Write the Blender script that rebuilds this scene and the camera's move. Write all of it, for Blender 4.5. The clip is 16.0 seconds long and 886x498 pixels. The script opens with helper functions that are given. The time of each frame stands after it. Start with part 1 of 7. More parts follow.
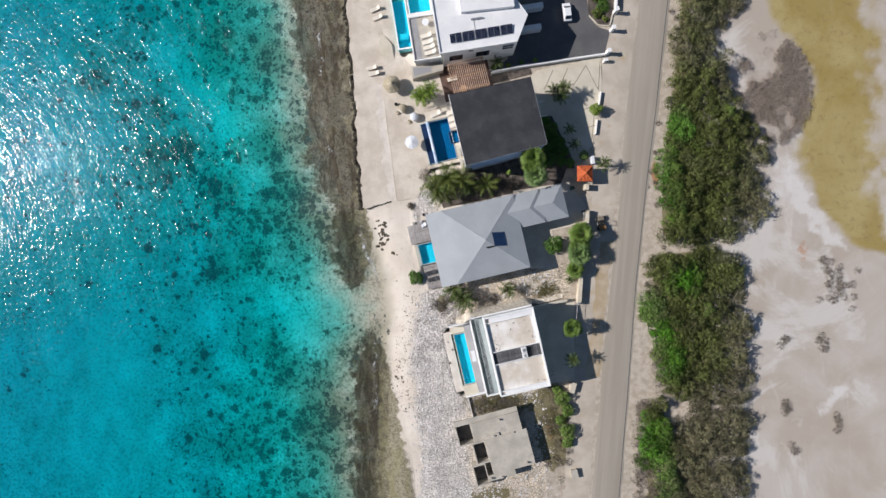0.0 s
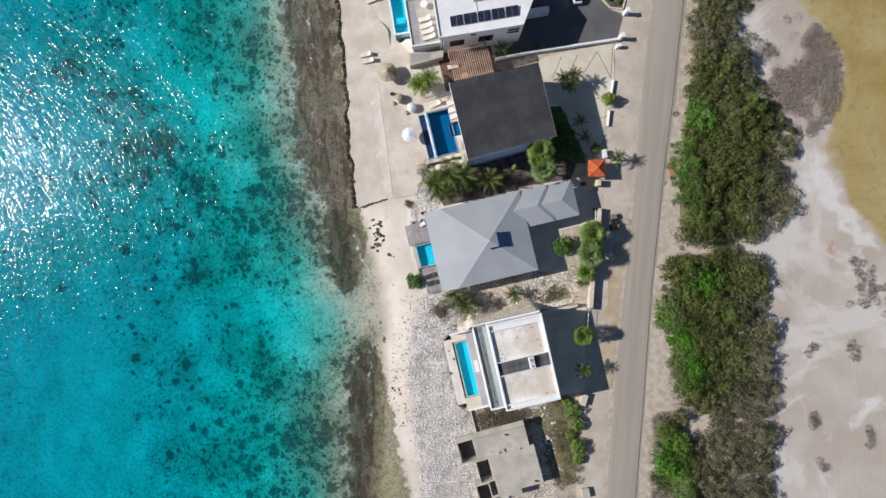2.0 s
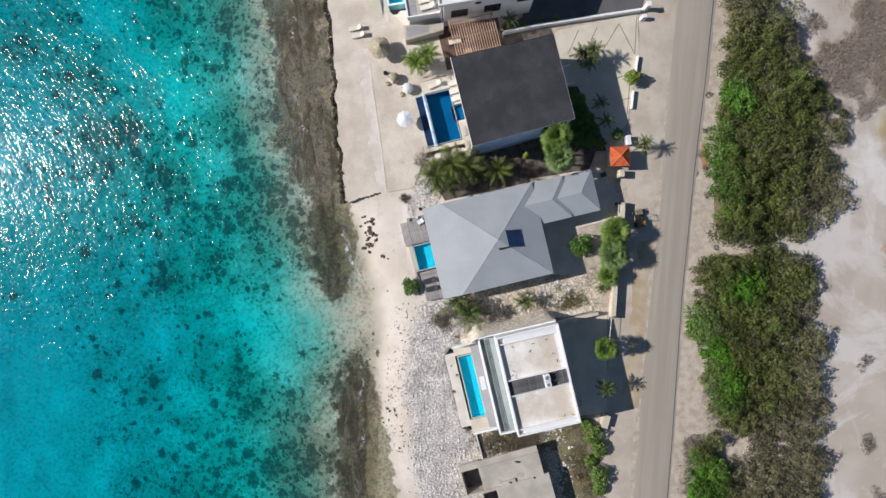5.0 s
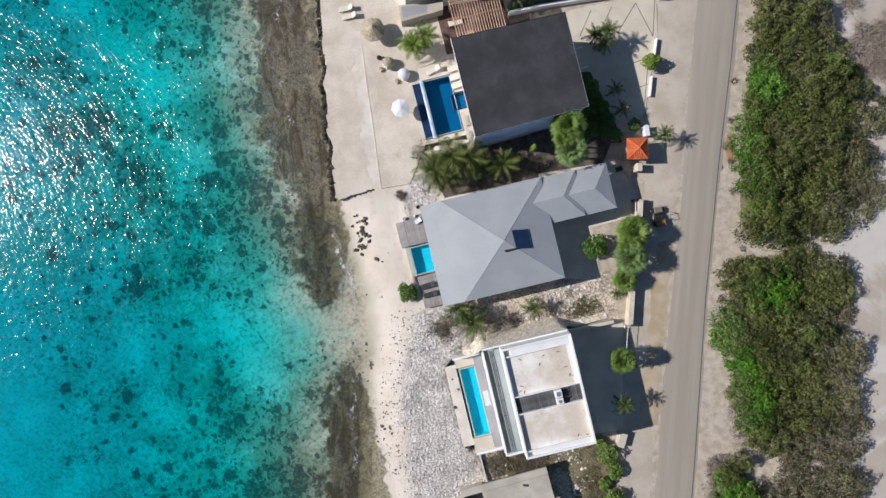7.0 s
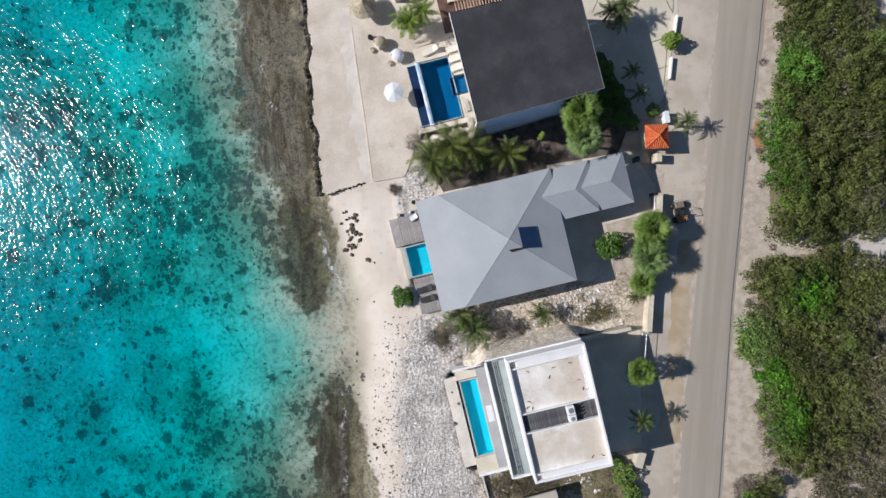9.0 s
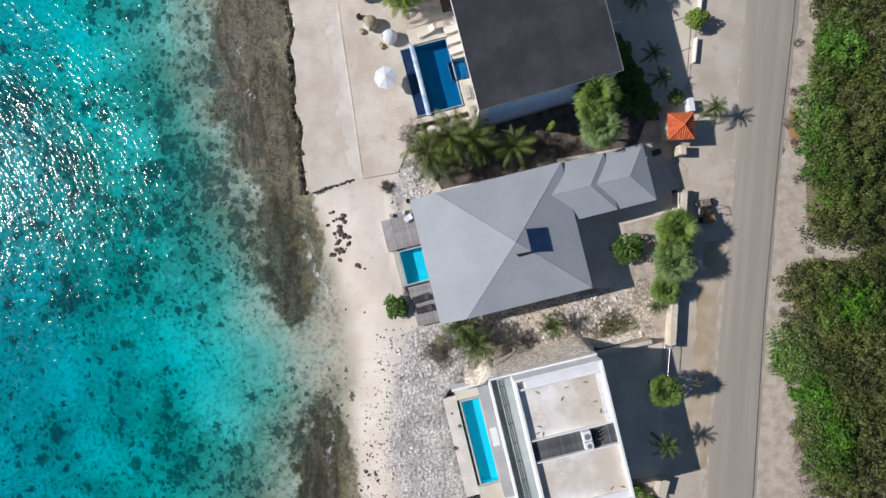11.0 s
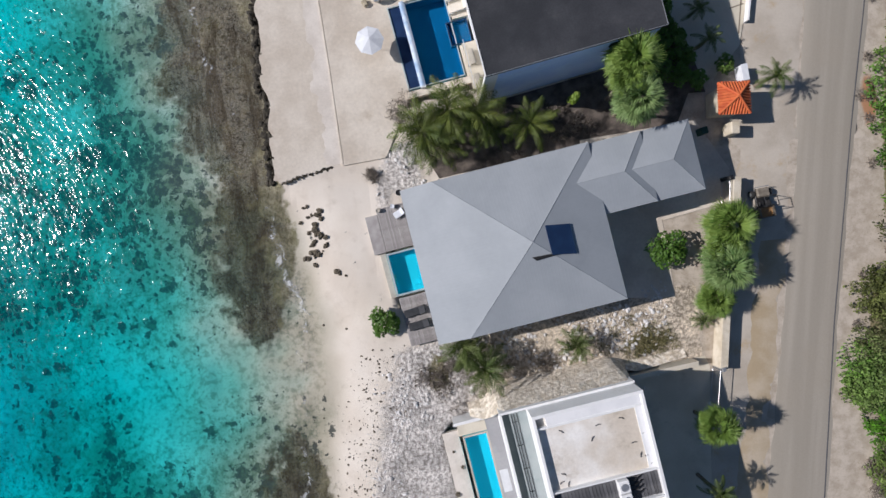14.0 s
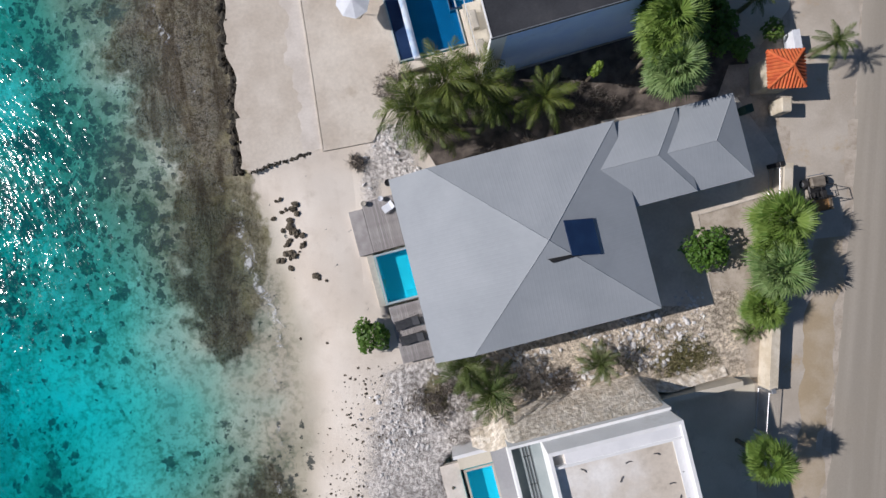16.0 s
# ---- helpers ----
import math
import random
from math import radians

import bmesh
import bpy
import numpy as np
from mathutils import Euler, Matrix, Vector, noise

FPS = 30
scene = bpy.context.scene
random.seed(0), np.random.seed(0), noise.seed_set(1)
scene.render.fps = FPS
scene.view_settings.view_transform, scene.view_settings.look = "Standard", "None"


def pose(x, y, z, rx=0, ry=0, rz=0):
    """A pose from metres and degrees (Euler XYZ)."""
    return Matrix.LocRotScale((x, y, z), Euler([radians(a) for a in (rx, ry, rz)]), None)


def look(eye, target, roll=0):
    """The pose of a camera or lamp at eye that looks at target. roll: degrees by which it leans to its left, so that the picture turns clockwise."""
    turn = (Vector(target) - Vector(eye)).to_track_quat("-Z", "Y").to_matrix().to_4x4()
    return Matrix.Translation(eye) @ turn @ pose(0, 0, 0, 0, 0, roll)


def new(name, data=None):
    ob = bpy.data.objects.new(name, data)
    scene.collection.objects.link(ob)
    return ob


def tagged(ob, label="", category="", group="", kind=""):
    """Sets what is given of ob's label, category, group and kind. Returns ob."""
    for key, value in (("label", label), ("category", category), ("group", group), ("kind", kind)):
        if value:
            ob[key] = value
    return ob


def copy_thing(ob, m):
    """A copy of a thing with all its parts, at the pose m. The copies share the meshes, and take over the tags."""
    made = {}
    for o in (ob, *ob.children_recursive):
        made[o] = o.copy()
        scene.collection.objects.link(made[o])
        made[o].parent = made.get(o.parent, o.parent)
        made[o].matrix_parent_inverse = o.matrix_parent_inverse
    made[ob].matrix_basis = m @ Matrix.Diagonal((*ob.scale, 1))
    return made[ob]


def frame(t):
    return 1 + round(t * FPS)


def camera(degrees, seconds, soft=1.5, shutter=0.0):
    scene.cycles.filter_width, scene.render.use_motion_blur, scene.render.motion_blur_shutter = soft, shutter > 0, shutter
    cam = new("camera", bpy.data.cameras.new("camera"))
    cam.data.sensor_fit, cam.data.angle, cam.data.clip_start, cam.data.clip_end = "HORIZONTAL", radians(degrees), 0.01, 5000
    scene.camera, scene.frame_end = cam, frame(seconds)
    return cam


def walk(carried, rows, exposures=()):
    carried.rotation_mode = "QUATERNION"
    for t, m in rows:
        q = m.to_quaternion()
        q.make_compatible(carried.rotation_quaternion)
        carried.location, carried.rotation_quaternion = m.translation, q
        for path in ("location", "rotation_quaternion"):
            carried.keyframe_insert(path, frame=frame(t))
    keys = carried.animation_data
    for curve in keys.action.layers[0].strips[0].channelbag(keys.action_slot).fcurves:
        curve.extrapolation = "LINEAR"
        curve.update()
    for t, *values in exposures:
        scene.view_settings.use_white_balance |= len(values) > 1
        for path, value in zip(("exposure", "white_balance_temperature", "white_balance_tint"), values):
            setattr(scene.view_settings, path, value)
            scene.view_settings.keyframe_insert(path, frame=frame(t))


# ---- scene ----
cam = camera(84.2, 16.0)
# the camera looks straight down and sinks: seconds, x, y, z, turn
PATH = [
    (0, -0.492, -1.153, 87.273, -4.344),
    (0.5, -0.520, -1.102, 85.652, -4.364),
    (1, -0.535, -1.039, 84.038, -4.389),
    (1.5, -0.518, -0.989, 82.398, -4.421),
    (2, -0.506, -0.949, 80.743, -4.454),
    (2.5, -0.552, -0.905, 79.047, -4.479),
    (3, -0.561, -0.850, 77.343, -4.511),
    (3.5, -0.606, -0.837, 75.661, -4.553),
    (4, -0.658, -0.851, 74.023, -4.595),
    (6.5, -0.662, -0.688, 66.090, -4.754),
    (7, -0.615, -0.589, 64.498, -4.793),
    (7.5, -0.600, -0.557, 62.921, -4.839),
    (8, -0.581, -0.562, 61.377, -4.866),
    (8.5, -0.517, -0.654, 59.863, -4.892),
    (9, -0.433, -0.657, 58.365, -4.925),
    (11.5, -0.205, -0.150, 50.671, -5.208),
    (12, -0.220, -0.121, 49.095, -5.283),
    (12.5, -0.177, -0.080, 47.526, -5.355),
    (13, -0.093, -0.071, 45.956, -5.418),
    (13.5, -0.034, -0.083, 44.367, -5.458),
    (14, -0.064, -0.065, 42.798, -5.476),
    (14.5, -0.106, -0.106, 41.199, -5.493),
    (15, -0.075, -0.105, 39.591, -5.508),
    (15.5, 0.039, -0.106, 37.986, -5.537),
    (16, 0.120, -0.081, 36.372, -5.578),
]
walk(cam, [(t, pose(x, y, z, 0, 0, turn)) for t, x, y, z, turn in PATH],
     exposures=[(0, -0.02, 6480, 10), (7, -0.02, 6420, 10), (12.5, -0.12, 6300, 11), (16, -0.22, 6350, 12)])

# ---- light and sky ----
SUN_EL, SUN_AZ = radians(35.2), math.atan2(-1.34, 0.17)
world = bpy.data.worlds.new("sky")
scene.world = world
world.use_nodes = True
_n = world.node_tree.nodes
_sky = _n.new("ShaderNodeTexSky")
_sky.sky_type, _sky.sun_disc = "NISHITA", False
_sky.ozone_density, _sky.dust_density = 4.0, 0.5
_sky.sun_elevation, _sky.sun_rotation = SUN_EL, SUN_AZ
_n["Background"].inputs["Strength"].default_value = 0.060
world.node_tree.links.new(_sky.outputs[0], _n["Background"].inputs[0])
sun = new("sun", bpy.data.lights.new("sun", "SUN"))
sun.data.energy, sun.data.angle, sun.data.color = 5.0, radians(0.5), (1.0, 0.948, 0.925)
sun.matrix_world = look((-134, 17, 95.3), (0, 0, 0))

# ---- node helpers ----
def fresh(name):
    m = bpy.data.materials.new(name)
    m.use_nodes = True
    nt = m.node_tree
    nt.nodes.clear()
    return m, nt, nt.nodes.new("ShaderNodeOutputMaterial")


def node(nt, kind, **inputs):
    n = nt.nodes.new(kind)
    for k, v in inputs.items():
        s = n.inputs[int(k[1:])] if k[0] == "i" and k[1:].isdigit() else n.inputs[k.replace("_", " ")]
        if isinstance(v, bpy.types.NodeSocket):
            nt.links.new(v, s)
        else:
            s.default_value = v
    return n


def rgb(c):
    return (*c, 1.0)


def mixc(nt, fac, a, b, mode="MIX"):
    n = nt.nodes.new("ShaderNodeMix")
    n.data_type, n.blend_type = "RGBA", mode
    for s, v in ((n.inputs[0], fac), (n.inputs[6], a), (n.inputs[7], b)):
        if isinstance(v, bpy.types.NodeSocket):
            nt.links.new(v, s)
        else:
            s.default_value = rgb(v) if isinstance(v, tuple) else v
    return n.outputs[2]


def mth(nt, op, a, b=0.0, c=0.0, clamp=False):
    n = nt.nodes.new("ShaderNodeMath")
    n.operation, n.use_clamp = op, clamp
    for s, v in zip(n.inputs, (a, b, c)):
        if isinstance(v, bpy.types.NodeSocket):
            nt.links.new(v, s)
        else:
            s.default_value = v
    return n.outputs[0]


def band(nt, v, lo, hi):
    """0 below lo, 1 above hi, smooth between."""
    n = nt.nodes.new("ShaderNodeMapRange")
    n.interpolation_type = "SMOOTHSTEP"
    nt.links.new(v, n.inputs[0])
    n.inputs[1].default_value, n.inputs[2].default_value = lo, hi
    return n.outputs[0]


def nz(nt, vec, scale, detail=4.0, rough=0.55, distort=0.0):
    n = node(nt, "ShaderNodeTexNoise", Vector=vec, Scale=scale, Detail=detail, Roughness=rough, Distortion=distort)
    return n.outputs[0]


def sheen(nt, nrm):
    """Share of light that a water face throws back, alike from above and below."""
    f = node(nt, "ShaderNodeLayerWeight", Blend=0.5, Normal=nrm).outputs["Facing"]
    return mth(nt, "MULTIPLY_ADD", mth(nt, "POWER", f, 5.0), 0.9, 0.0175, clamp=True)


def surf(name, c1, c2, scale=0.6, fine=8.0, rough=0.8, metal=0.0, bump=0.25, depth=0.02, spread=0.25, vary=0.0, spec=0.4, stain=None, ribs=None):
    """Painted, cast or natural surface: two colours in broad patches, fine grain, relief; stain: a colour in scattered blots; ribs: (axis, period, height)."""
    m, nt, out = fresh(name)
    vec = node(nt, "ShaderNodeTexCoord").outputs["Object"]
    big, small = nz(nt, vec, scale, 5.0), nz(nt, vec, fine, 6.0, 0.65)
    col = mixc(nt, band(nt, big, 0.35, 0.65), c1, c2)
    g = mth(nt, "MULTIPLY_ADD", small, spread * 2, 1.0 - spread)
    col = mixc(nt, 1.0, col, node(nt, "ShaderNodeCombineColor", i0=g, i1=g, i2=g).outputs[0], "MULTIPLY")
    if stain:
        blot = band(nt, nz(nt, vec, scale * 0.7 + 0.13, 7.0, 0.7), 0.55, 0.72)
        col = mixc(nt, mth(nt, "MULTIPLY", blot, 0.75), col, stain)
    if vary:
        r = node(nt, "ShaderNodeObjectInfo").outputs["Random"]
        v = mth(nt, "MULTIPLY_ADD", r, vary * 2, 1.0 - vary)
        col = mixc(nt, 1.0, col, node(nt, "ShaderNodeCombineColor", i0=v, i1=v, i2=v).outputs[0], "MULTIPLY")
    h = small
    if ribs:
        axis, period, tall = ribs
        sep = node(nt, "ShaderNodeSeparateXYZ", Vector=vec)
        w = mth(nt, "PINGPONG", sep.outputs[axis], period / 2)
        h = mth(nt, "MULTIPLY_ADD", band(nt, w, period * 0.30, period * 0.42), tall, mth(nt, "MULTIPLY", small, 0.12))
    nrm = node(nt, "ShaderNodeBump", Strength=bump, Distance=depth, Height=h).outputs[0]
    p = node(nt, "ShaderNodeBsdfPrincipled", Base_Color=col, Roughness=rough, Metallic=metal, Specular_IOR_Level=spec, Normal=nrm)
    nt.links.new(p.outputs[0], out.inputs[0])
    return m


def leaf_mat(name, c1, c2, rough=0.55, attr=False):
    m, nt, out = fresh(name)
    isl = node(nt, "ShaderNodeNewGeometry").outputs["Random Per Island"]
    if attr:
        a = node(nt, "ShaderNodeAttribute")
        a.attribute_name = "tone"
        v = mth(nt, "MULTIPLY_ADD", isl, 0.8, 0.62)
        col = mixc(nt, 1.0, a.outputs[0], node(nt, "ShaderNodeCombineColor", i0=v, i1=v, i2=mth(nt, "MULTIPLY", v, 0.9)).outputs[0], "MULTIPLY")
    else:
        r = node(nt, "ShaderNodeObjectInfo").outputs["Random"]
        col = mixc(nt, mth(nt, "MULTIPLY_ADD", isl, 0.6, mth(nt, "MULTIPLY", r, 0.4)), c1, c2)
    p = node(nt, "ShaderNodeBsdfPrincipled", Base_Color=col, Roughness=rough, Specular_IOR_Level=0.35)
    tr = node(nt, "ShaderNodeBsdfTranslucent", Color=col)
    mx = node(nt, "ShaderNodeMixShader", i0=0.22, i1=p.outputs[0], i2=tr.outputs[0])
    nt.links.new(mx.outputs[0], out.inputs[0])
    return m


# ---- materials ----
def ground_material():
    m, nt, out = fresh("ground")
    pos = node(nt, "ShaderNodeNewGeometry").outputs["Position"]
    za, zb, zc = (node(nt, "ShaderNodeAttribute") for _ in range(3))
    za.attribute_name, zb.attribute_name, zc.attribute_name = "zone_a", "zone_b", "zone_c"
    sa, sb, sc = (node(nt, "ShaderNodeSeparateColor", Color=z.outputs["Color"]) for z in (za, zb, zc))
    reef, coral, rubble = sa.outputs
    salt, algae, dirt = sb.outputs
    grass, wet, red = sc.outputs
    zd = node(nt, "ShaderNodeAttribute")
    zd.attribute_name = "zone_d"
    bleach, crust, litter = node(nt, "ShaderNodeSeparateColor", Color=zd.outputs["Color"]).outputs
    n1, n2, n3, n4 = nz(nt, pos, 0.16, 6.0), nz(nt, pos, 0.9, 6.0, 0.6), nz(nt, pos, 4.5, 6.0, 0.7), nz(nt, pos, 16.0, 4.0, 0.7)

    def zone(a, spread=0.5, other=n2, lo=0.44, hi=0.56):
        s = mth(nt, "MULTIPLY_ADD", mth(nt, "SUBTRACT", other, 0.5), spread, a)
        return band(nt, s, lo, hi)
    # pale sand
    col = mixc(nt, band(nt, n1, 0.35, 0.65), (0.66, 0.585, 0.495), (0.75, 0.685, 0.60))
    col = mixc(nt, mth(nt, "MULTIPLY", band(nt, n2, 0.5, 0.75), 0.35), col, (0.50, 0.43, 0.35))
    # coral heads and seagrass on the sea floor
    warp = node(nt, "ShaderNodeTexNoise", Vector=pos, Scale=0.9, Detail=4.0, Roughness=0.65)
    bent = node(nt, "ShaderNodeVectorMath", i0=pos, i1=mixc(nt, 1.0, warp.outputs["Color"], (1.5, 1.5, 0.0), "MULTIPLY"))
    flat = node(nt, "ShaderNodeVectorMath", i0=bent.outputs[0], i1=(1.0, 1.0, 0.0))
    flat.operation = "MULTIPLY"
    dens = mth(nt, "MULTIPLY_ADD", mth(nt, "SUBTRACT", nz(nt, pos, 0.22, 4.0), 0.5), 1.7, coral)
    dots = None
    for size, reach in ((0.42, 0.46), (0.85, 0.46), (1.7, 0.46)):
        vo = node(nt, "ShaderNodeTexVoronoi", Vector=flat.outputs[0], Scale=size, Randomness=1.0)
        pick = node(nt, "ShaderNodeSeparateColor", Color=vo.outputs["Color"]).outputs[0]
        big = mth(nt, "MULTIPLY", mth(nt, "SUBTRACT", mth(nt, "ADD", pick, dens), 0.86), reach * 1.15)
        d = mth(nt, "SUBTRACT", big, vo.outputs["Distance"])
        dots = d if dots is None else mth(nt, "MAXIMUM", dots, d)
    weed = band(nt, mth(nt, "MULTIPLY_ADD", dens, 0.5, mth(nt, "ADD", mth(nt, "MULTIPLY", n2, 0.55), mth(nt, "MULTIPLY", n3, 0.35))), 0.50, 0.88)
    col = mixc(nt, mth(nt, "MULTIPLY", weed, mth(nt, "MULTIPLY", coral, 0.78, clamp=True)), col, (0.15, 0.185, 0.115))
    col = mixc(nt, mth(nt, "MULTIPLY", band(nt, mth(nt, "MULTIPLY_ADD", mth(nt, "SUBTRACT", nz(nt, pos, 2.6, 6.0, 0.75), 0.5), 1.1, dots), -0.05, 0.07), 0.84), col, (0.020, 0.036, 0.042))
    speck = mth(nt, "MULTIPLY", band(nt, nz(nt, pos, 1.9, 6.0, 0.72), 0.46, 0.62), mth(nt, "MULTIPLY_ADD", coral, 0.40, 0.48, clamp=True))
    speck = mth(nt, "MULTIPLY", speck, mth(nt, "SUBTRACT", 1.0, band(nt, node(nt, "ShaderNodeSeparateXYZ", Vector=pos).outputs[2], -1.0, -0.7)))
    col = mixc(nt, speck, col, (0.17, 0.20, 0.14))
    # brown rock flat with weed
    rk = mixc(nt, band(nt, nz(nt, pos, 1.1, 8.0, 0.72, 0.8), 0.40, 0.60), (0.040, 0.034, 0.021), (0.185, 0.158, 0.105))
    rk = mixc(nt, band(nt, n3, 0.46, 0.66), rk, (0.235, 0.21, 0.155))
    rk = mixc(nt, mth(nt, "MULTIPLY", band(nt, nz(nt, pos, 2.2, 6.0, 0.75, 1.5), 0.52, 0.62), 0.7), rk, (0.045, 0.036, 0.022))
    rk = mixc(nt, mth(nt, "MULTIPLY", band(nt, nz(nt, pos, 0.35, 4.0), 0.5, 0.66), 0.28), rk, (0.16, 0.14, 0.035))
    rk = mixc(nt, mth(nt, "MULTIPLY", band(nt, nz(nt, pos, 0.42, 6.0, 0.7, 0.6), 0.50, 0.64), 0.5), rk, (0.185, 0.172, 0.118))
    rk = mixc(nt, mth(nt, "MULTIPLY", band(nt, nz(nt, pos, 0.28, 5.0, 0.7), 0.54, 0.66), 0.5), rk, (0.085, 0.072, 0.028))
    vein = mth(nt, "ABSOLUTE", mth(nt, "SUBTRACT", nz(nt, pos, 1.3, 6.0, 0.7, 2.5), 0.5))
    rk = mixc(nt, mth(nt, "MULTIPLY", mth(nt, "SUBTRACT", 1.0, band(nt, vein, 0.0, 0.045)), 0.55), rk, (0.38, 0.37, 0.32))
    rk = mixc(nt, mth(nt, "MULTIPLY", band(nt, nz(nt, pos, 3.2, 6.0, 0.75, 1.0), 0.56, 0.64), 0.6), rk, (0.030, 0.025, 0.016))
    # scoured along the shore: dark gullies, grey ridges; the upper flat is bleached and olive
    along = node(nt, "ShaderNodeMapping", Vector=pos, Rotation=(0, 0, radians(-4)), Scale=(1.0, 0.24, 1.0)).outputs[0]
    rk = mixc(nt, mth(nt, "MULTIPLY", band(nt, nz(nt, along, 0.75, 6.0, 0.65, 0.8), 0.44, 0.60), 0.7), rk, (0.052, 0.038, 0.022))
    rk = mixc(nt, mth(nt, "MULTIPLY", band(nt, nz(nt, along, 1.6, 5.0, 0.7, 1.0), 0.58, 0.66), 0.45), rk, (0.25, 0.22, 0.165))
    up = mixc(nt, band(nt, nz(nt, pos, 2.4, 7.0, 0.72, 0.6), 0.38, 0.62), (0.20, 0.175, 0.11), (0.44, 0.405, 0.30))
    up = mixc(nt, mth(nt, "MULTIPLY", band(nt, nz(nt, along, 0.5, 5.0, 0.65), 0.48, 0.66), 0.6), up, (0.30, 0.275, 0.14))
    up = mixc(nt, mth(nt, "MULTIPLY", band(nt, nz(nt, pos, 5.0, 5.0, 0.7), 0.56, 0.66), 0.7), up, (0.055, 0.045, 0.03))
    rk = mixc(nt, mth(nt, "MULTIPLY", band(nt, mth(nt, "MULTIPLY_ADD", mth(nt, "SUBTRACT", n2, 0.5), 0.8, bleach), 0.35, 0.7), 0.85), rk, up)
    col = mixc(nt, zone(mth(nt, "MULTIPLY_ADD", mth(nt, "SUBTRACT", nz(nt, pos, 0.45, 5.0, 0.65), 0.5), 1.1, reef), 0.9, n2, 0.3, 0.7), col, rk)
    # coral rubble
    rb = mixc(nt, band(nt, nz(nt, pos, 3.4, 6.0, 0.8), 0.40, 0.60), (0.30, 0.268, 0.24), (0.87, 0.825, 0.775))
    rb = mixc(nt, mth(nt, "MULTIPLY", band(nt, n1, 0.45, 0.62), 0.35), rb, (0.48, 0.44, 0.40))
    lump = mth(nt, "MULTIPLY_ADD", band(nt, nz(nt, pos, 0.42, 7.0, 0.75), 0.36, 0.62), 0.48, 0.66)
    rb = mixc(nt, 1.0, rb, node(nt, "ShaderNodeCombineColor", i0=lump, i1=lump, i2=lump).outputs[0], "MULTIPLY")
    px = node(nt, "ShaderNodeSeparateXYZ", Vector=pos).outputs[0]
    rb = mixc(nt, band(nt, px, 0.0, 4.0), rb, mixc(nt, 1.0, rb, (0.98, 0.90, 0.76), "MULTIPLY"))
    col = mixc(nt, zone(mth(nt, "MULTIPLY_ADD", mth(nt, "SUBTRACT", nz(nt, pos, 0.32, 5.0, 0.65), 0.5), 1.2, rubble), 1.0, n3, 0.3, 0.7), col, rb)
    # sandy dirt
    dr = mixc(nt, band(nt, n2, 0.35, 0.65), (0.40, 0.34, 0.27), (0.54, 0.475, 0.395))
    dr = mixc(nt, mth(nt, "MULTIPLY", band(nt, n3, 0.5, 0.7), 0.4), dr, (0.25, 0.20, 0.14))
    col = mixc(nt, zone(dirt, 0.5), col, dr)
    # dry grass and low weeds
    gr = mixc(nt, band(nt, n3, 0.38, 0.62), (0.085, 0.085, 0.028), (0.24, 0.20, 0.10))
    col = mixc(nt, mth(nt, "MULTIPLY", zone(grass, 0.9), 0.85), col, gr)
    # salt flat
    sl = mixc(nt, band(nt, nz(nt, pos, 0.07, 6.0, 0.6, 0.7), 0.38, 0.66), (0.43, 0.375, 0.315), (0.51, 0.465, 0.415))
    sl = mixc(nt, band(nt, nz(nt, pos, 0.05, 6.0, 0.66, 1.2), 0.52, 0.62), sl, (0.57, 0.54, 0.50))
    streak = node(nt, "ShaderNodeMapping", Vector=pos, Rotation=(0, 0, radians(28)), Scale=(1.0, 0.22, 1.0)).outputs[0]
    sl = mixc(nt, mth(nt, "MULTIPLY", band(nt, nz(nt, streak, 0.22, 6.0, 0.7, 0.8), 0.58, 0.72), 0.45), sl, (0.68, 0.65, 0.61))
    sl = mixc(nt, mth(nt, "MULTIPLY", band(nt, nz(nt, pos, 0.24, 5.0, 0.7), 0.60, 0.74), 0.5), sl, (0.36, 0.32, 0.265))
    sl = mixc(nt, mth(nt, "MULTIPLY", band(nt, n3, 0.5, 0.75), 0.18), sl, (0.36, 0.32, 0.29))
    dust = mixc(nt, band(nt, nz(nt, pos, 1.6, 6.0, 0.72), 0.40, 0.62), (0.20, 0.155, 0.125), (0.40, 0.345, 0.30))
    sl = mixc(nt, mth(nt, "MULTIPLY", zone(litter, 1.4, nz(nt, pos, 0.55, 7.0, 0.72), 0.3, 0.9), 0.55), sl, dust)
    sl = mixc(nt, mth(nt, "MULTIPLY", zone(crust, 1.6, nz(nt, pos, 0.42, 8.0, 0.74, 1.2), 0.25, 0.95), 0.75), sl, (0.66, 0.635, 0.61))
    col = mixc(nt, zone(salt, 0.4), col, sl)
    al = mixc(nt, band(nt, nz(nt, pos, 0.06, 5.0, 0.6, 0.6), 0.38, 0.64), (0.305, 0.225, 0.058), (0.40, 0.325, 0.135))
    al = mixc(nt, mth(nt, "MULTIPLY", band(nt, nz(nt, pos, 0.5, 5.0, 0.7), 0.55, 0.72), 0.5), al, (0.24, 0.17, 0.05))
    al = mixc(nt, mth(nt, "MULTIPLY", band(nt, nz(nt, pos, 0.9, 7.0, 0.75, 0.7), 0.52, 0.68), 0.55), al, (0.19, 0.115, 0.045))
    al = mixc(nt, mth(nt, "MULTIPLY", band(nt, nz(nt, streak, 0.10, 5.0, 0.65, 1.0), 0.54, 0.68), 0.5), al, (0.25, 0.22, 0.06))
    col = mixc(nt, mth(nt, "MULTIPLY", zone(algae, 0.5, nz(nt, pos, 0.35, 7.0, 0.7), 0.22, 0.8), 0.92), col, al)
    col = mixc(nt, mth(nt, "MULTIPLY", zone(red, 0.9, n2, 0.35, 0.7), 0.75), col, (0.40, 0.165, 0.06))
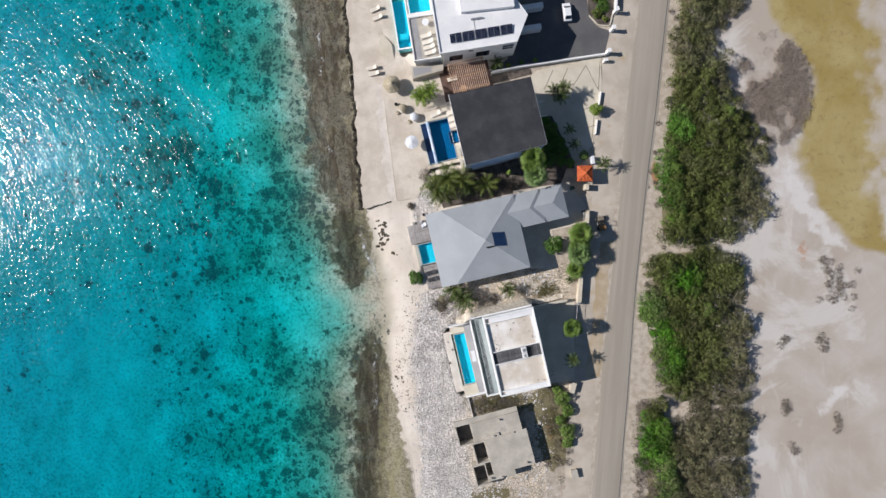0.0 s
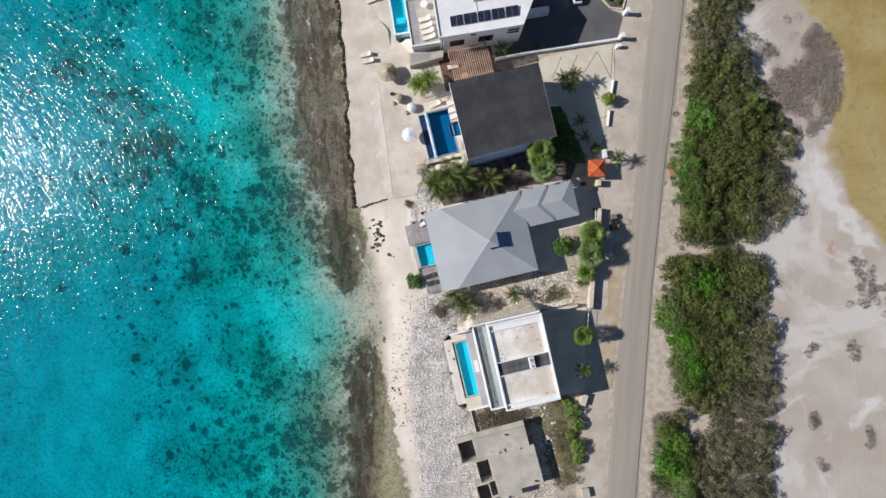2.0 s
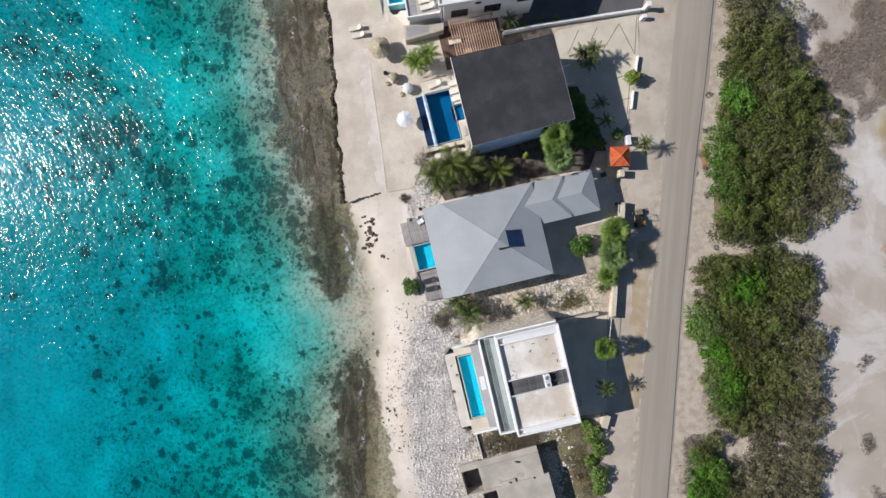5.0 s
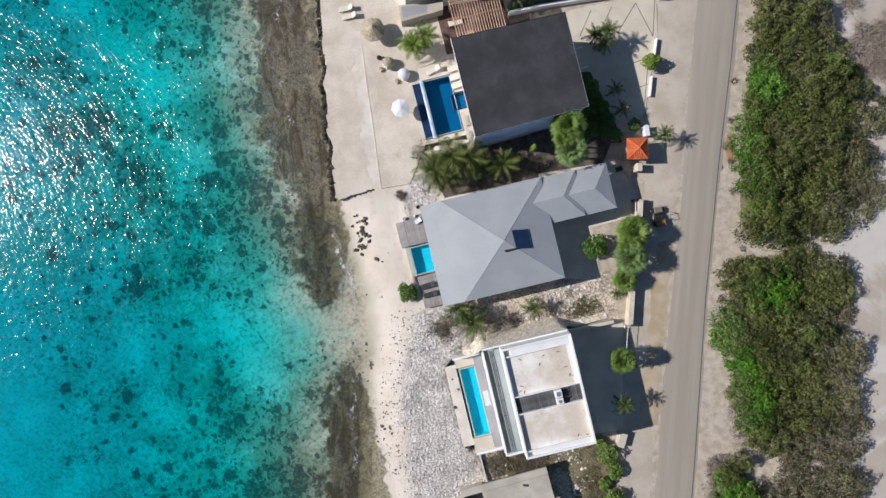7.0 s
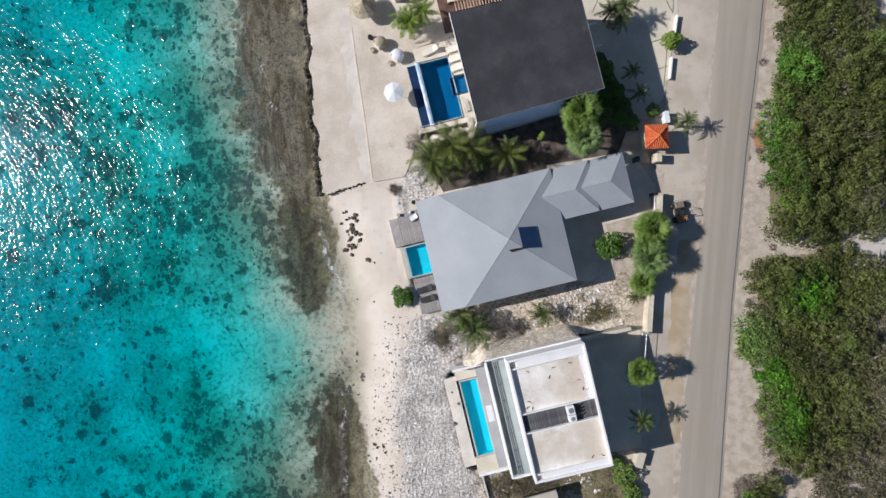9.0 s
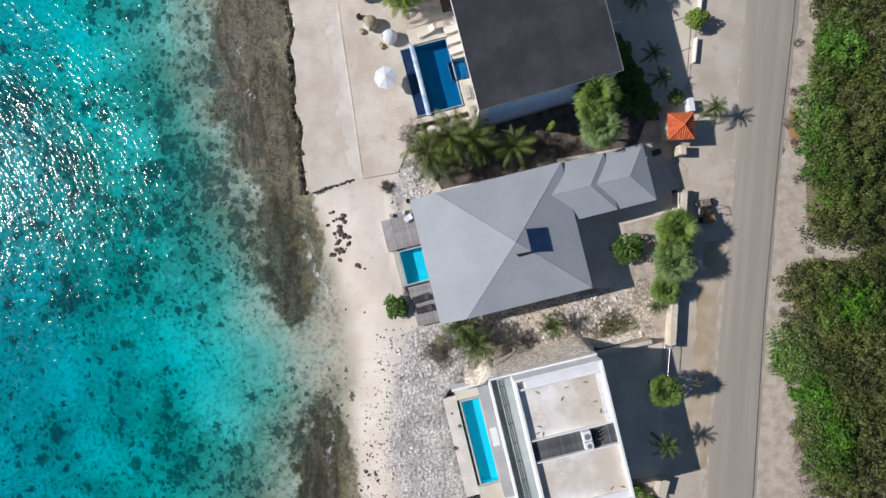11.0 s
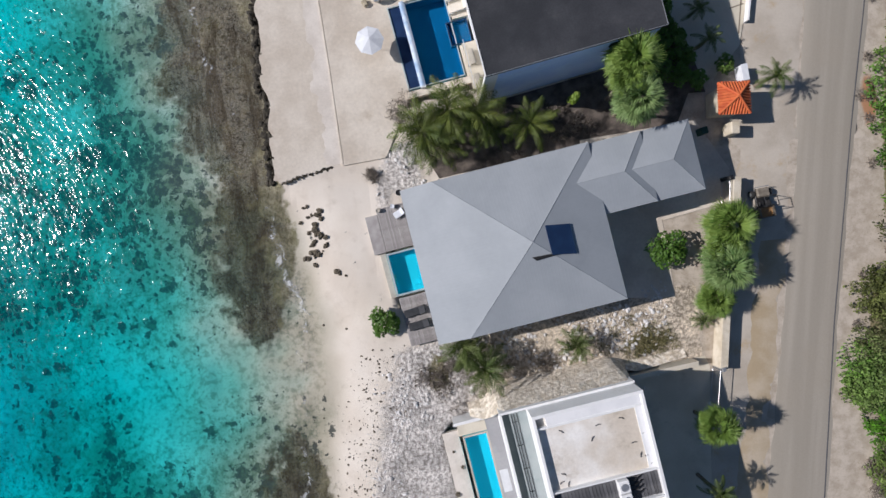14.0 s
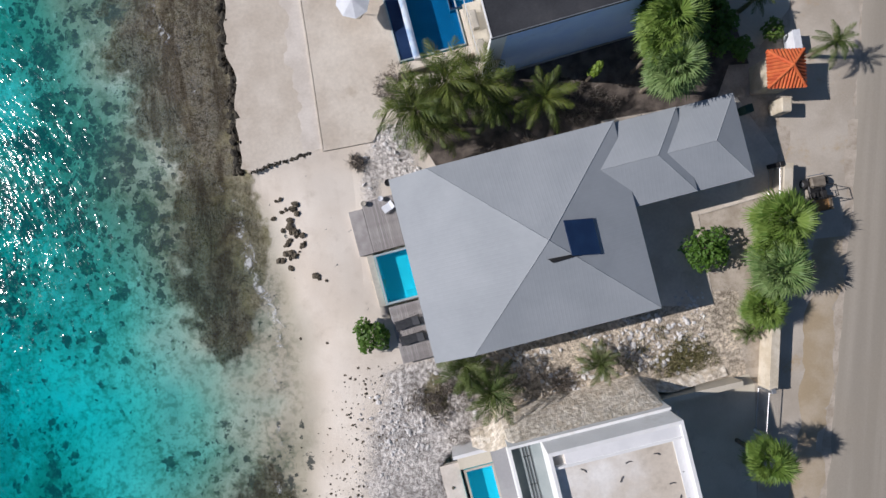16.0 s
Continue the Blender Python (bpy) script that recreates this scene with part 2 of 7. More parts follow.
    g = mth(nt, "MULTIPLY_ADD", n4, 0.36, 0.82)
    col = mixc(nt, 1.0, col, node(nt, "ShaderNodeCombineColor", i0=g, i1=g, i2=g).outputs[0], "MULTIPLY")
    col = mixc(nt, mth(nt, "MULTIPLY", wet, 0.75), col, mixc(nt, 1.0, col, (0.56, 0.58, 0.51), "MULTIPLY"))
    amt = mth(nt, "MULTIPLY_ADD", mth(nt, "MAXIMUM", reef, rubble), 0.9, 0.10, clamp=True)
    hgt = mth(nt, "MULTIPLY", mth(nt, "ADD", mth(nt, "ADD", n3, mth(nt, "MULTIPLY", n2, 1.2)), mth(nt, "MULTIPLY", n4, 0.5)), amt)
    nrm = node(nt, "ShaderNodeBump", Strength=0.8, Distance=0.16, Height=hgt).outputs[0]
    p = node(nt, "ShaderNodeBsdfPrincipled", Base_Color=col, Roughness=0.9, Specular_IOR_Level=0.2, Normal=nrm)
    nt.links.new(p.outputs[0], out.inputs[0])
    return m


def sea_material():
    m, nt, out = fresh("sea_water")
    pos = node(nt, "ShaderNodeNewGeometry").outputs["Position"]
    at = node(nt, "ShaderNodeAttribute")
    at.attribute_name = "depth"
    sp = node(nt, "ShaderNodeSeparateColor", Color=at.outputs["Color"])
    depth, surfz, _ = sp.outputs
    # clear water takes red first, then green
    tr = mth(nt, "POWER", 0.40, mth(nt, "POWER", depth, 1.5))
    tg, tb = (mth(nt, "POWER", base, depth) for base in (0.914, 0.957))
    tint = node(nt, "ShaderNodeCombineColor", i0=tr, i1=tg, i2=tb).outputs[0]
    turned = node(nt, "ShaderNodeMapping", Vector=pos, Rotation=(0, 0, radians(-33))).outputs[0]
    map1 = node(nt, "ShaderNodeMapping", Vector=turned, Scale=(1.0, 0.32, 1.0)).outputs[0]
    w1 = nz(nt, map1, 0.74, 2.0, 0.5, 0.4)
    map2 = node(nt, "ShaderNodeMapping", Vector=turned, Rotation=(0, 0, radians(9)), Scale=(1.0, 0.45, 1.0)).outputs[0]
    w2 = nz(nt, map2, 2.5, 2.0, 0.55, 0.3)
    w3 = nz(nt, pos, 0.16, 3.0)
    hgt = mth(nt, "ADD", mth(nt, "MULTIPLY", w1, 1.1), mth(nt, "MULTIPLY", w2, 0.84))
    nrm = node(nt, "ShaderNodeBump", Strength=1.0, Distance=0.15, Height=mth(nt, "MULTIPLY", hgt, mth(nt, "MULTIPLY", mth(nt, "MULTIPLY_ADD", w3, 0.5, 0.72), mth(nt, "MULTIPLY_ADD", depth, 0.6, 0.12, clamp=True)))).outputs[0]
    fr = sheen(nt, nrm)
    gl = node(nt, "ShaderNodeBsdfGlossy", Color=rgb((1, 1, 1)), Roughness=0.125, Normal=nrm)
    tp = node(nt, "ShaderNodeBsdfTransparent", Color=tint)
    mx = node(nt, "ShaderNodeMixShader", i0=fr, i1=tp.outputs[0], i2=gl.outputs[0])
    lace = nz(nt, pos, 1.1, 8.0, 0.72, 1.6)
    fo = mth(nt, "MULTIPLY", band(nt, mth(nt, "MULTIPLY_ADD", surfz, 0.36, lace), 0.70, 0.88), mth(nt, "MULTIPLY", surfz, 0.95, clamp=True), clamp=True)
    foam = node(nt, "ShaderNodeBsdfDiffuse", Color=rgb((0.82, 0.84, 0.84)))
    mx2 = node(nt, "ShaderNodeMixShader", i0=fo, i1=mx.outputs[0], i2=foam.outputs[0])
    nt.links.new(mx2.outputs[0], out.inputs[0])
    return m


def pool_water_material(name, tint):
    m, nt, out = fresh(name)
    pos = node(nt, "ShaderNodeNewGeometry").outputs["Position"]
    nrm = node(nt, "ShaderNodeBump", Strength=0.35, Distance=0.06, Height=nz(nt, pos, 2.2, 2.0)).outputs[0]
    fr = sheen(nt, nrm)
    gl = node(nt, "ShaderNodeBsdfGlossy", Roughness=0.04, Normal=nrm)
    tp = node(nt, "ShaderNodeBsdfTransparent", Color=rgb(tint))
    mx = node(nt, "ShaderNodeMixShader", i0=fr, i1=tp.outputs[0], i2=gl.outputs[0])
    nt.links.new(mx.outputs[0], out.inputs[0])
    return m


GROUND, SEA = ground_material(), sea_material()
POOL_TURQ = pool_water_material("pool_water_turquoise", (0.52, 0.95, 0.985))
POOL_BLUE = pool_water_material("pool_water_blue", (0.45, 0.80, 0.93))
TILE_TURQ = surf("pool_tile_turquoise", (0.22, 0.70, 0.80), (0.27, 0.75, 0.84), 1.5, 9, 0.4, spread=0.1)
TILE_PALE = surf("pool_edge_tile", (0.34, 0.42, 0.44), (0.42, 0.49, 0.50), 1.5, 9, 0.5, spread=0.12)
TILE_BLUE = surf("pool_tile_blue", (0.06, 0.27, 0.37), (0.075, 0.31, 0.42), 1.5, 9, 0.4, spread=0.12)
ROOF_GREY = surf("grey_metal_roof", (0.325, 0.35, 0.37), (0.365, 0.39, 0.41), 0.25, 3.0, 0.55, 0.0, 0.08, 0.03, 0.07, spec=0.35, ribs=(0, 0.26, 1.0))
ROOF_GREY_B = surf("grey_metal_roof_cross", (0.325, 0.35, 0.37), (0.365, 0.39, 0.41), 0.25, 3.0, 0.55, 0.0, 0.08, 0.03, 0.07, spec=0.35, ribs=(1, 0.26, 1.0))
BITUMEN = surf("dark_bitumen_roof", (0.031, 0.033, 0.038), (0.048, 0.050, 0.056), 0.35, 7, 0.8, bump=0.4, spread=0.35, stain=(0.070, 0.070, 0.074), ribs=(1, 1.0, 0.5))
WHITE = surf("white_render", (0.76, 0.76, 0.75), (0.82, 0.82, 0.81), 0.5, 12, 0.75, bump=0.15, spread=0.06, stain=(0.68, 0.67, 0.64))
# white render with the blue of skylit shade put into its colour
SHADE_BLUE_WALL = surf("shade_blue_render", (0.42, 0.60, 0.92), (0.50, 0.68, 0.95), 0.5, 12, 0.75, bump=0.15, spread=0.06, stain=(0.40, 0.54, 0.80))
WHITE_ROOF = surf("white_roof_coating", (0.74, 0.745, 0.75), (0.82, 0.82, 0.82), 0.35, 6, 0.6, bump=0.1, spread=0.05, stain=(0.66, 0.66, 0.66))
PAD = surf("stained_roof_screed", (0.62, 0.55, 0.46), (0.86, 0.84, 0.80), 0.20, 5, 0.85, spread=0.16, stain=(0.40, 0.34, 0.26))
CONCRETE = surf("grey_concrete", (0.40, 0.37, 0.315), (0.53, 0.49, 0.42), 0.4, 9, 0.9, spread=0.2, stain=(0.30, 0.28, 0.24))
PALE_CONC = surf("pale_concrete", (0.55, 0.50, 0.40), (0.63, 0.58, 0.48), 0.35, 9, 0.88, spread=0.12, stain=(0.46, 0.41, 0.33))
CREAM = surf("cream_paving", (0.62, 0.55, 0.45), (0.70, 0.64, 0.54), 0.7, 10, 0.8, spread=0.12, vary=0.06)
TERRACE = surf("sand_terrace", (0.55, 0.48, 0.395), (0.69, 0.625, 0.535), 0.24, 4, 0.9, spread=0.2, stain=(0.45, 0.37, 0.28))
TERRACE_GREY = surf("grey_terrace", (0.30, 0.30, 0.31), (0.35, 0.35, 0.355), 0.5, 8, 0.8, spread=0.1)
PALE_GREEN = surf("pale_green_grey_deck", (0.30, 0.345, 0.345), (0.37, 0.41, 0.405), 0.4, 7, 0.7, spread=0.1)
ASPHALT = surf("dark_asphalt", (0.095, 0.095, 0.10), (0.125, 0.122, 0.122), 0.25, 14, 0.9, bump=0.5, spread=0.3, stain=(0.15, 0.145, 0.135))
TAN_WOOD = surf("tan_timber", (0.50, 0.33, 0.235), (0.62, 0.45, 0.34), 1.2, 14, 0.8, spread=0.18, vary=0.12)
TIMBER = surf("grey_timber_board", (0.30, 0.275, 0.265), (0.40, 0.375, 0.36), 1.1, 14, 0.85, spread=0.22, vary=0.16)
BROWN_WOOD = surf("brown_timber", (0.30, 0.17, 0.09), (0.42, 0.27, 0.16), 1.2, 14, 0.8, spread=0.2, vary=0.12)
DARK_WOOD = surf("dark_timber", (0.075, 0.075, 0.082), (0.13, 0.13, 0.135), 1.4, 10, 0.85, spread=0.25, vary=0.25)
ROOF_TILE = surf("orange_clay_tile", (0.50, 0.10, 0.035), (0.60, 0.155, 0.05), 2.5, 18, 0.75, spread=0.2, vary=0.18)
STONE_WALL = surf("cream_stone", (0.55, 0.48, 0.36), (0.66, 0.60, 0.49), 1.2, 9, 0.9, bump=0.5, depth=0.04, spread=0.2)
FABRIC = surf("white_canvas", (0.68, 0.70, 0.74), (0.77, 0.79, 0.82), 2.0, 20, 0.9, spread=0.06)
DARK_FABRIC = surf("dark_mesh_fabric", (0.035, 0.037, 0.042), (0.055, 0.057, 0.062), 3.0, 30, 0.9, spread=0.2)
CUSHION = surf("cream_cushion", (0.70, 0.64, 0.54), (0.76, 0.71, 0.62), 3.0, 25, 0.95, spread=0.08)
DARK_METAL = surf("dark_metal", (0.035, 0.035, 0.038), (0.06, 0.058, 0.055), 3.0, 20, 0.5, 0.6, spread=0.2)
STEEL = surf("galvanised_steel", (0.45, 0.46, 0.47), (0.55, 0.56, 0.57), 3.0, 20, 0.4, 0.7, spread=0.1)
GLASS_DARK = surf("dark_glass", (0.012, 0.018, 0.03), (0.018, 0.026, 0.042), 0.8, 4, 0.12, spread=0.05, bump=0.02, spec=0.6)
NAVY = surf("navy_collector", (0.010, 0.030, 0.085), (0.014, 0.040, 0.105), 1.0, 6, 0.55, spread=0.08, bump=0.05)
CELL = surf("solar_cell", (0.012, 0.016, 0.035), (0.018, 0.024, 0.05), 1.0, 8, 0.2, spread=0.1, bump=0.02, spec=0.6)
THATCH = surf("palm_thatch", (0.33, 0.28, 0.19), (0.48, 0.42, 0.31), 3.0, 22, 0.95, bump=0.8, depth=0.05, spread=0.35)
ROCK = surf("dark_shore_rock", (0.060, 0.048, 0.034), (0.19, 0.16, 0.115), 1.6, 7, 0.9, bump=0.8, depth=0.06, spread=0.3)
RUBBLE = surf("coral_stone", (0.56, 0.535, 0.51), (0.72, 0.70, 0.68), 0.5, 9, 0.95, bump=0.5, spread=0.25, stain=(0.33, 0.31, 0.29))
# dark litter soil, darkened further to stand in for shade under palms and walls
SHADE_EARTH = surf("shade_dark_earth", (0.065, 0.054, 0.046), (0.15, 0.125, 0.105), 0.9, 9, 0.95, bump=0.6, spread=0.3)
TRUNK = surf("palm_trunk", (0.17, 0.14, 0.105), (0.25, 0.21, 0.165), 2.0, 18, 0.9, bump=0.6, spread=0.25)
GRASS_BLADE = leaf_mat("grass_blade", (0.10, 0.105, 0.035), (0.30, 0.26, 0.13), 0.8)
TWIG_PALE = leaf_mat("pale_twig", (0.24, 0.195, 0.16), (0.42, 0.36, 0.31), 0.85)
TWIG = leaf_mat("dry_twig", (0.17, 0.145, 0.12), (0.30, 0.26, 0.22), 0.85)
COCO = leaf_mat("coconut_frond", (0.028, 0.064, 0.010), (0.21, 0.245, 0.05))
COCO_BRIGHT = leaf_mat("bright_palm_frond", (0.12, 0.21, 0.02), (0.22, 0.30, 0.045))
FAN = leaf_mat("fan_palm_leaf", (0.065, 0.14, 0.018), (0.22, 0.31, 0.07))
FAN_BLUE = leaf_mat("silver_fan_leaf", (0.085, 0.17, 0.045), (0.25, 0.34, 0.13))
GARDEN_PALM = leaf_mat("garden_palm_frond", (0.035, 0.075, 0.014), (0.17, 0.205, 0.06))
BROAD = leaf_mat("broad_green_leaf", (0.055, 0.13, 0.016), (0.12, 0.22, 0.035))
SCRUB = leaf_mat("scrub_leaf", None, None, 0.65, attr=True)
CAR_PAINT = surf("white_car_paint", (0.78, 0.79, 0.80), (0.82, 0.83, 0.84), 1.0, 10, 0.25, spread=0.02, bump=0.02, spec=0.6)
RUBBER = surf("black_rubber", (0.02, 0.02, 0.021), (0.035, 0.034, 0.033), 4, 25, 0.9, spread=0.2)
RUST = surf("worn_orange_seat", (0.36, 0.19, 0.075), (0.44, 0.25, 0.11), 3, 14, 0.8, spread=0.2)
KHAKI = surf("faded_brown_paint", (0.15, 0.125, 0.095), (0.23, 0.20, 0.16), 2, 14, 0.6, spread=0.25)


def road_material():
    m, nt, out = fresh("worn_road")
    pos = node(nt, "ShaderNodeNewGeometry").outputs["Position"]
    lay = node(nt, "ShaderNodeMapping", Vector=pos, Rotation=(0, 0, radians(9.5))).outputs[0]
    st = node(nt, "ShaderNodeMapping", Vector=lay, Scale=(1.0, 0.035, 1.0)).outputs[0]
    lanes, grain, big = nz(nt, st, 0.9, 4.0), nz(nt, pos, 9.0, 5.0, 0.7), nz(nt, pos, 0.12, 5.0)
    col = mixc(nt, band(nt, lanes, 0.35, 0.66), (0.325, 0.293, 0.243), (0.375, 0.338, 0.283))
    col = mixc(nt, mth(nt, "MULTIPLY", band(nt, big, 0.45, 0.7), 0.5), col, (0.34, 0.298, 0.24))
    col = mixc(nt, mth(nt, "MULTIPLY", band(nt, nz(nt, st, 2.6, 3.0), 0.60, 0.70), 0.16), col, (0.24, 0.215, 0.185))
    g = mth(nt, "MULTIPLY_ADD", grain, 0.3, 0.85)
    col = mixc(nt, 1.0, col, node(nt, "ShaderNodeCombineColor", i0=g, i1=g, i2=g).outputs[0], "MULTIPLY")
    nrm = node(nt, "ShaderNodeBump", Strength=0.4, Distance=0.02, Height=grain).outputs[0]
    p = node(nt, "ShaderNodeBsdfPrincipled", Base_Color=col, Roughness=0.9, Specular_IOR_Level=0.25, Normal=nrm)
    nt.links.new(p.outputs[0], out.inputs[0])
    return m


ROAD = road_material()

# ---- mesh helpers ----
def thing(name, label, category, m=None, group="", kind=""):
    e = new(name)
    e.empty_display_size = 0.3
    if m is not None:
        e.matrix_world = m
    return tagged(e, label, category, group, kind)


def part(name, bm, material, parent=None, label=""):
    if isinstance(bm, bpy.types.Mesh):
        me = bm
    else:
        bmesh.ops.recalc_face_normals(bm, faces=bm.faces)
        me = bpy.data.meshes.new(name)
        bm.to_mesh(me)
        bm.free()
        me.materials.append(material)
    ob = new(name, me)
    if parent:
        ob.parent = parent
    if label:
        ob["label"] = label
    return ob


def frame_at(x, y, a, z=0.0):
    return pose(x, y, z, 0, 0, a)


def box(bm, x0, y0, z0, x1, y1, z1, bevel=0.0):
    r = bmesh.ops.create_cube(bm, size=1.0, matrix=Matrix.Translation(((x0 + x1) / 2, (y0 + y1) / 2, (z0 + z1) / 2)) @ Matrix.Diagonal((abs(x1 - x0), abs(y1 - y0), abs(z1 - z0), 1)))
    if bevel:
        bmesh.ops.bevel(bm, geom=list({e for v in r["verts"] for e in v.link_edges}), offset=bevel, segments=1, affect="EDGES")
    return bm


def bx(*a, bevel=0.0):
    return box(bmesh.new(), *a, bevel=bevel)


def prism(pts, z0, z1, bm=None):
    bm = bm or bmesh.new()
    lo, hi = [bm.verts.new((x, y, z0)) for x, y in pts], [bm.verts.new((x, y, z1)) for x, y in pts]
    bm.faces.new(hi), bm.faces.new(lo[::-1])
    for i in range(len(pts)):
        j = (i + 1) % len(pts)
        bm.faces.new((lo[i], lo[j], hi[j], hi[i]))
    return bm


def solid(verts, faces, bm=None):
    bm = bm or bmesh.new()
    vs = [bm.verts.new(v) for v in verts]
    for f in faces:
        bm.faces.new([vs[i] for i in f])
    return bm


def tube(path, r0, r1=None, sides=8, bm=None):
    bm = bm or bmesh.new()
    r1 = r0 if r1 is None else r1
    rings, n = [], len(path)
    for i, p in enumerate(path):
        p = Vector(p)
        d = (Vector(path[min(i + 1, n - 1)]) - Vector(path[max(i - 1, 0)])).normalized()
        a = d.orthogonal().normalized()
        b = d.cross(a)
        r = r0 + (r1 - r0) * i / max(n - 1, 1)
        rings.append([bm.verts.new(p + a * r * math.cos(k * math.tau / sides) + b * r * math.sin(k * math.tau / sides)) for k in range(sides)])
    for i in range(n - 1):
        # keep the ring starts facing each other
        off = min(range(sides), key=lambda s: (rings[i][0].co - rings[i + 1][s].co).length)
        rings[i + 1] = rings[i + 1][off:] + rings[i + 1][:off]
        for k in range(sides):
            bm.faces.new((rings[i][k], rings[i][(k + 1) % sides], rings[i + 1][(k + 1) % sides], rings[i + 1][k]))
    bm.faces.new(rings[0][::-1]), bm.faces.new(rings[-1])
    return bm


def lathe(profile, sides=24, bm=None):
    """A turned body: profile of (radius, z) from bottom to top."""
    bm = bm or bmesh.new()
    rings = []
    for r, z in profile:
        rings.append([bm.verts.new((r * math.cos(k * math.tau / sides), r * math.sin(k * math.tau / sides), z)) for k in range(sides)] if r > 1e-4 else [bm.verts.new((0, 0, z))])
    for a, b in zip(rings, rings[1:]):
        for k in range(sides):
            j = (k + 1) % sides
            if len(a) == 1:
                bm.faces.new((a[0], b[j], b[k]))
            elif len(b) == 1:
                bm.faces.new((a[k], a[j], b[0]))
            else:
                bm.faces.new((a[k], a[j], b[j], b[k]))
    return bm


def vnoise(x, y, scale, seed=0):
    """Smooth value noise from 0 to 1."""
    x, y = np.asarray(x) * scale + seed * 17.3, np.asarray(y) * scale - seed * 9.1
    xi, yi = np.floor(x), np.floor(y)
    fx, fy = x - xi, y - yi
    fx, fy = fx * fx * (3 - 2 * fx), fy * fy * (3 - 2 * fy)

    def h(a, b):
        v = np.sin(a * 127.1 + b * 311.7 + seed * 74.7) * 43758.5453
        return v - np.floor(v)
    return (h(xi, yi) * (1 - fx) + h(xi + 1, yi) * fx) * (1 - fy) + (h(xi, yi + 1) * (1 - fx) + h(xi + 1, yi + 1) * fx) * fy


def fbm(x, y, scale, seed=0, octaves=4):
    s, a, t = 0.0, 1.0, 0.0
    for o in range(octaves):
        s, t, a = s + a * vnoise(x, y, scale * 2 ** o, seed + o), t + a, a * 0.5
    return s / t


def step(v, lo, hi):
    t = np.clip((v - lo) / (hi - lo), 0, 1)
    return t * t * (3 - 2 * t)


def curve(y, table):
    """x along a line given as y, x pairs with rising y."""
    return np.interp(y, [p[0] for p in table], [p[1] for p in table])


# ---- the lie of the land: north is up the coast, the sea lies west ----
SEA_Z = -0.9
SHORE = [(-69, -17.0), (-41, -15.8), (-37.3, -15.5), (-29.8, -14.7), (-22.4, -13.7), (-16.8, -12.9), (-10.5, -12.3), (-3.7, -12.8), (0.3, -13.6), (3.8, -14.4), (7, -16.6), (12, -18.4), (16.7, -19.5), (25.7, -20.6), (31, -20.4), (37, -19.6), (71, -19.4)]
REEF_OUT = [(-69, -17.5), (-44, -18.0), (-36.3, -18.6), (-27.5, -18.0), (-22.3, -17.4), (-17.1, -16.2), (-13.7, -15.0), (-10.5, -14.0), (-8.3, -15.0), (-4.7, -17.4), (1.6, -18.6), (6.1, -19.4), (11.4, -20.2), (16, -21.6), (22, -22.2), (27, -22.4), (33, -22.8), (38, -23.2), (71, -23.0)]
REEF_IN = [(-69, -7.5), (-39.4, -8.8), (-31.8, -10.1), (-24.3, -10.6), (-18.2, -12.0), (-15.5, -14.0), (-13, -16.5), (-8.3, -17.0), (-5.9, -15.0), (-2.4, -13.0), (2, -12.7), (5, -13.2), (7, -13.6), (71, -13.6)]
RUBBLE_W = [(-69.36, -7.79), (-45.4, -7.69), (-36.74, -7.18), (-28.72, -7.57), (-20.46, -7.9), (-12.62, -6.25), (-8.77, -4.92), (-7.81, -2.7)]
ROAD_W = [(-69.36, 19.7), (-47.31, 22.32), (-19.44, 26.8), (0.4, 30.5), (20.54, 33.75), (40.37, 37.79), (70.83, 43.36)]
ROAD_E = [(-69.36, 25.17), (-47.78, 27.87), (-29.64, 30.79), (-9.69, 33.82), (7.19, 36.91), (19.97, 39.52), (39.78, 43.22), (70.77, 48.69)]
BUSH_W = [(-69.36, 28.49), (-48.36, 30.93), (-41.59, 31.06), (-33.9, 31.76), (-31.48, 31.33), (-30.04, 36.3), (-26.15, 36.02), (-19.88, 35.02), (-14.75, 33.97), (-5.41, 35.64), (-4.03, 39.08), (-3.42, 37.6), (0.1, 37.1), (10.13, 37.91), (19.96, 40.13), (30.02, 41.98), (39.98, 43.74), (70.78, 48.18)]
BUSH_E = [(-69.36, 49.9), (-41.61, 50.48), (-31.04, 51.78), (-23.27, 52.38), (-15.12, 51.52), (-7.1, 52.13), (-5.1, 51.52), (-3.71, 53.16), (0.69, 56.24), (8.56, 57.27), (13.65, 58.29), (18.81, 54.27), (26.06, 52.22), (33.37, 51.79), (38.99, 56.3), (70.65, 59.44)]
ALGAE_W = [(-69, 188), (-30, 169), (-14.5, 130), (-10, 80), (-5.5, 71.5), (-1.2, 67.9), (4, 66.1), (8.2, 63.9), (12.3, 63.4), (18.2, 64.8), (25.1, 66.9), (29.2, 66.2), (33.4, 63.3), (38.7, 60.6), (71, 50)]
# pools sunk into the land: middle, half sizes, turn
SUNK = [(-2.18, -1.21, 2.4, 3.2, 8.7), (0.13, 17.95, 4.0, 4.7, 10.3), (2.12, -21.08, 2.5, 6.0, 9.5), (-3.03, 39.04, 4.6, 4.9, 5.2)]


def sunk(x, y):
    s = np.zeros_like(x)
    for cx, cy, hx, hy, a in SUNK:
        c, si = math.cos(radians(a)), math.sin(radians(a))
        u, v = (x - cx) * c + (y - cy) * si, -(x - cx) * si + (y - cy) * c
        s = np.maximum(s, ((np.abs(u) < hx) & (np.abs(v) < hy)).astype(float))
    return s


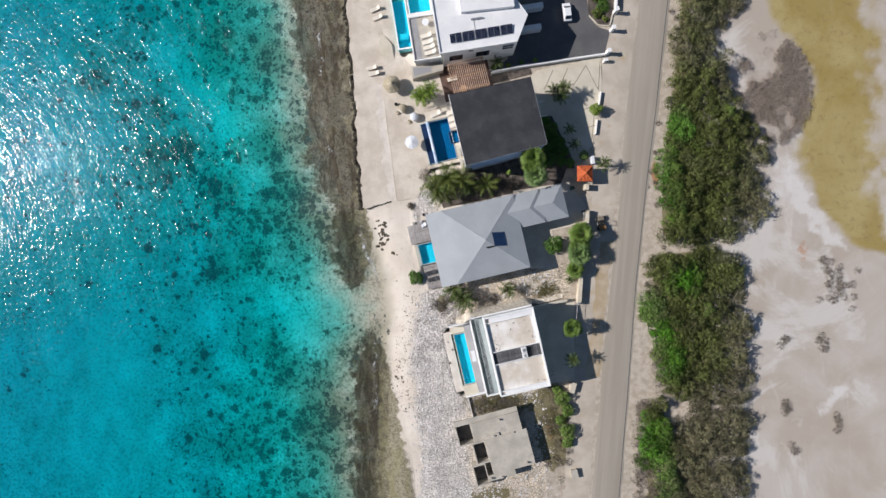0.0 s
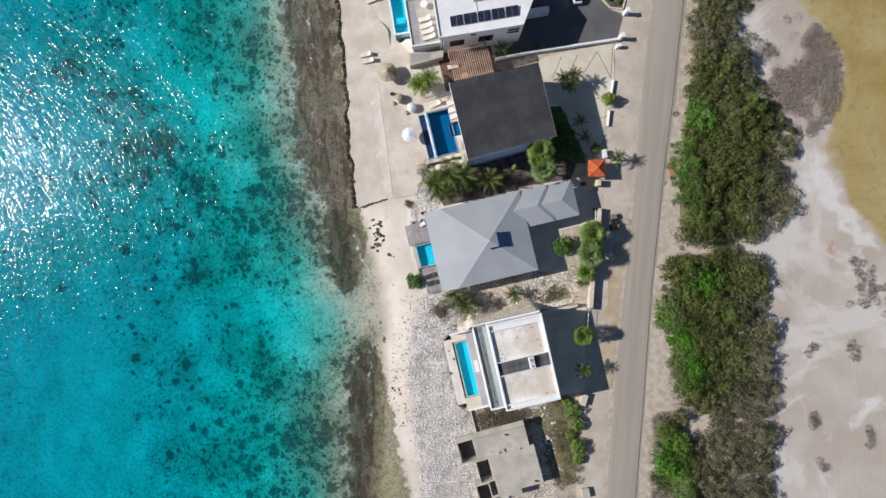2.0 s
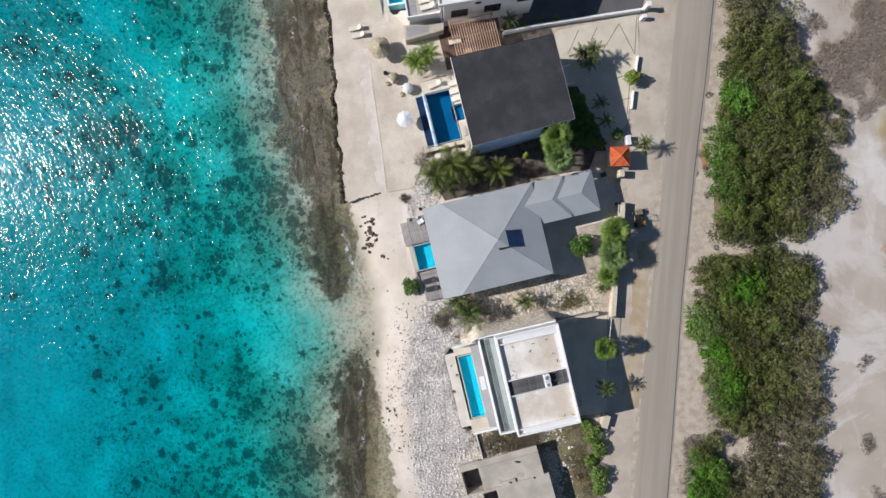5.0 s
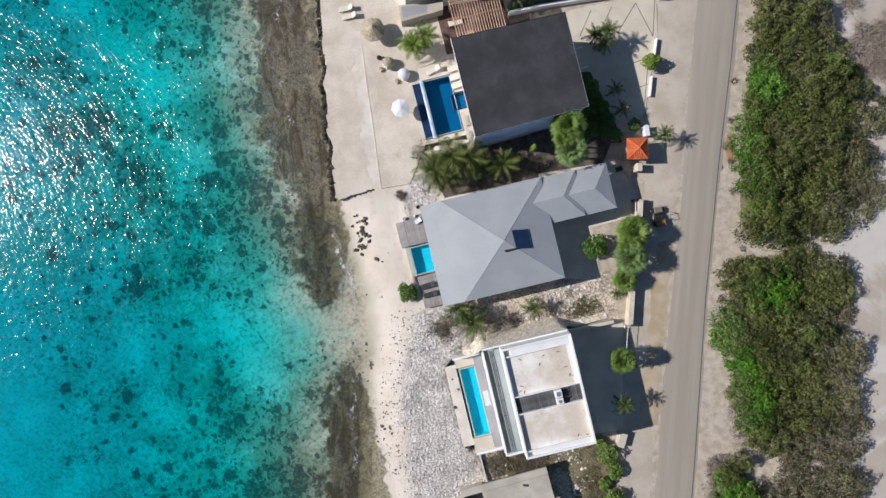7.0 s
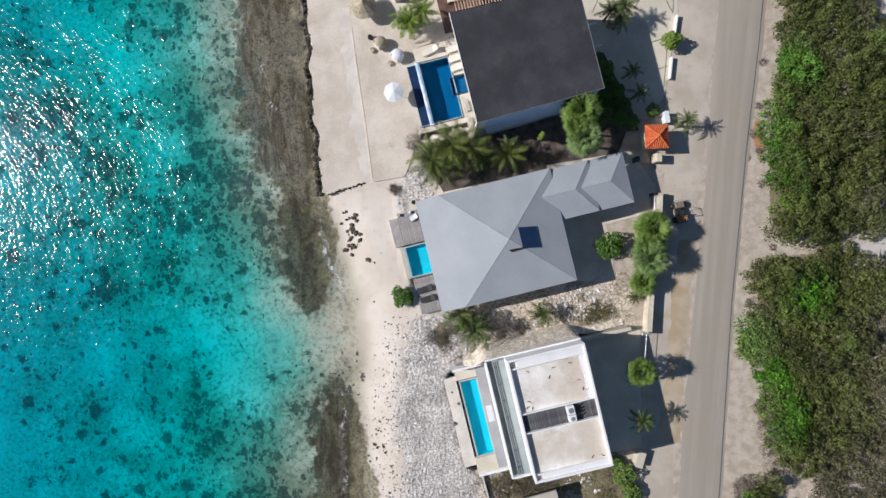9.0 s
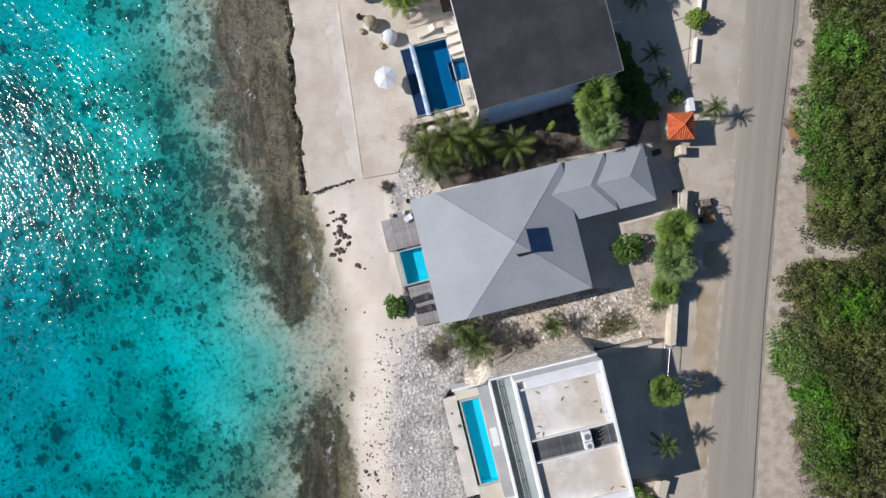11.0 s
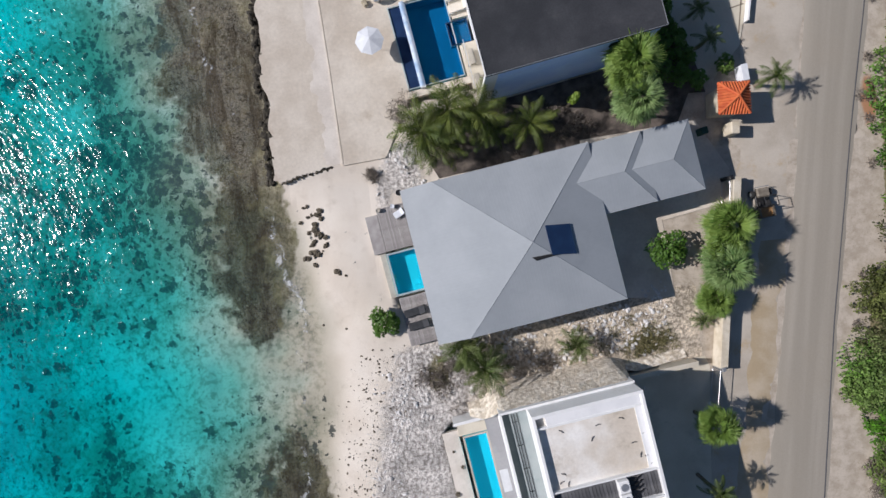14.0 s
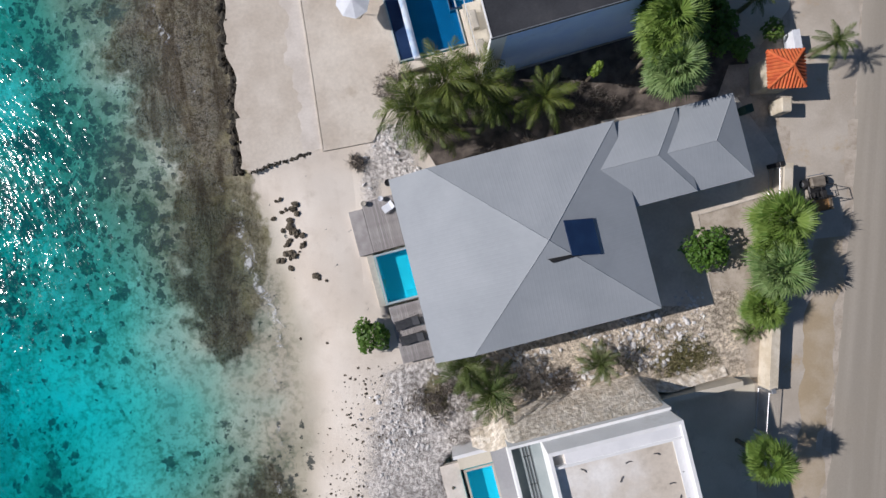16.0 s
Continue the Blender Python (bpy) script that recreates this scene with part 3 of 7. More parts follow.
def land_height(x, y):
    x, y = np.asarray(x, float), np.asarray(y, float)
    wob = (fbm(x, y, 0.3, 3) - 0.5) * 1.6
    xs, xo = curve(y, SHORE) + wob, curve(y, REEF_OUT) + wob
    d = x - xs
    beach = SEA_Z - 0.14 + 1.04 * step(d, -1.2, 6.5)
    shelf = SEA_Z - 0.05 - 0.055 * np.clip(-d, 0, 4) + (fbm(x, y, 0.6, 5) - 0.5) * 0.36
    north = step(y, 6.4, 7.4)
    low = np.where(d > 0, beach * (1 - north) + north * (shelf + 0.09), shelf)
    off = np.maximum(xo - x, -2.5)
    deep = SEA_Z - 0.30 - np.minimum(np.maximum(off, 0) * 0.098, 2.7) - np.minimum(np.maximum(off - 14, 0) * 0.035, 2.0) + (fbm(x, y, 0.22, 7) - 0.5) * 0.7
    z = np.where(x < xo + 2.5, np.minimum(low, low + (deep - low) * step(off, -2.5, 9.0)), low)
    plateau = north * step(x, -14.4, -13.9)
    z = z * (1 - plateau) - 0.02 * plateau
    z = np.where((north < 0.5) & (d > 6.5), 0.0, z)
    z = z + np.where(x > -8, (fbm(x, y, 0.5, 9) - 0.5) * 0.05, 0)
    return np.where(sunk(x, y) > 0, -2.4, z)


def sheet(name, xs, ys, height, material, attrs=()):
    X, Y = np.meshgrid(xs, ys)
    Z = height(X, Y)
    nx, ny = len(xs), len(ys)
    me = bpy.data.meshes.new(name)
    co = np.stack([X, Y, Z], -1).reshape(-1, 3)
    i = np.arange(nx * ny).reshape(ny, nx)
    q = np.stack([i[:-1, :-1], i[:-1, 1:], i[1:, 1:], i[1:, :-1]], -1).reshape(-1, 4)
    fast_mesh(me, co, q)
    for label, fn in attrs:
        a = me.attributes.new(label, "FLOAT_COLOR", "POINT")
        v = np.ones((nx * ny, 4))
        for k, w in enumerate(fn(X, Y)):
            v[:, k] = w.ravel()
        a.data.foreach_set("color", v.astype(np.float32).ravel())
    me.materials.append(material)
    return new(name, me)


def fast_mesh(me, co, faces, smooth=True):
    n = faces.shape[1]
    me.vertices.add(len(co)), me.loops.add(faces.size), me.polygons.add(len(faces))
    me.vertices.foreach_set("co", co.astype(np.float32).ravel())
    me.loops.foreach_set("vertex_index", faces.astype(np.int32).ravel())
    me.polygons.foreach_set("loop_start", np.arange(0, faces.size, n, dtype=np.int32))
    me.polygons.foreach_set("use_smooth", np.full(len(faces), smooth))
    me.update(calc_edges=True)
    me.validate()


def spread_axis(lo, hi, pitch, far):
    inner = np.arange(lo, hi + pitch / 2, pitch)
    g = np.array([3.0, 8, 18, 40, 90, 200, 450, 1000, far])
    return np.concatenate([lo - g[::-1], inner, hi + g])


SAND_SPOTS = [(-31.1, -7.9, 3.6), (-27.4, -13.2, 3.2), (-25.0, -17.4, 2.8), (-38.9, 25.9, 4.5), (-45.7, 31.9, 3.5), (-49.7, 38.6, 3.5), (-22.0, -6.8, 4.0), (-45.5, -11.7, 3.5), (-65, -31, 12), (-68, -19, 9), (-39.9, -21.3, 2.5), (-20.5, -11, 3.5), (-33.5, 15, 2.5)]
CORAL_SPOTS = [(-62.6, 36.5, 3), (-38.6, 40.5, 4), (-51.3, 29.2, 2.5), (-53.4, 20.7, 3.5), (-36.3, 0.3, 2.6), (-42, -2, 3.2), (-30.2, 20.7, 3), (-24.7, 21.2, 3.5), (-28, 36, 5), (-54.8, -14.6, 2.6), (-47.7, -17, 2.6), (-42.8, -23.8, 2.6), (-59.3, -25.2, 4), (-50.8, -32.2, 3), (-42.7, -33.8, 4), (-30.8, -21.1, 2.6), (-24.6, -29.8, 5), (-34, -16.3, 2), (-40.8, 12.5, 3.5), (-47.4, 21.2, 3), (-27.4, 10.5, 5)]


def zone_a(x, y):
    wob = (fbm(x, y, 0.3, 3) - 0.5) * 1.6
    xo, xi = curve(y, REEF_OUT) + wob, curve(y, REEF_IN)
    fray = (fbm(x, y, 0.22, 45) - 0.5) * 5.0 + (fbm(x, y, 0.9, 46) - 0.5) * 2.5
    reef = step(x + fray, xo - 4.0, xo + 1.2) * (1 - step(x + 0.35 * fray, xi - 1.6, xi + 0.7))
    off = xo - x
    coral = step(off, -7.0, -1.0) * (0.92 + 0.08 * step(off, 2.0, 7.0)) * step(np.abs(y + 9.5) + 0.35 * np.maximum(off, 0), 0.5, 5.0) * (0.76 - 0.16 * step(off, 14, 32) - 0.30 * step(off, 30, 52))
    for cx, cy, r in SAND_SPOTS:
        coral -= 0.48 * np.exp(-((x - cx) ** 2 + (y - cy) ** 2) / r ** 2)
    for cx, cy, r in CORAL_SPOTS:
        coral += 0.28 * np.exp(-((x - cx) ** 2 + (y - cy) ** 2) / r ** 2)
    rb = step(x, curve(y, RUBBLE_W) - 2.4, curve(y, RUBBLE_W) + 2.6) * (1 - step(y, -9.0, -7.0)) * (1 - step(x, 12, 18))
    rb = np.maximum(rb, 0.85 * step(x, -5.5, -3.5) * (1 - step(x, -2, -0.5)) * step(y, 4, 6) * (1 - step(y, 9, 10)))
    rb = np.maximum(rb, 0.95 * step(x, -1, 2) * (1 - step(x, 20.5, 23)) * step(y, -13.0, -12.0) * (1 - step(y, -5.5, -4.5)))
    rb = np.maximum(rb, 0.7 * step(x, -5.9, -5.1) * (1 - step(x, -4.4, -3.9)) * step(y, -3, -1) * (1 - step(y, 6, 9)))
    return reef, np.clip(coral, 0, 1), rb


def zone_b(x, y):
    salt = step(x, curve(y, BUSH_E) - 9, curve(y, BUSH_E) - 4)
    salt = np.maximum(salt, step(x, 44, 49) * step(y, 8, 16))
    xa = curve(y, ALGAE_W)
    ragged = 5.0 * (fbm(x, y, 0.16, 97) - 0.5) + 2.0 * (fbm(x, y, 0.6, 98) - 0.5)
    algae = step(x + ragged, xa - 2.6, xa + 3.4) * (1 - 0.95 * step(x + 2 * ragged, 73, 84))
    dirt = step(x, 9, 15) * (1 - step(x, 45, 50))
    dirt *= 1 - 0.4 * np.exp(-((x - 29) / 3.0) ** 2)
    dirt *= 1 - step(zone_a(x, y)[2], 0.35, 0.8)
    dirt = np.where((y < -28) & (x < 12), 0, dirt)
    return salt, np.clip(algae, 0, 1), dirt


def zone_c(x, y):
    def spot(cx, cy, rx, ry, k=1.0):
        return k * np.exp(-((x - cx) / rx) ** 2 - ((y - cy) / ry) ** 2)
    grass = spot(7.5, -29.3, 5.5, 1.9, 1.2) + spot(16.8, -34, 3.4, 8, 1.25) + spot(16.8, -10.0, 2.6, 1.2, 0.8) + spot(-1.5, -10.8, 1.3, 2.2, 0.8) + spot(5.0, -45.5, 5, 2.0, 0.8)
    grass += spot(66.9, -11.2, 2.2, 2.2, 0.9) + spot(69.6, -14.2, 2.4, 2.2, 0.9) + spot(68.2, -9.0, 2.2, 2.4, 0.8) + spot(65.7, -23.0, 1.5, 1.5, 1.1) + spot(58.7, -22.5, 0.7, 2.3, 0.6) + spot(57.7, -33.7, 1.3, 3.2, 0.6)
    under = step(x, curve(y, BUSH_W) + 0.5, curve(y, BUSH_W) + 2.2) * (1 - step(x, curve(y, BUSH_E) - 1.5, curve(y, BUSH_E) + 0.3))
    white_gap = np.exp(-((x - 38.5) / 3.2) ** 2 - ((y + 33) / 3.5) ** 2) + np.exp(-((y + 3.8) / 1.0) ** 2)
    grass = np.maximum(grass, under * (0.7 - white_gap))
    wob = (fbm(x, y, 0.3, 3) - 0.5) * 1.6
    d = x - curve(y, SHORE) - wob
    wet = step(d, -18, -6) * (1 - step(d, 0.6, 3.4)) * (1 - step(y, 6, 8))
    red = spot(38.2, 9.4, 0.75, 2.3, 1.2) + spot(63.4, -6.6, 1.7, 3.6, 0.55) + spot(40.5, 26, 0.5, 5, 0.5) + spot(15.8, -35, 1.8, 6.5, 0.42)
    return np.clip(grass, 0, 1), wet, np.clip(red, 0, 1)


def zone_d(x, y):
    """Pale weathered part of the reef flat, white salt crust, twig litter."""
    wob = (fbm(x, y, 0.3, 3) - 0.5) * 1.6
    d = x - curve(y, SHORE) - wob
    fray = (fbm(x, y, 0.5, 47) - 0.5) * 3.0
    south = 1 - step(y, -13, -9)
    pale = south * (0.55 * step(d, -0.3, 0.5) + 0.45 * step(d + 0.6 * fray, 1.6, 3.6)) + (1 - south) * 0.62 * step(x + 1.6 * fray, -17.4, -14.9)
    xa = curve(y, ALGAE_W)
    crust = np.exp(-((x - xa + 2.2 + 2 * fray) / 1.9) ** 2) * (1 - step(y, 8, 14)) * step(y, -9, -5)
    crust = np.maximum(crust, 0.8 * np.exp(-((x - 54.6 + fray) / 1.7) ** 2 - ((y - 25) / 5.0) ** 2))
    crust = np.maximum(crust, np.exp(-((x - 66.6 - 0.8 * (y + 33) + fray) / 1.6) ** 2 - ((y + 33) / 3.2) ** 2))
    crust = np.maximum(crust, 0.8 * np.exp(-((x - 60.5 + fray) / 3.0) ** 2 - ((y - 6) / 5.0) ** 2))
    litter = step(1 - np.hypot((x - 60.5) / 7.2, (y - 23) / 10.5), -0.1, 0.45) * (0.45 + 0.55 * step(fbm(x, y, 0.45, 73), 0.38, 0.6))
    return pale, np.clip(crust, 0, 1), litter


gx, gy = spread_axis(-84, 90, 0.5, 2200), spread_axis(-66, 58, 0.5, 2200)
ground = sheet("ground", gx, gy, land_height, GROUND, (("zone_a", zone_a), ("zone_b", zone_b), ("zone_c", zone_c), ("zone_d", zone_d)))
tagged(ground, "pale sand shore, coral rubble, dirt and pinkish salt flat", "ground", kind="structure")


def sea_height(x, y):
    a = radians(38)
    u, v = x * math.cos(a) + y * math.sin(a), -x * math.sin(a) + y * math.cos(a)
    near = ((x > -90) & (np.abs(y) < 70)).astype(float)
    w = (fbm(u, v * 0.35, 0.35, 21, 3) - 0.5) * 0.12 + (fbm(u, v * 0.45, 0.95, 25, 2) - 0.5) * 0.05
    calm = step(curve(y, SHORE) - x, -1.0, 9.0)
    return SEA_Z + w * near * (0.2 + 0.8 * calm)


def sea_depth(x, y):
    dep = np.clip(SEA_Z - land_height(x, y), 0, 8)
    wob = (fbm(x, y, 0.3, 3) - 0.5) * 1.6
    d = x - curve(y, SHORE) - wob
    ys = (fbm(x * 0, y, 0.35, 49, 3) - 0.5) * 1.6
    line = np.exp(-((d + 0.5 + ys) / 0.8) ** 2) * (0.42 + 0.35 * np.exp(-((y + 1) / 7) ** 2) + 0.2 * np.exp(-((y + 23) / 7) ** 2))
    line += 0.6 * np.exp(-((d - 0.8 + 2 * ys) / 0.45) ** 2) * step(y, 7, 12) + 0.5 * np.exp(-((x + 15.9 + 1.5 * ys) / 0.5) ** 2) * step(y, 9, 14) * step(vnoise(x, y, 0.2, 8), 0.45, 0.6)
    return dep, np.clip(line, 0, 1), dep * 0


sx = np.concatenate([-80 - np.array([2200.0, 1000, 450, 200, 90, 40, 18, 8, 3]), np.arange(-80, -10.9, 0.4)])
sea = sheet("sea", sx, spread_axis(-64, 56, 0.4, 2200), sea_height, SEA, (("depth", sea_depth),))
tagged(sea, "clear turquoise sea water with small wind ripples", "sea", kind="structure")


def ribbon(name, west, east, y0, y1, z, material, dx0=0.0, dx1=0.0, crown=0.0, edge=0.0, cols=9):
    ys = np.arange(y0, y1 + 0.01, 0.6)
    vs, fs = [], []
    for y in ys:
        a, b = curve(y, west) + dx0, curve(y, east) + dx1
        a += (float(fbm(np.array(0.0), np.array(y), 0.5, 31)) - 0.5) * edge
        b += (float(fbm(np.array(9.0), np.array(y), 0.5, 33)) - 0.5) * edge
        for c in range(cols):
            f = c / (cols - 1)
            vs.append((a + (b - a) * f, y, z + crown * (1 - (2 * f - 1) ** 2) - (0.06 if c in (0, cols - 1) else 0)))
    for j in range(len(ys) - 1):
        for c in range(cols - 1):
            k = j * cols + c
            fs.append((k, k + 1, k + cols + 1, k + cols))
    me = bpy.data.meshes.new(name)
    fast_mesh(me, np.array(vs), np.array(fs))
    me.materials.append(material)
    return new(name, me)


road = ribbon("road", ROAD_W, ROAD_E, -64, 66, 0.035, ROAD, crown=0.05, edge=0.22)
tagged(road, "worn sandy-grey asphalt road without markings", "road", kind="structure")
SHOULDER = surf("sandy_shoulder", (0.43, 0.375, 0.305), (0.53, 0.475, 0.40), 0.3, 8, 0.92, spread=0.16, stain=(0.44, 0.32, 0.18))
joint = ribbon("road_edge", ROAD_E, ROAD_E, -64, 66, 0.060, ASPHALT, dx0=-0.66, dx1=-0.42, edge=0.05, cols=4)
tagged(joint, "thin dark seam along the road edge", "seam", kind="structure")
verge = ribbon("verge", ROAD_W, ROAD_W, -64, 66, 0.022, SHOULDER, dx0=-5.6, dx1=0.2, edge=1.0, cols=7)
tagged(verge, "compacted pale sand verge beside the road", "verge", kind="structure")

TAN = surf("tan_dirt", (0.40, 0.315, 0.205), (0.49, 0.41, 0.305), 0.4, 8, 0.95, spread=0.16, stain=(0.50, 0.43, 0.34))
strip = ribbon("dirt_strip", ROAD_W, ROAD_W, -26, -2, 0.030, TAN, dx0=-3.2, dx1=0.1, edge=2.2, cols=5)
tagged(strip, "tan strip of bare dirt along the road edge", "dirt", kind="structure")

# raised limestone terrace along the shore, with a broken dark rim
def terrace():
    bm = bmesh.new()
    edge = []
    ys = np.arange(7.3, 62, 0.45)
    for y in ys:
        edge.append((-14.15 + (float(fbm(np.array(2.0), np.array(y), 0.45, 41, 4)) - 0.5) * 1.5 - 0.25 * math.exp(-((y - 18) / 3) ** 2), y))
    south = [(x, 7.0 + (x + 13.7) * 0.21 + (float(fbm(np.array(x), np.array(3.0), 0.9, 43)) - 0.5) * 0.35) for x in np.arange(-13.3, -9.0, 0.45)]
    pts = edge[::-1] + south + [(-8.4, 8.1), (-9.0, 26.8), (-9.0, 62)]
    part("terrace", prism(pts[::-1], -0.75, 0.0, bm), TERRACE).name = "terrace"
    return edge, south


rim_edge, rim_south = terrace()
tagged(bpy.data.objects["terrace"], "pale flat limestone terrace above the reef", "terrace", kind="structure")


def boulder_mesh(name, material, seed, n=2):
    rnd = random.Random(seed)
    bm = bmesh.new()
    bmesh.ops.create_icosphere(bm, subdivisions=n, radius=1.0)
    o = Vector((rnd.random() * 50, rnd.random() * 50, 0))
    for v in bm.verts:
        v.co *= 0.75 + 0.6 * noise.noise(v.co * 1.1 + o) + 0.25 * noise.noise(v.co * 2.7 + o)
        v.co.z *= 0.65
    me = bpy.data.meshes.new(name)
    bm.to_mesh(me)
    bm.free()
    me.materials.append(material)
    return me


def scatter_stones(name, spots, material, seed, label, category, res=1):
    """Many loose stones as one object; spots: x, y, z, size."""
    rnd = np.random.RandomState(seed)
    bm = bmesh.new()
    bmesh.ops.create_icosphere(bm, subdivisions=res, radius=1.0)
    bm.verts.ensure_lookup_table()
    base = np.array([v.co[:] for v in bm.verts])
    tri = np.array([[v.index for v in f.verts] for f in bm.faces])
    bm.free()
    co, fa = [], []
    for i, (x, y, z, s) in enumerate(spots):
        k = rnd.uniform(0.65, 1.3, (len(base), 1)) * base * (s * rnd.uniform(0.7, 1.3), s * rnd.uniform(0.6, 1.1), s * rnd.uniform(0.4, 0.7))
        a = rnd.uniform(0, 6.28)
        c, si = math.cos(a), math.sin(a)
        co.append(np.stack([k[:, 0] * c - k[:, 1] * si + x, k[:, 0] * si + k[:, 1] * c + y, k[:, 2] + z], 1))
        fa.append(tri + i * len(base))
    me = bpy.data.meshes.new(name)
    fast_mesh(me, np.concatenate(co), np.concatenate(fa), smooth=False)
    me.materials.append(material)
    return tagged(new(name, me), label, category, kind="stuff")


rnd = random.Random(5)
spots = []
for x, y in rim_edge:
    for _ in range(7):
        spots.append((x + rnd.uniform(-0.62, 0.10), y + rnd.uniform(-0.25, 0.25), rnd.uniform(-0.60, -0.08), rnd.uniform(0.16, 0.36)))
for x, y in rim_south:
    for _ in range(12):
        spots.append((x + rnd.uniform(-0.25, 0.25), y + rnd.uniform(-0.16, 0.0), rnd.uniform(-0.04, 0.0), rnd.uniform(0.05, 0.12)))
RIM = surf("wet_black_rock", (0.022, 0.019, 0.013), (0.06, 0.05, 0.034), 1.6, 7, 0.8, bump=0.8, depth=0.06, spread=0.3)
scatter_stones("rock_rim", spots, RIM, 6, "dark eroded rock rim along the terrace edge", "rock rim")

# ---- house with the grey hipped metal roof ----
HM = frame_at(-1.14, -7.72, 8.8) @ Matrix.Diagonal((1.0147, 1.0147, 1, 1))
HMG = frame_at(-1.04, -7.42, 9.17) @ Matrix.Diagonal((0.9923, 0.9923, 1, 1))
PITCH = 0.28


def slab_roof(faces_top, thick, material, parent, name="roof_plane"):
    """Each roof plane is a sheet with thickness; faces_top: list of (corner list, material)."""
    out = []
    for pts, mt in faces_top:
        n = len(pts)
        top, low = [Vector(p) for p in pts], [Vector(p) - Vector((0, 0, thick)) for p in pts]
        fs = [tuple(range(n)), tuple(range(2 * n - 1, n - 1, -1))] + [(i, n + i, n + (i + 1) % n, (i + 1) % n) for i in range(n)]
        out.append(part(name, solid(top + low, fs), mt or material, parent))
    return out


def cap(path, parent, material, r=0.09):
    return part("ridge_cap", tube(path, r, sides=6), material, parent)


def grey_house():
    h = thing("house", "single-storey villa with a grey ribbed metal hip roof and pale walls", "house", HM)
    eave, apex, x0, x1, d = 4.05, 4.05 + 6.3 * PITCH, 2.6, 15.2, 12.6
    c = (8.8, 6.15, apex)
    west = eave - 2.6 * PITCH
    sw, nw, se, ne = (x0, 0, eave), (x0, d, eave), (x1, 0, eave), (x1, d, eave)
    slab_roof([([(0, 0, west), sw, c, nw, (0, d, west)], ROOF_GREY_B), ([sw, se, c], ROOF_GREY), ([ne, nw, c], ROOF_GREY), ([se, ne, c], ROOF_GREY_B)], 0.12, None, h)
    for p in (sw, nw, se, ne):
        cap([Vector(p) + Vector((0, 0, 0.0)), Vector(c) + Vector((0, 0, 0.01))], h, ROOF_GREY, 0.022)
    # two lower wings, hipped at their east ends
    for u0, u1, z, back in ((15.2, 19.5, 3.75, 11.6), (19.5, 23.5, 3.5, 16.6)):
        v0, v1 = 6.78, 12.5
        m, hw = (v0 + v1) / 2, (v1 - v0) / 2
        rz, re = z + hw * PITCH, u1 - 2.3
        A, B, C, D, E, F = (u0, v0, z), (u1, v0, z), (u1, v1, z), (u0, v1, z), (re, m, rz), (back, m, rz)
        s0, s1 = (back + 0.4, v0 + hw * 0.75, z + hw * 0.75 * PITCH), (back + 0.4, v1 - hw * 0.75, z + hw * 0.75 * PITCH)
        slab_roof([([A, B, E, F, s0], ROOF_GREY), ([C, D, s1, F, E], ROOF_GREY), ([B, C, E], ROOF_GREY_B)], 0.12, None, h)
        for p in (B, C):
            cap([p, E], h, ROOF_GREY, 0.02)
        cap([F, E], h, ROOF_GREY, 0.02)
    # outer walls, set back under the eaves
    t = 0.2
    for a in ((1.9, 0.9, 14.3, 0.9 + t), (1.9, 11.5, 14.3, 11.7), (1.9, 0.9 + t, 1.9 + t, 11.5), (14.1, 0.9 + t, 14.3, 7.5)):
        part("wall", bx(a[0], a[1], 0, a[2], a[3], 3.35, bevel=0.01), WHITE, h)
    for a in ((14.3, 7.5, 22.7, 7.5 + t, 3.3), (14.3, 11.6, 22.7, 11.8, 3.3), (22.5, 7.5 + t, 22.7, 11.6, 3.2)):
        part("wall", bx(a[0], a[1], 0, a[2], a[3], a[4], bevel=0.01), WHITE, h)
    # collector lying on the east slope beside the apex, and a narrow dark slot on the south slope
    def on_east(u, v, lift):
        return (u, v, apex - (u - c[0]) * PITCH + lift)
    q = [(10.04, 7.12), (12.0, 6.8), (11.95, 4.47), (10.04, 4.86)]
    top, low = [on_east(*p, 0.14) for p in q], [on_east(*p, -0.02) for p in q]
    part("roof_window", solid(top + low, [(0, 1, 2, 3), (7, 6, 5, 4)] + [(i, 4 + i, 4 + (i + 1) % 4, (i + 1) % 4) for i in range(4)]), NAVY, h, "dark navy roof window")
    def on_south(u, v, lift):
        return (u, v, eave + v * PITCH + lift)
    vq = [(8.52, 5.02), (8.82, 4.70), (10.5, 4.76), (10.1, 4.94)]
    top, low = [on_south(*p, 0.10) for p in vq], [on_south(*p, -0.05) for p in vq]
    part("roof_slot", solid(top + low, [(0, 1, 2, 3), (7, 6, 5, 4)] + [(i, 4 + i, 4 + (i + 1) % 4, (i + 1) % 4) for i in range(4)]), DARK_METAL, h, "narrow dark slot on the south slope")
    return h


grey_house()


def local(m, x, y, z, a=0.0):
    return m @ pose(x, y, z, 0, 0, a)


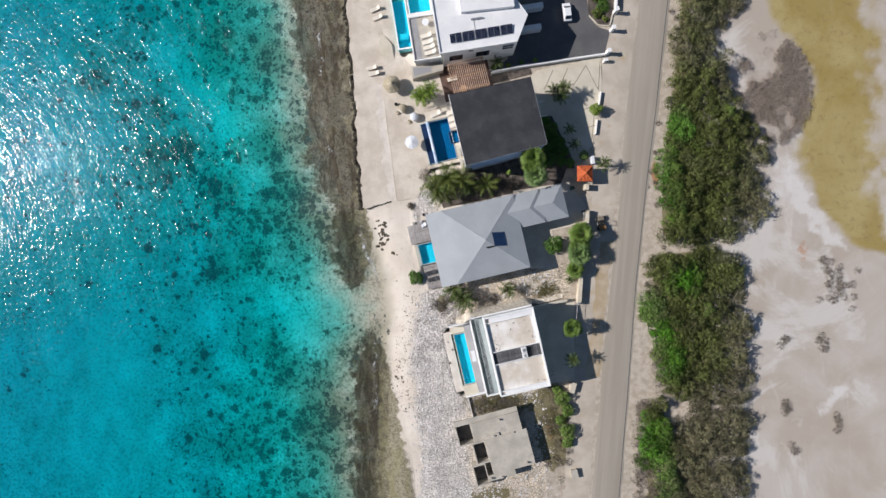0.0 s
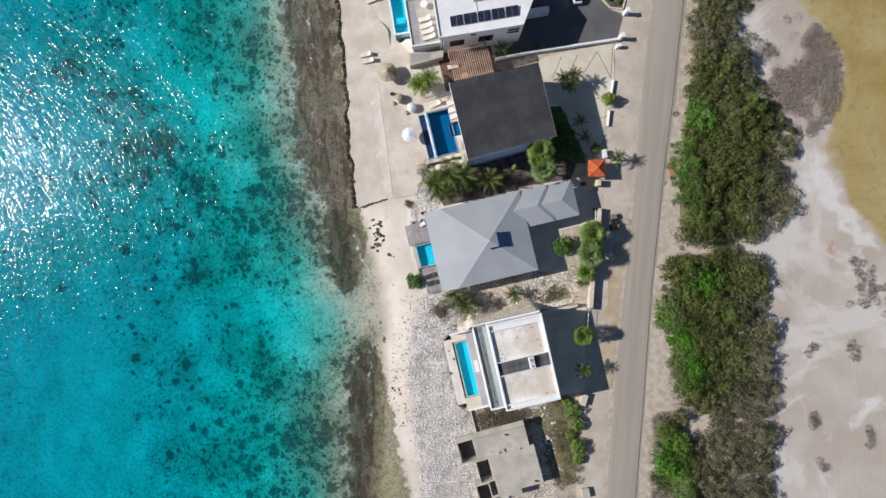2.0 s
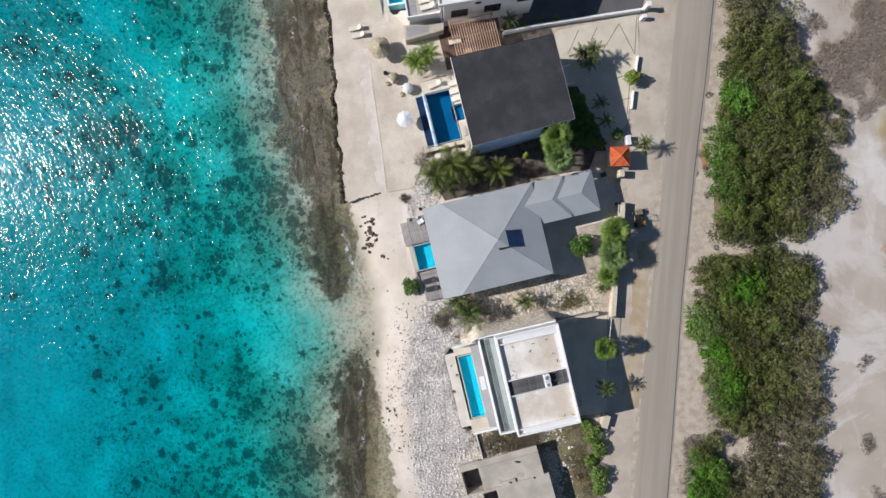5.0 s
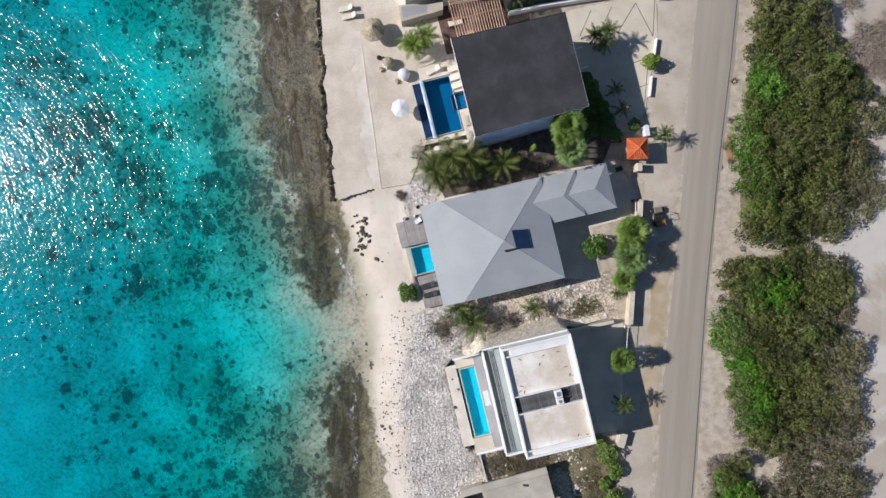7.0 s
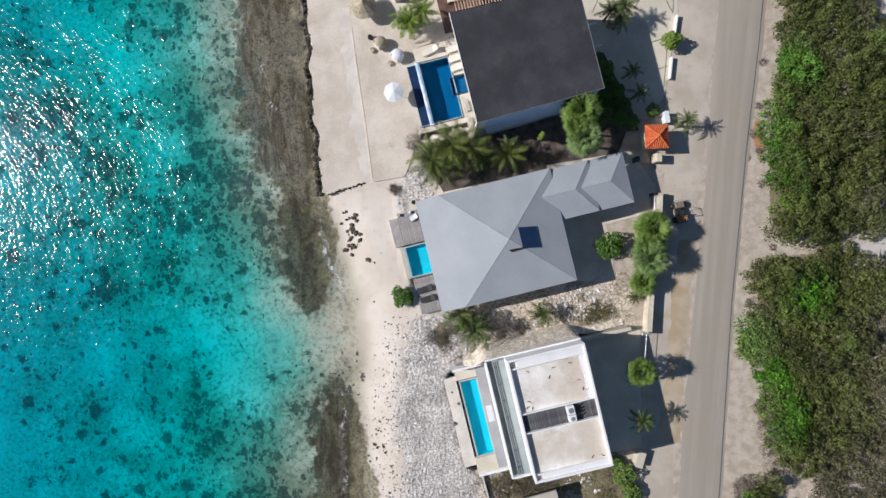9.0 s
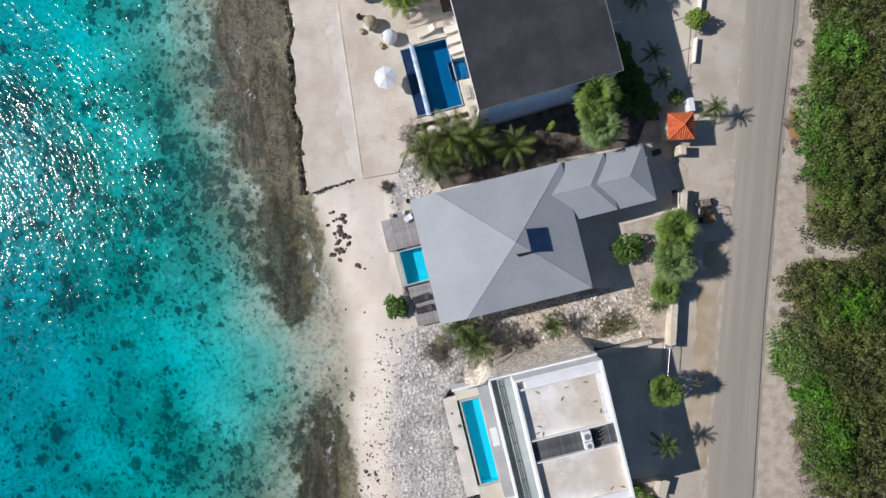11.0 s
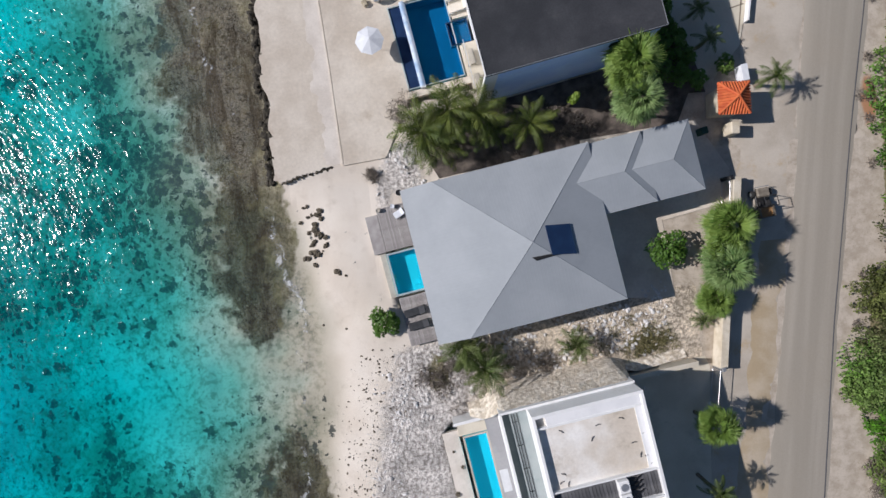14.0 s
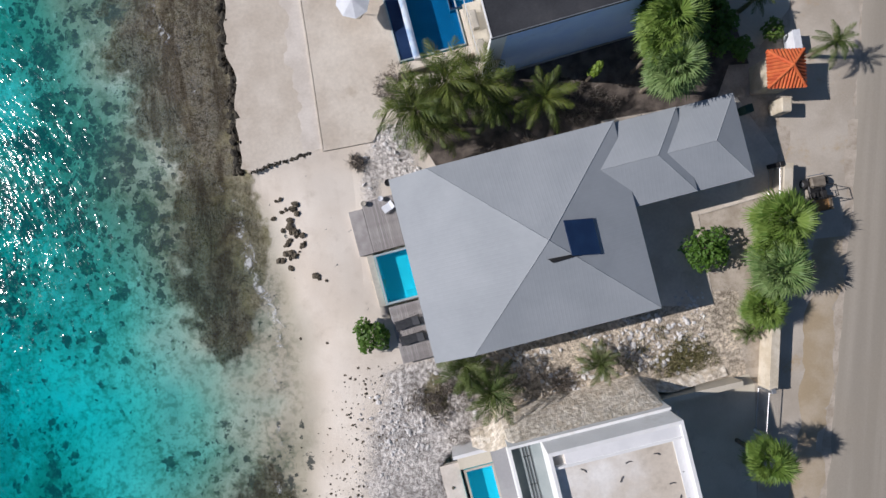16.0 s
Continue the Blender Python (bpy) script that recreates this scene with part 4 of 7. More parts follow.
def pool(name, m, u0, v0, u1, v1, z, depth, water, tile, coping, label, walls=0.3, bench=None):
    p = thing(name, label, "pool", m)
    w = walls
    part("basin_floor", bx(u0, v0, z - depth - 0.1, u1, v1, z - depth), tile, p)
    for a in ((u0 - w, v0 - w, u0, v1 + w), (u1, v0 - w, u1 + w, v1 + w), (u0, v0 - w, u1, v0), (u0, v1, u1, v1 + w)):
        part("basin_wall", bx(a[0], a[1], z - depth - 0.1, a[2], a[3], z - 0.06), tile, p)
        part("coping", bx(a[0] - 0.002, a[1], z - 0.06, a[2] + 0.002, a[3], z, bevel=0.012), coping, p)
    if bench:
        for k, s in enumerate(bench):
            part("pool_step", bx(*s[:2], z - depth, *s[2:4], z - s[4]), tile, p)
    part("water", bx(u0 + 0.002, v0 + 0.002, z - 0.13, u1 - 0.002, v1 - 0.002, z - 0.12), water, p)
    return p


def slab(name, m, u0, v0, u1, v1, z, thick, material, label, category="patio", kind="structure"):
    ob = part(name, bx(u0, v0, z - thick, u1, v1, z, bevel=0.015), material)
    ob.matrix_world = m
    return tagged(ob, label, category, kind=kind)


def plank_deck(m, u0, v0, u1, v1, z, label, width=0.145, along="v"):
    d = thing("timber_deck", label, "deck", m)
    part("joist_bed", bx(u0 + 0.05, v0 + 0.05, -0.05, u1 - 0.05, v1 - 0.05, z - 0.03), DARK_WOOD, d)
    me, span = None, (u1 - u0 if along == "v" else v1 - v0)
    n = int(span / width)
    for i in range(n):
        if me is None:
            b = bx(0, 0, -0.03, width - 0.014, v1 - v0, 0) if along == "v" else bx(0, 0, -0.03, u1 - u0, width - 0.014, 0)
            o = part("board", b, TIMBER, d)
            me = o.data
        else:
            o = part("board", me, TIMBER, d)
        o.location = (u0 + i * width, v0, z + 0.002 * (i % 3)) if along == "v" else (u0, v0 + i * width, z + 0.002 * (i % 3))
    return d


plank_deck(HMG, -2.65, 8.15, 0.6, 11.95, 0.5, "weathered grey timber deck boards beside the pool")
slab("ramp_slab", HMG, -3.75, 8.12, -2.68, 11.5, 0.42, 0.5, TIMBER, "grey concrete ledge beside the timber deck", "ledge")
plank_deck(HMG, -2.65, -0.35, 0.6, 3.95, 0.5, "weathered grey timber deck with sun loungers")
pool("swimming_pool", HMG, -2.6, 4.3, 0.4, 7.8, 0.48, 0.95, POOL_TURQ, TILE_TURQ, TILE_PALE, "small turquoise plunge pool with pale tiled coping at the timber deck", 0.16,
     [(-1.1, 4.3, -0.1, 4.8, 0.35), (-0.6, 4.8, 0.4, 5.2, 0.6)])
ledge = bx(-3.3, 4.1, -0.3, -2.8, 8.05, 0.28, bevel=0.02)
tagged(part("overflow_ledge", ledge, CONCRETE), "narrow grey concrete overflow ledge of the pool", "ledge", kind="structure").matrix_world = HMG


# ---- furniture ----
def lounger(name, fabric, body, label, group, category="sun lounger"):
    e = thing(name, label, category, group=group)
    part("seat_pad", bx(-0.32, -0.95, 0.27, 0.32, 0.35, 0.35, bevel=0.03), fabric, e)
    b = bx(-0.32, 0, 0, 0.32, 0.72, 0.08, bevel=0.03)
    bmesh.ops.transform(b, matrix=pose(0, 0.34, 0.30, 38), verts=b.verts)
    part("backrest", b, fabric, e)
    for s in (-0.31, 0.31):
        part("side_rail", bx(s - 0.025, -0.97, 0.2, s + 0.025, 0.95, 0.26), body, e)
        for v in (-0.8, 0.75):
            part("leg", bx(s - 0.025, v - 0.03, 0, s + 0.025, v + 0.03, 0.2), body, e)
    return e


l1 = lounger("sun_lounger", DARK_FABRIC, DARK_METAL, "dark grey mesh sun lounger on the timber deck", "loungers on the timber deck")
l1.matrix_world = local(HMG, -1.5, 2.55, 0.505, -86)
copy_thing(l1, local(HMG, -1.45, 1.35, 0.505, -88))
d1 = lounger("garden_chair", FABRIC, STEEL, "white canvas garden chair on the timber deck", "", "chair")
d1.matrix_world = local(HMG, -0.75, 11.1, 0.505, -70) @ Matrix.Diagonal((0.9, 0.5, 1, 1))


def pot(x, y, z, r, material, label, m=HMG):
    ob = part("plant_pot", lathe([(0.0, 0), (r * 0.7, 0), (r, r * 1.2), (r * 0.95, r * 1.7), (r * 0.8, r * 1.7), (r * 0.75, r * 1.5), (0, r * 1.45)], 18), material)
    ob.matrix_world = local(m, x, y, z)
    return tagged(ob, label, "pot")


pot(-0.35, 12.9, 0, 0.27, DARK_METAL, "round dark ceramic pot on the gravel")
pot(-2.45, 11.8, 0.5, 0.20, CONCRETE, "small grey stone pot on the timber deck")
pot(-1.15, 11.85, 0.5, 0.20, FABRIC, "small white pot on the timber deck")

# ---- house with the dark flat roof ----
HB = frame_at(4.4, 11.99, 9.4) @ Matrix.Diagonal((1.0207, 1.0207, 1, 1))
HBG = frame_at(4.52, 12.41, 9.48) @ Matrix.Diagonal((1.0346, 1.0346, 1, 1))


def dark_house():
    h = thing("house", "white two-storey villa with a dark flat bitumen roof", "house", HB)
    zw, ze, L, D = 7.15, 7.1, 13.4, 11.6
    q = [(-0.15, 0.15), (L, 0.42), (L, 11.55), (-0.12, 11.8)]
    zz = [zw, ze, ze, zw]
    top, low = [(x, y, z) for (x, y), z in zip(q, zz)], [(x, y, z - 0.25) for (x, y), z in zip(q, zz)]
    part("roof", solid(top + low, [(0, 1, 2, 3), (7, 6, 5, 4)] + [(i, 4 + i, 4 + (i + 1) % 4, (i + 1) % 4) for i in range(4)]), BITUMEN, h, "dark bitumen roof")
    for i in range(4):
        a, b = Vector(top[i]), Vector(top[(i + 1) % 4])
        part("roof_edge", tube([a + Vector((0, 0, 0.02)), b + Vector((0, 0, 0.02))], 0.06 if i == 3 else 0.03, sides=4), WHITE if i == 3 else STEEL if i < 2 else DARK_METAL, h)
    t = 0.25
    for k, (a, b) in enumerate((((0.9, 0.28), (L - 0.25, 0.52)), ((0.9, 11.2), (L - 0.25, 11.0)))):
        vs = [(a[0], a[1], 0), (b[0], b[1], 0), (b[0], b[1] + t, 0), (a[0], a[1] + t, 0), (a[0], a[1], zw - 0.26), (b[0], b[1], ze - 0.26), (b[0], b[1] + t, ze - 0.26), (a[0], a[1] + t, zw - 0.26)]
        # south wall takes the shade-blue tint, the other one plain white
        part("wall", solid(vs, [(3, 2, 1, 0), (4, 5, 6, 7), (0, 1, 5, 4), (1, 2, 6, 5), (2, 3, 7, 6), (3, 0, 4, 7)]), WHITE if k else SHADE_BLUE_WALL, h, "" if k else "white rendered wall tinted blue like skylit shade")
    part("wall", bx(0.9, 0.5, 0, 1.15, 11.2, zw - 0.26), WHITE, h)
    part("wall_fin", bx(-0.1, 0.27, 0, 0.9, 0.5, zw - 0.26), WHITE, h)
    part("wall", bx(L - 0.5, 0.75, 0, L - 0.25, 11.0, ze - 0.3), WHITE, h)
    for u in (9.5, 11.6):
        wn = part("window", bx(u, 0.36, 5.6, u + 0.9, 0.46, 6.2), GLASS_DARK, h)
    # small balcony strip at the west side
    part("balcony", bx(-0.6, 0.55, 2.7, 0.9, 4.5, 2.9), PALE_CONC, h)
    rail = bmesh.new()
    tube([(-0.56, 0.57, 3.75), (-0.56, 4.48, 3.75)], 0.03, sides=6, bm=rail)
    for v in np.arange(0.6, 4.5, 0.5):
        tube([(-0.56, v, 2.9), (-0.56, v, 3.75)], 0.02, sides=5, bm=rail)
    part("balustrade", rail, STEEL, h)
    for v in (1.2, 3.2):
        part("bench", bx(-0.35, v - 0.6, 2.9, 0.1, v + 0.6, 3.3, bevel=0.03), CONCRETE, h)
    # beams standing out at the east side
    for v in (5.2, 7.6):
        part("beam", bx(L, v, 5.6, L + 1.5, v + 0.12, 5.75), WHITE, h)
    return h


dark_house()
ter = prism([(-8.96, 26.7), (-8.73, 22.41), (-8.36, 16.5), (-7.96, 8.13), (-4.15, 8.44), (-1.95, 12.9), (-1.72, 13.94), (-2.93, 21.25), (-1.75, 21.48), (-2.05, 23.3), (2.78, 24.47), (2.36, 30.67), (-3.32, 30.31), (-8.9, 28.7)], -0.2, 0.10)
tagged(part("paved_yard", ter, TERRACE), "flat pinkish-beige sand-cement yard before the pool", "yard", kind="structure")
PATH_SAND = surf("white_path_sand", (0.62, 0.56, 0.49), (0.72, 0.66, 0.59), 0.6, 6, 0.95, bump=0.5, spread=0.16, stain=(0.62, 0.55, 0.49))
left, right = [], []
for y in np.arange(8.2, 29.0, 0.25):
    xk = float(np.interp(y, [8.06, 16.5, 22.42, 26.81], [-8.1, -8.5, -8.87, -9.07]))
    left.append((xk - 1.35 - 1.6 * (float(fbm(np.array(0.0), np.array(y), 0.9, 95)) - 0.5), y))
    right.append((xk, y))
tagged(part("sand_path", prism(right + left[::-1], -0.05, 0.012), PATH_SAND), "trodden strip of whitish sand beside the kerb", "path", kind="structure")
kerb = thing("kerb", "low pale kerb along the yard edge", "kerb", kind="structure")
kp = [(-9.01, 26.81), (-8.81, 22.42), (-8.44, 16.5), (-8.03, 8.06)]
for a, b in zip(kp, kp[1:]):
    n = Vector((b[1] - a[1], -(b[0] - a[0]), 0)).normalized() * 0.05
    part("kerb_stone", prism([(a[0] + n.x, a[1] + n.y), (b[0] + n.x, b[1] + n.y), (b[0] - n.x, b[1] - n.y), (a[0] - n.x, a[1] - n.y)], -0.1, 0.125), TERRACE, kerb)
part("kerb_stone", prism([(-8.01, 7.98), (-4.25, 8.32), (-4.27, 8.46), (-8.01, 8.14)], -0.1, 0.125), TERRACE, kerb)
pool("swimming_pool", HBG, -5.6, 2.55, -0.85, 9.5, 0.22, 1.2, POOL_BLUE, TILE_BLUE, TILE_PALE, "deep blue swimming pool with a rolled cover along one side", 0.10)
# pool cover floating along the west side, rolled on a white tube
cv = thing("pool_cover", "dark blue pool cover with a white roller tube across the pool", "pool cover", HBG)
part("cover_sheet", bx(-5.55, 2.6, 0.105, -4.5, 9.45, 0.125), surf("cover_film", (0.012, 0.03, 0.085), (0.018, 0.042, 0.11), 1.2, 8, 0.35, spread=0.12), cv)
part("roller", tube([(-4.45, 2.4, 0.36), (-4.42, 9.65, 0.36)], 0.25, sides=14), surf("roller_film", (0.28, 0.42, 0.62), (0.62, 0.70, 0.80), 1.3, 7, 0.5, spread=0.15), cv)
for v in (2.35, 9.6):
    part("bracket", bx(-4.65, v - 0.08, 0.1, -4.2, v + 0.08, 0.55, bevel=0.02), FABRIC, cv)
pool("spa_pool", HBG, -1.2, 5.15, 0.45, 7.0, 0.32, 0.5, POOL_BLUE, TILE_BLUE, NAVY, "small square blue spa basin beside the pool", 0.08, [(-1.1, 5.3, -0.7, 6.0, 0.25)])
slab("pool_patio", HBG, -1.0 + 0.37, 7.27, 0.85, 11.4, 0.2, 0.35, CREAM, "cream paved strip between pool and house")
slab("pool_patio", HBG, -4.5, 9.73, -0.65, 11.4, 0.2, 0.35, CREAM, "cream paved strip at the end of the pool")
slab("pool_patio", HBG, -6.05, 1.75, 0.85, 2.32, 0.2, 0.35, CREAM, "cream paved strip at the foot of the pool")
slab("pool_patio", HBG, -0.62, 2.33, 0.85, 4.98, 0.2, 0.35, CREAM, "cream paved strip under the balcony")
lb = lounger("sun_lounger", CUSHION, FABRIC, "cream cushioned sun lounger on the pool patio", "loungers at the blue pool")
lb.matrix_world = local(HBG, -2.6, 10.6, 0.2, -80)
for v in (10.2, 9.1, 8.05):
    copy_thing(lb, local(HBG, 0.15, v, 0.2, -86))


def parasol(x, y, z, r, h, label, closed=False, material=None, thatch=False):
    p = thing("beach_umbrella" if thatch else "parasol", label, "parasol", frame_at(x, y, rnd.uniform(0, 40), z))
    part("pole", tube([(0, 0, 0), (0, 0, h)], 0.06 if thatch else 0.03, sides=8), BROWN_WOOD if thatch else STEEL, p)
    if not thatch:
        part("base_plate", lathe([(0, 0), (0.35, 0), (0.33, 0.06), (0, 0.07)], 16), CONCRETE, p)
    n = 22 if thatch else 8
    bm = bmesh.new()
    tip = bm.verts.new((0, 0, h + 0.1))
    rr = random.Random(int(x * 10))
    for lay in range(3 if thatch else 1):
        ring = []
        for k in range(n):
            a = k * math.tau / n
            q = r * (1 - 0.28 * lay) * (1 + (rr.uniform(-0.06, 0.06) if thatch else 0))
            ring.append(bm.verts.new((q * math.cos(a), q * math.sin(a), h - 0.62 * (r if thatch else r * 0.42) * (1 - 0.28 * lay) + 0.06 * lay)))
        t2 = bm.verts.new((0, 0, h + 0.1 + 0.05 * lay))
        for k in range(n):
            bm.faces.new((ring[k], ring[(k + 1) % n], t2))
    bm.verts.remove(tip)
    top = part("canopy", bm, material, p)
    md = top.modifiers.new("thick", "SOLIDIFY")
    md.thickness = 0.10 if thatch else 0.012
    if not thatch:
        for k in range(8):
            a = k * math.tau / 8
            part("rib", tube([(0, 0, h + 0.06), (r * 0.98 * math.cos(a), r * 0.98 * math.sin(a), h - 0.62 * r * 0.42 - 0.03)], 0.012, sides=5), STEEL, p)
    return p


parasol(-4.5, 17.8, 0.1, 1.22, 2.2, "large white canvas parasol on the beige yard", material=FABRIC)
parasol(-7.21, 28.20, 0.05, 1.55, 2.5, "round palm-thatched beach shade on a post", material=THATCH, thatch=True)


def egg_seat(x, y, z, a, label, shell, r=0.95):
    s = thing("pod_seat", label, "pod seat", frame_at(x, y, a, z), group="pod seats on the yard")
    bm = bmesh.new()
    r *= 0.82
    bmesh.ops.create_uvsphere(bm, u_segments=20, v_segments=12, radius=r)
    for v in bm.verts:
        v.co.z = v.co.z * 0.85 + r * 0.80
        v.co.y *= 1.1
    bmesh.ops.delete(bm, geom=[f for f in bm.faces if f.calc_center_median().y < -r * 0.55 and f.calc_center_median().z < r * 1.4], context="FACES")
    sh = part("shell", bm, shell, s)
    sh.modifiers.new("thick", "SOLIDIFY").thickness = 0.06
    part("cushion", lathe([(0, 0.3), (r * 0.8, 0.3), (r * 0.86, 0.42), (r * 0.75, 0.5), (0, 0.52)], 20), CUSHION, s)
    part("footrest", bx(-0.3, -r * 1.75, 0.0, 0.3, -r * 1.15, 0.34, bevel=0.08), THATCH, s)
    return s


egg_seat(-5.75, 24.09, 0.1, -60, "brown woven egg-shaped pod seat with pale cushion", THATCH)
egg_seat(-3.86, 22.45, 0.1, -55, "white egg-shaped pod seat standing on the yard", FABRIC)
st = part("stool", lathe([(0, 0), (0.26, 0), (0.3, 0.2), (0.26, 0.42), (0, 0.44)], 16), DARK_METAL)
st.matrix_world = frame_at(-6.87, 25.07, 0, 0.1)
tagged(st, "small round dark stool on the beige yard", "stool")
lt = lounger("sun_lounger", CUSHION, BROWN_WOOD, "cream sun lounger standing on the limestone terrace", "loungers on the limestone terrace")
lt.matrix_world = frame_at(-10.64, 31.84, -84, 0.0)
for x, y in ((-10.28, 30.8), (-9.26, 42.18), (-8.95, 40.68)):
    copy_thing(lt, frame_at(x, y, -84 + (y - 30), 0.0))


def pergola():
    p = thing("pergola", "brown timber pergola with parallel slats over a terrace", "pergola", HBG)
    u0, v0, u1, v1, z = 1.0, 12.55, 7.2, 17.6, 2.9
    for u, v in ((u0 + 0.2, v0 + 0.3), (u1 - 0.2, v0 + 0.3), (u0 + 0.2, v1 - 0.3), (u1 - 0.2, v1 - 0.3)):
        part("post", bx(u - 0.07, v - 0.07, 0, u + 0.07, v + 0.07, z - 0.2, bevel=0.01), BROWN_WOOD, p)
    for v in (v0 + 0.3, (v0 + v1) / 2, v1 - 0.3):
        part("beam", bx(u0, v - 0.05, z - 0.2, u1, v + 0.05, z, bevel=0.008), BROWN_WOOD, p)
    me = None
    for i in range(19):
        o = part("slat", me or bx(-0.04, v0 - 0.1, 0, 0.04, v1 + 0.1, 0.12), TAN_WOOD, p)
        me = o.data
        o.location = (u0 + 0.12 + i * (u1 - u0 - 0.24) / 18, 0, z)
    return p


pergola()
tagged(part("planting_bed", prism([(9.7, 27.3), (17.6, 28.7), (17.4, 29.7), (10.6, 29.15)], -0.05, 0.09), SHADE_EARTH), "narrow dark planting bed along the white wall", "planting bed", kind="structure")
slab("pergola_floor", HBG, -0.4, 12.2, 8.2, 18.2, 0.12, 0.3, surf("brown_tile_floor", (0.085, 0.05, 0.04), (0.15, 0.095, 0.075), 0.8, 8, 0.7, spread=0.15), "brown tiled terrace floor under the pergola")
ot = thing("outdoor_table", "round brown outdoor table under the pergola", "table", local(HB, 3.2, 14.2, 0.12))
part("tabletop", lathe([(0, 0.70), (0.6, 0.70), (0.62, 0.73), (0.6, 0.75), (0, 0.75)], 24), BROWN_WOOD, ot)
part("leg", lathe([(0.28, 0), (0.06, 0.06), (0.05, 0.70), (0, 0.70)], 12), DARK_METAL, ot)
sf = thing("outdoor_sofa", "low brown timber sofa with beige cushions under the pergola", "sofa", local(HBG, 1.6, 15.8, 0.12))
part("base", bx(-0.9, -0.42, 0, 0.9, 0.42, 0.3, bevel=0.02), BROWN_WOOD, sf)
for s in (-0.45, 0.45):
    part("cushion", bx(s - 0.42, -0.4, 0.3, s + 0.42, 0.3, 0.45, bevel=0.04), CUSHION, sf)
part("backrest", bx(-0.9, 0.3, 0.3, 0.9, 0.42, 0.75, bevel=0.03), BROWN_WOOD, sf)

# ---- white cubic house ----
HW = frame_at(6.98, -25.76, 8.47) @ Matrix.Diagonal((0.9944, 0.9944, 1, 1))
HWG = frame_at(6.82, -25.12, 8.8) @ Matrix.Diagonal((0.9784, 0.9784, 1, 1))


def white_house():
    h = thing("house", "white cubic villa with sunken stained roof terraces and a slatted strip", "house", HW)
    Z, u0, u1, v0, v1, t = 6.8, 0.12, 8.62, -0.42, 12.95, 0.24
    zp, deep = 6.38, 5.6
    part("wall", bx(u0, v0, 0, u0 + t, v1, Z, bevel=0.015), WHITE, h)
    part("wall", bx(u1 - t, v0, 0, u1, v1, Z, bevel=0.015), WHITE, h)
    part("wall", bx(u0 + t, v0, 0, u1 - t, v0 + t, Z - 0.003), WHITE, h)
    part("wall", bx(u0 + t, v1 - t, 0, u1 - t, v1, Z - 0.003), WHITE, h)
    # ledges and pads
    part("roof_pad", bx(u0 + t, v0 + t, zp - 0.4, u1 - t, 4.85, zp - 0.05), PAD, h, "white roof screed with brown stains")
    part("roof_pad", bx(u0 + t, 7.05, zp - 0.4, u1 - t, v1 - t, zp - 0.05), PAD, h, "white roof screed with brown stains")
    for v in (0.30, 11.78):
        part("upstand", bx(u0 + t, v, zp - 0.05, u1 - t, v + 0.16, Z - 0.15, bevel=0.01), WHITE, h)
    part("roof_ledge", bx(u0 + 1.0, 11.94, zp - 0.05, u1 - t, v1 - t, zp + 0.22), WHITE_ROOF, h)
    part("roof_ledge", bx(u0 + 1.0, v0 + t, zp - 0.05, u1 - t, 0.30, zp + 0.22), WHITE_ROOF, h)
    part("roof_ledge", bx(u1 - t - 0.55, 7.05, zp - 0.05, u1 - t, 11.78, zp + 0.02), WHITE_ROOF, h)
    for v in (4.85, 6.93):
        part("upstand", bx(u0 + t, v, zp - 0.4, u1 - t, v + 0.12, Z - 0.1, bevel=0.01), WHITE, h)
    # near-black floor colour makes the gaps between the slats dark
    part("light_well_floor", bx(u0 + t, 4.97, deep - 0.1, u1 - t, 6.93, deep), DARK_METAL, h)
    me = None
    for i in range(30):
        o = part("slat", me or bx(0, 4.97, -0.06, 0.235, 6.93, 0), DARK_WOOD, h)
        me = o.data
        o.location = (u0 + t + 0.04 + i * 0.266, 0, zp - 0.05 + 0.012 * (i * 7 % 3))
    # air-conditioning outdoor units in the slatted strip
    for u, v, w in ((5.55, 6.35, 0.46), (5.55, 5.45, 0.34)):
        a = part("condenser", bx(u - 0.42, v - w, zp - 0.04, u + 0.42, v + w, zp + 0.6, bevel=0.05), WHITE, h, "white outdoor unit with a dark fan grille")
        r = lathe([(0, 0.0), (w * 0.62, 0.0), (w * 0.62, 0.03), (0, 0.03)], 18)
        bmesh.ops.translate(r, verts=r.verts, vec=(u, v, zp + 0.601))
        part("fan_grille", r, STEEL, a)
    for v in (5.5, 5.85, 6.2, 6.55):
        part("pipe", tube([(5.97, v, zp + 0.2), (6.4, v - 0.05, zp + 0.24), (7.1, v + 0.12, zp + 0.02)], 0.045, sides=6), DARK_METAL, h)
    # leaves and small debris on the pads
    bits = ((2.07, 11.22), (4.89, 11.04), (4.24, 10.14), (6.7, 11.11), (8.0, 9.64), (7.49, 8.13), (7.94, 7.95), (8.1, 7.3), (1.5, 8.06), (1.25, 7.5), (1.72, 7.3), (7.22, 9.12), (6.8, 0.83), (7.82, 0.7))
    for i, (u, v) in enumerate(bits):
        o = part("debris", tube([(-0.2, 0, 0.02), (0, 0.05, 0.05), (0.2, -0.02, 0.02)], 0.05, 0.03, sides=5), DARK_WOOD, h)
        o.matrix_local = pose(u, v, zp - 0.05, 0, 0, -40 + 47 * i % 120)
    # gallery on the sea side, one storey lower
    g0, g1, w0, w1, gz = -2.1, u0, -0.70, 12.6, 3.9
    part("gallery_wall", bx(g0, w0, 0, g0 + 0.22, w1, gz + 0.15, bevel=0.012), WHITE, h)
    part("gallery_wall", bx(g0 + 0.22, w0, 0, g1 + 0.35, w0 + 0.2, gz + 0.247), WHITE, h)
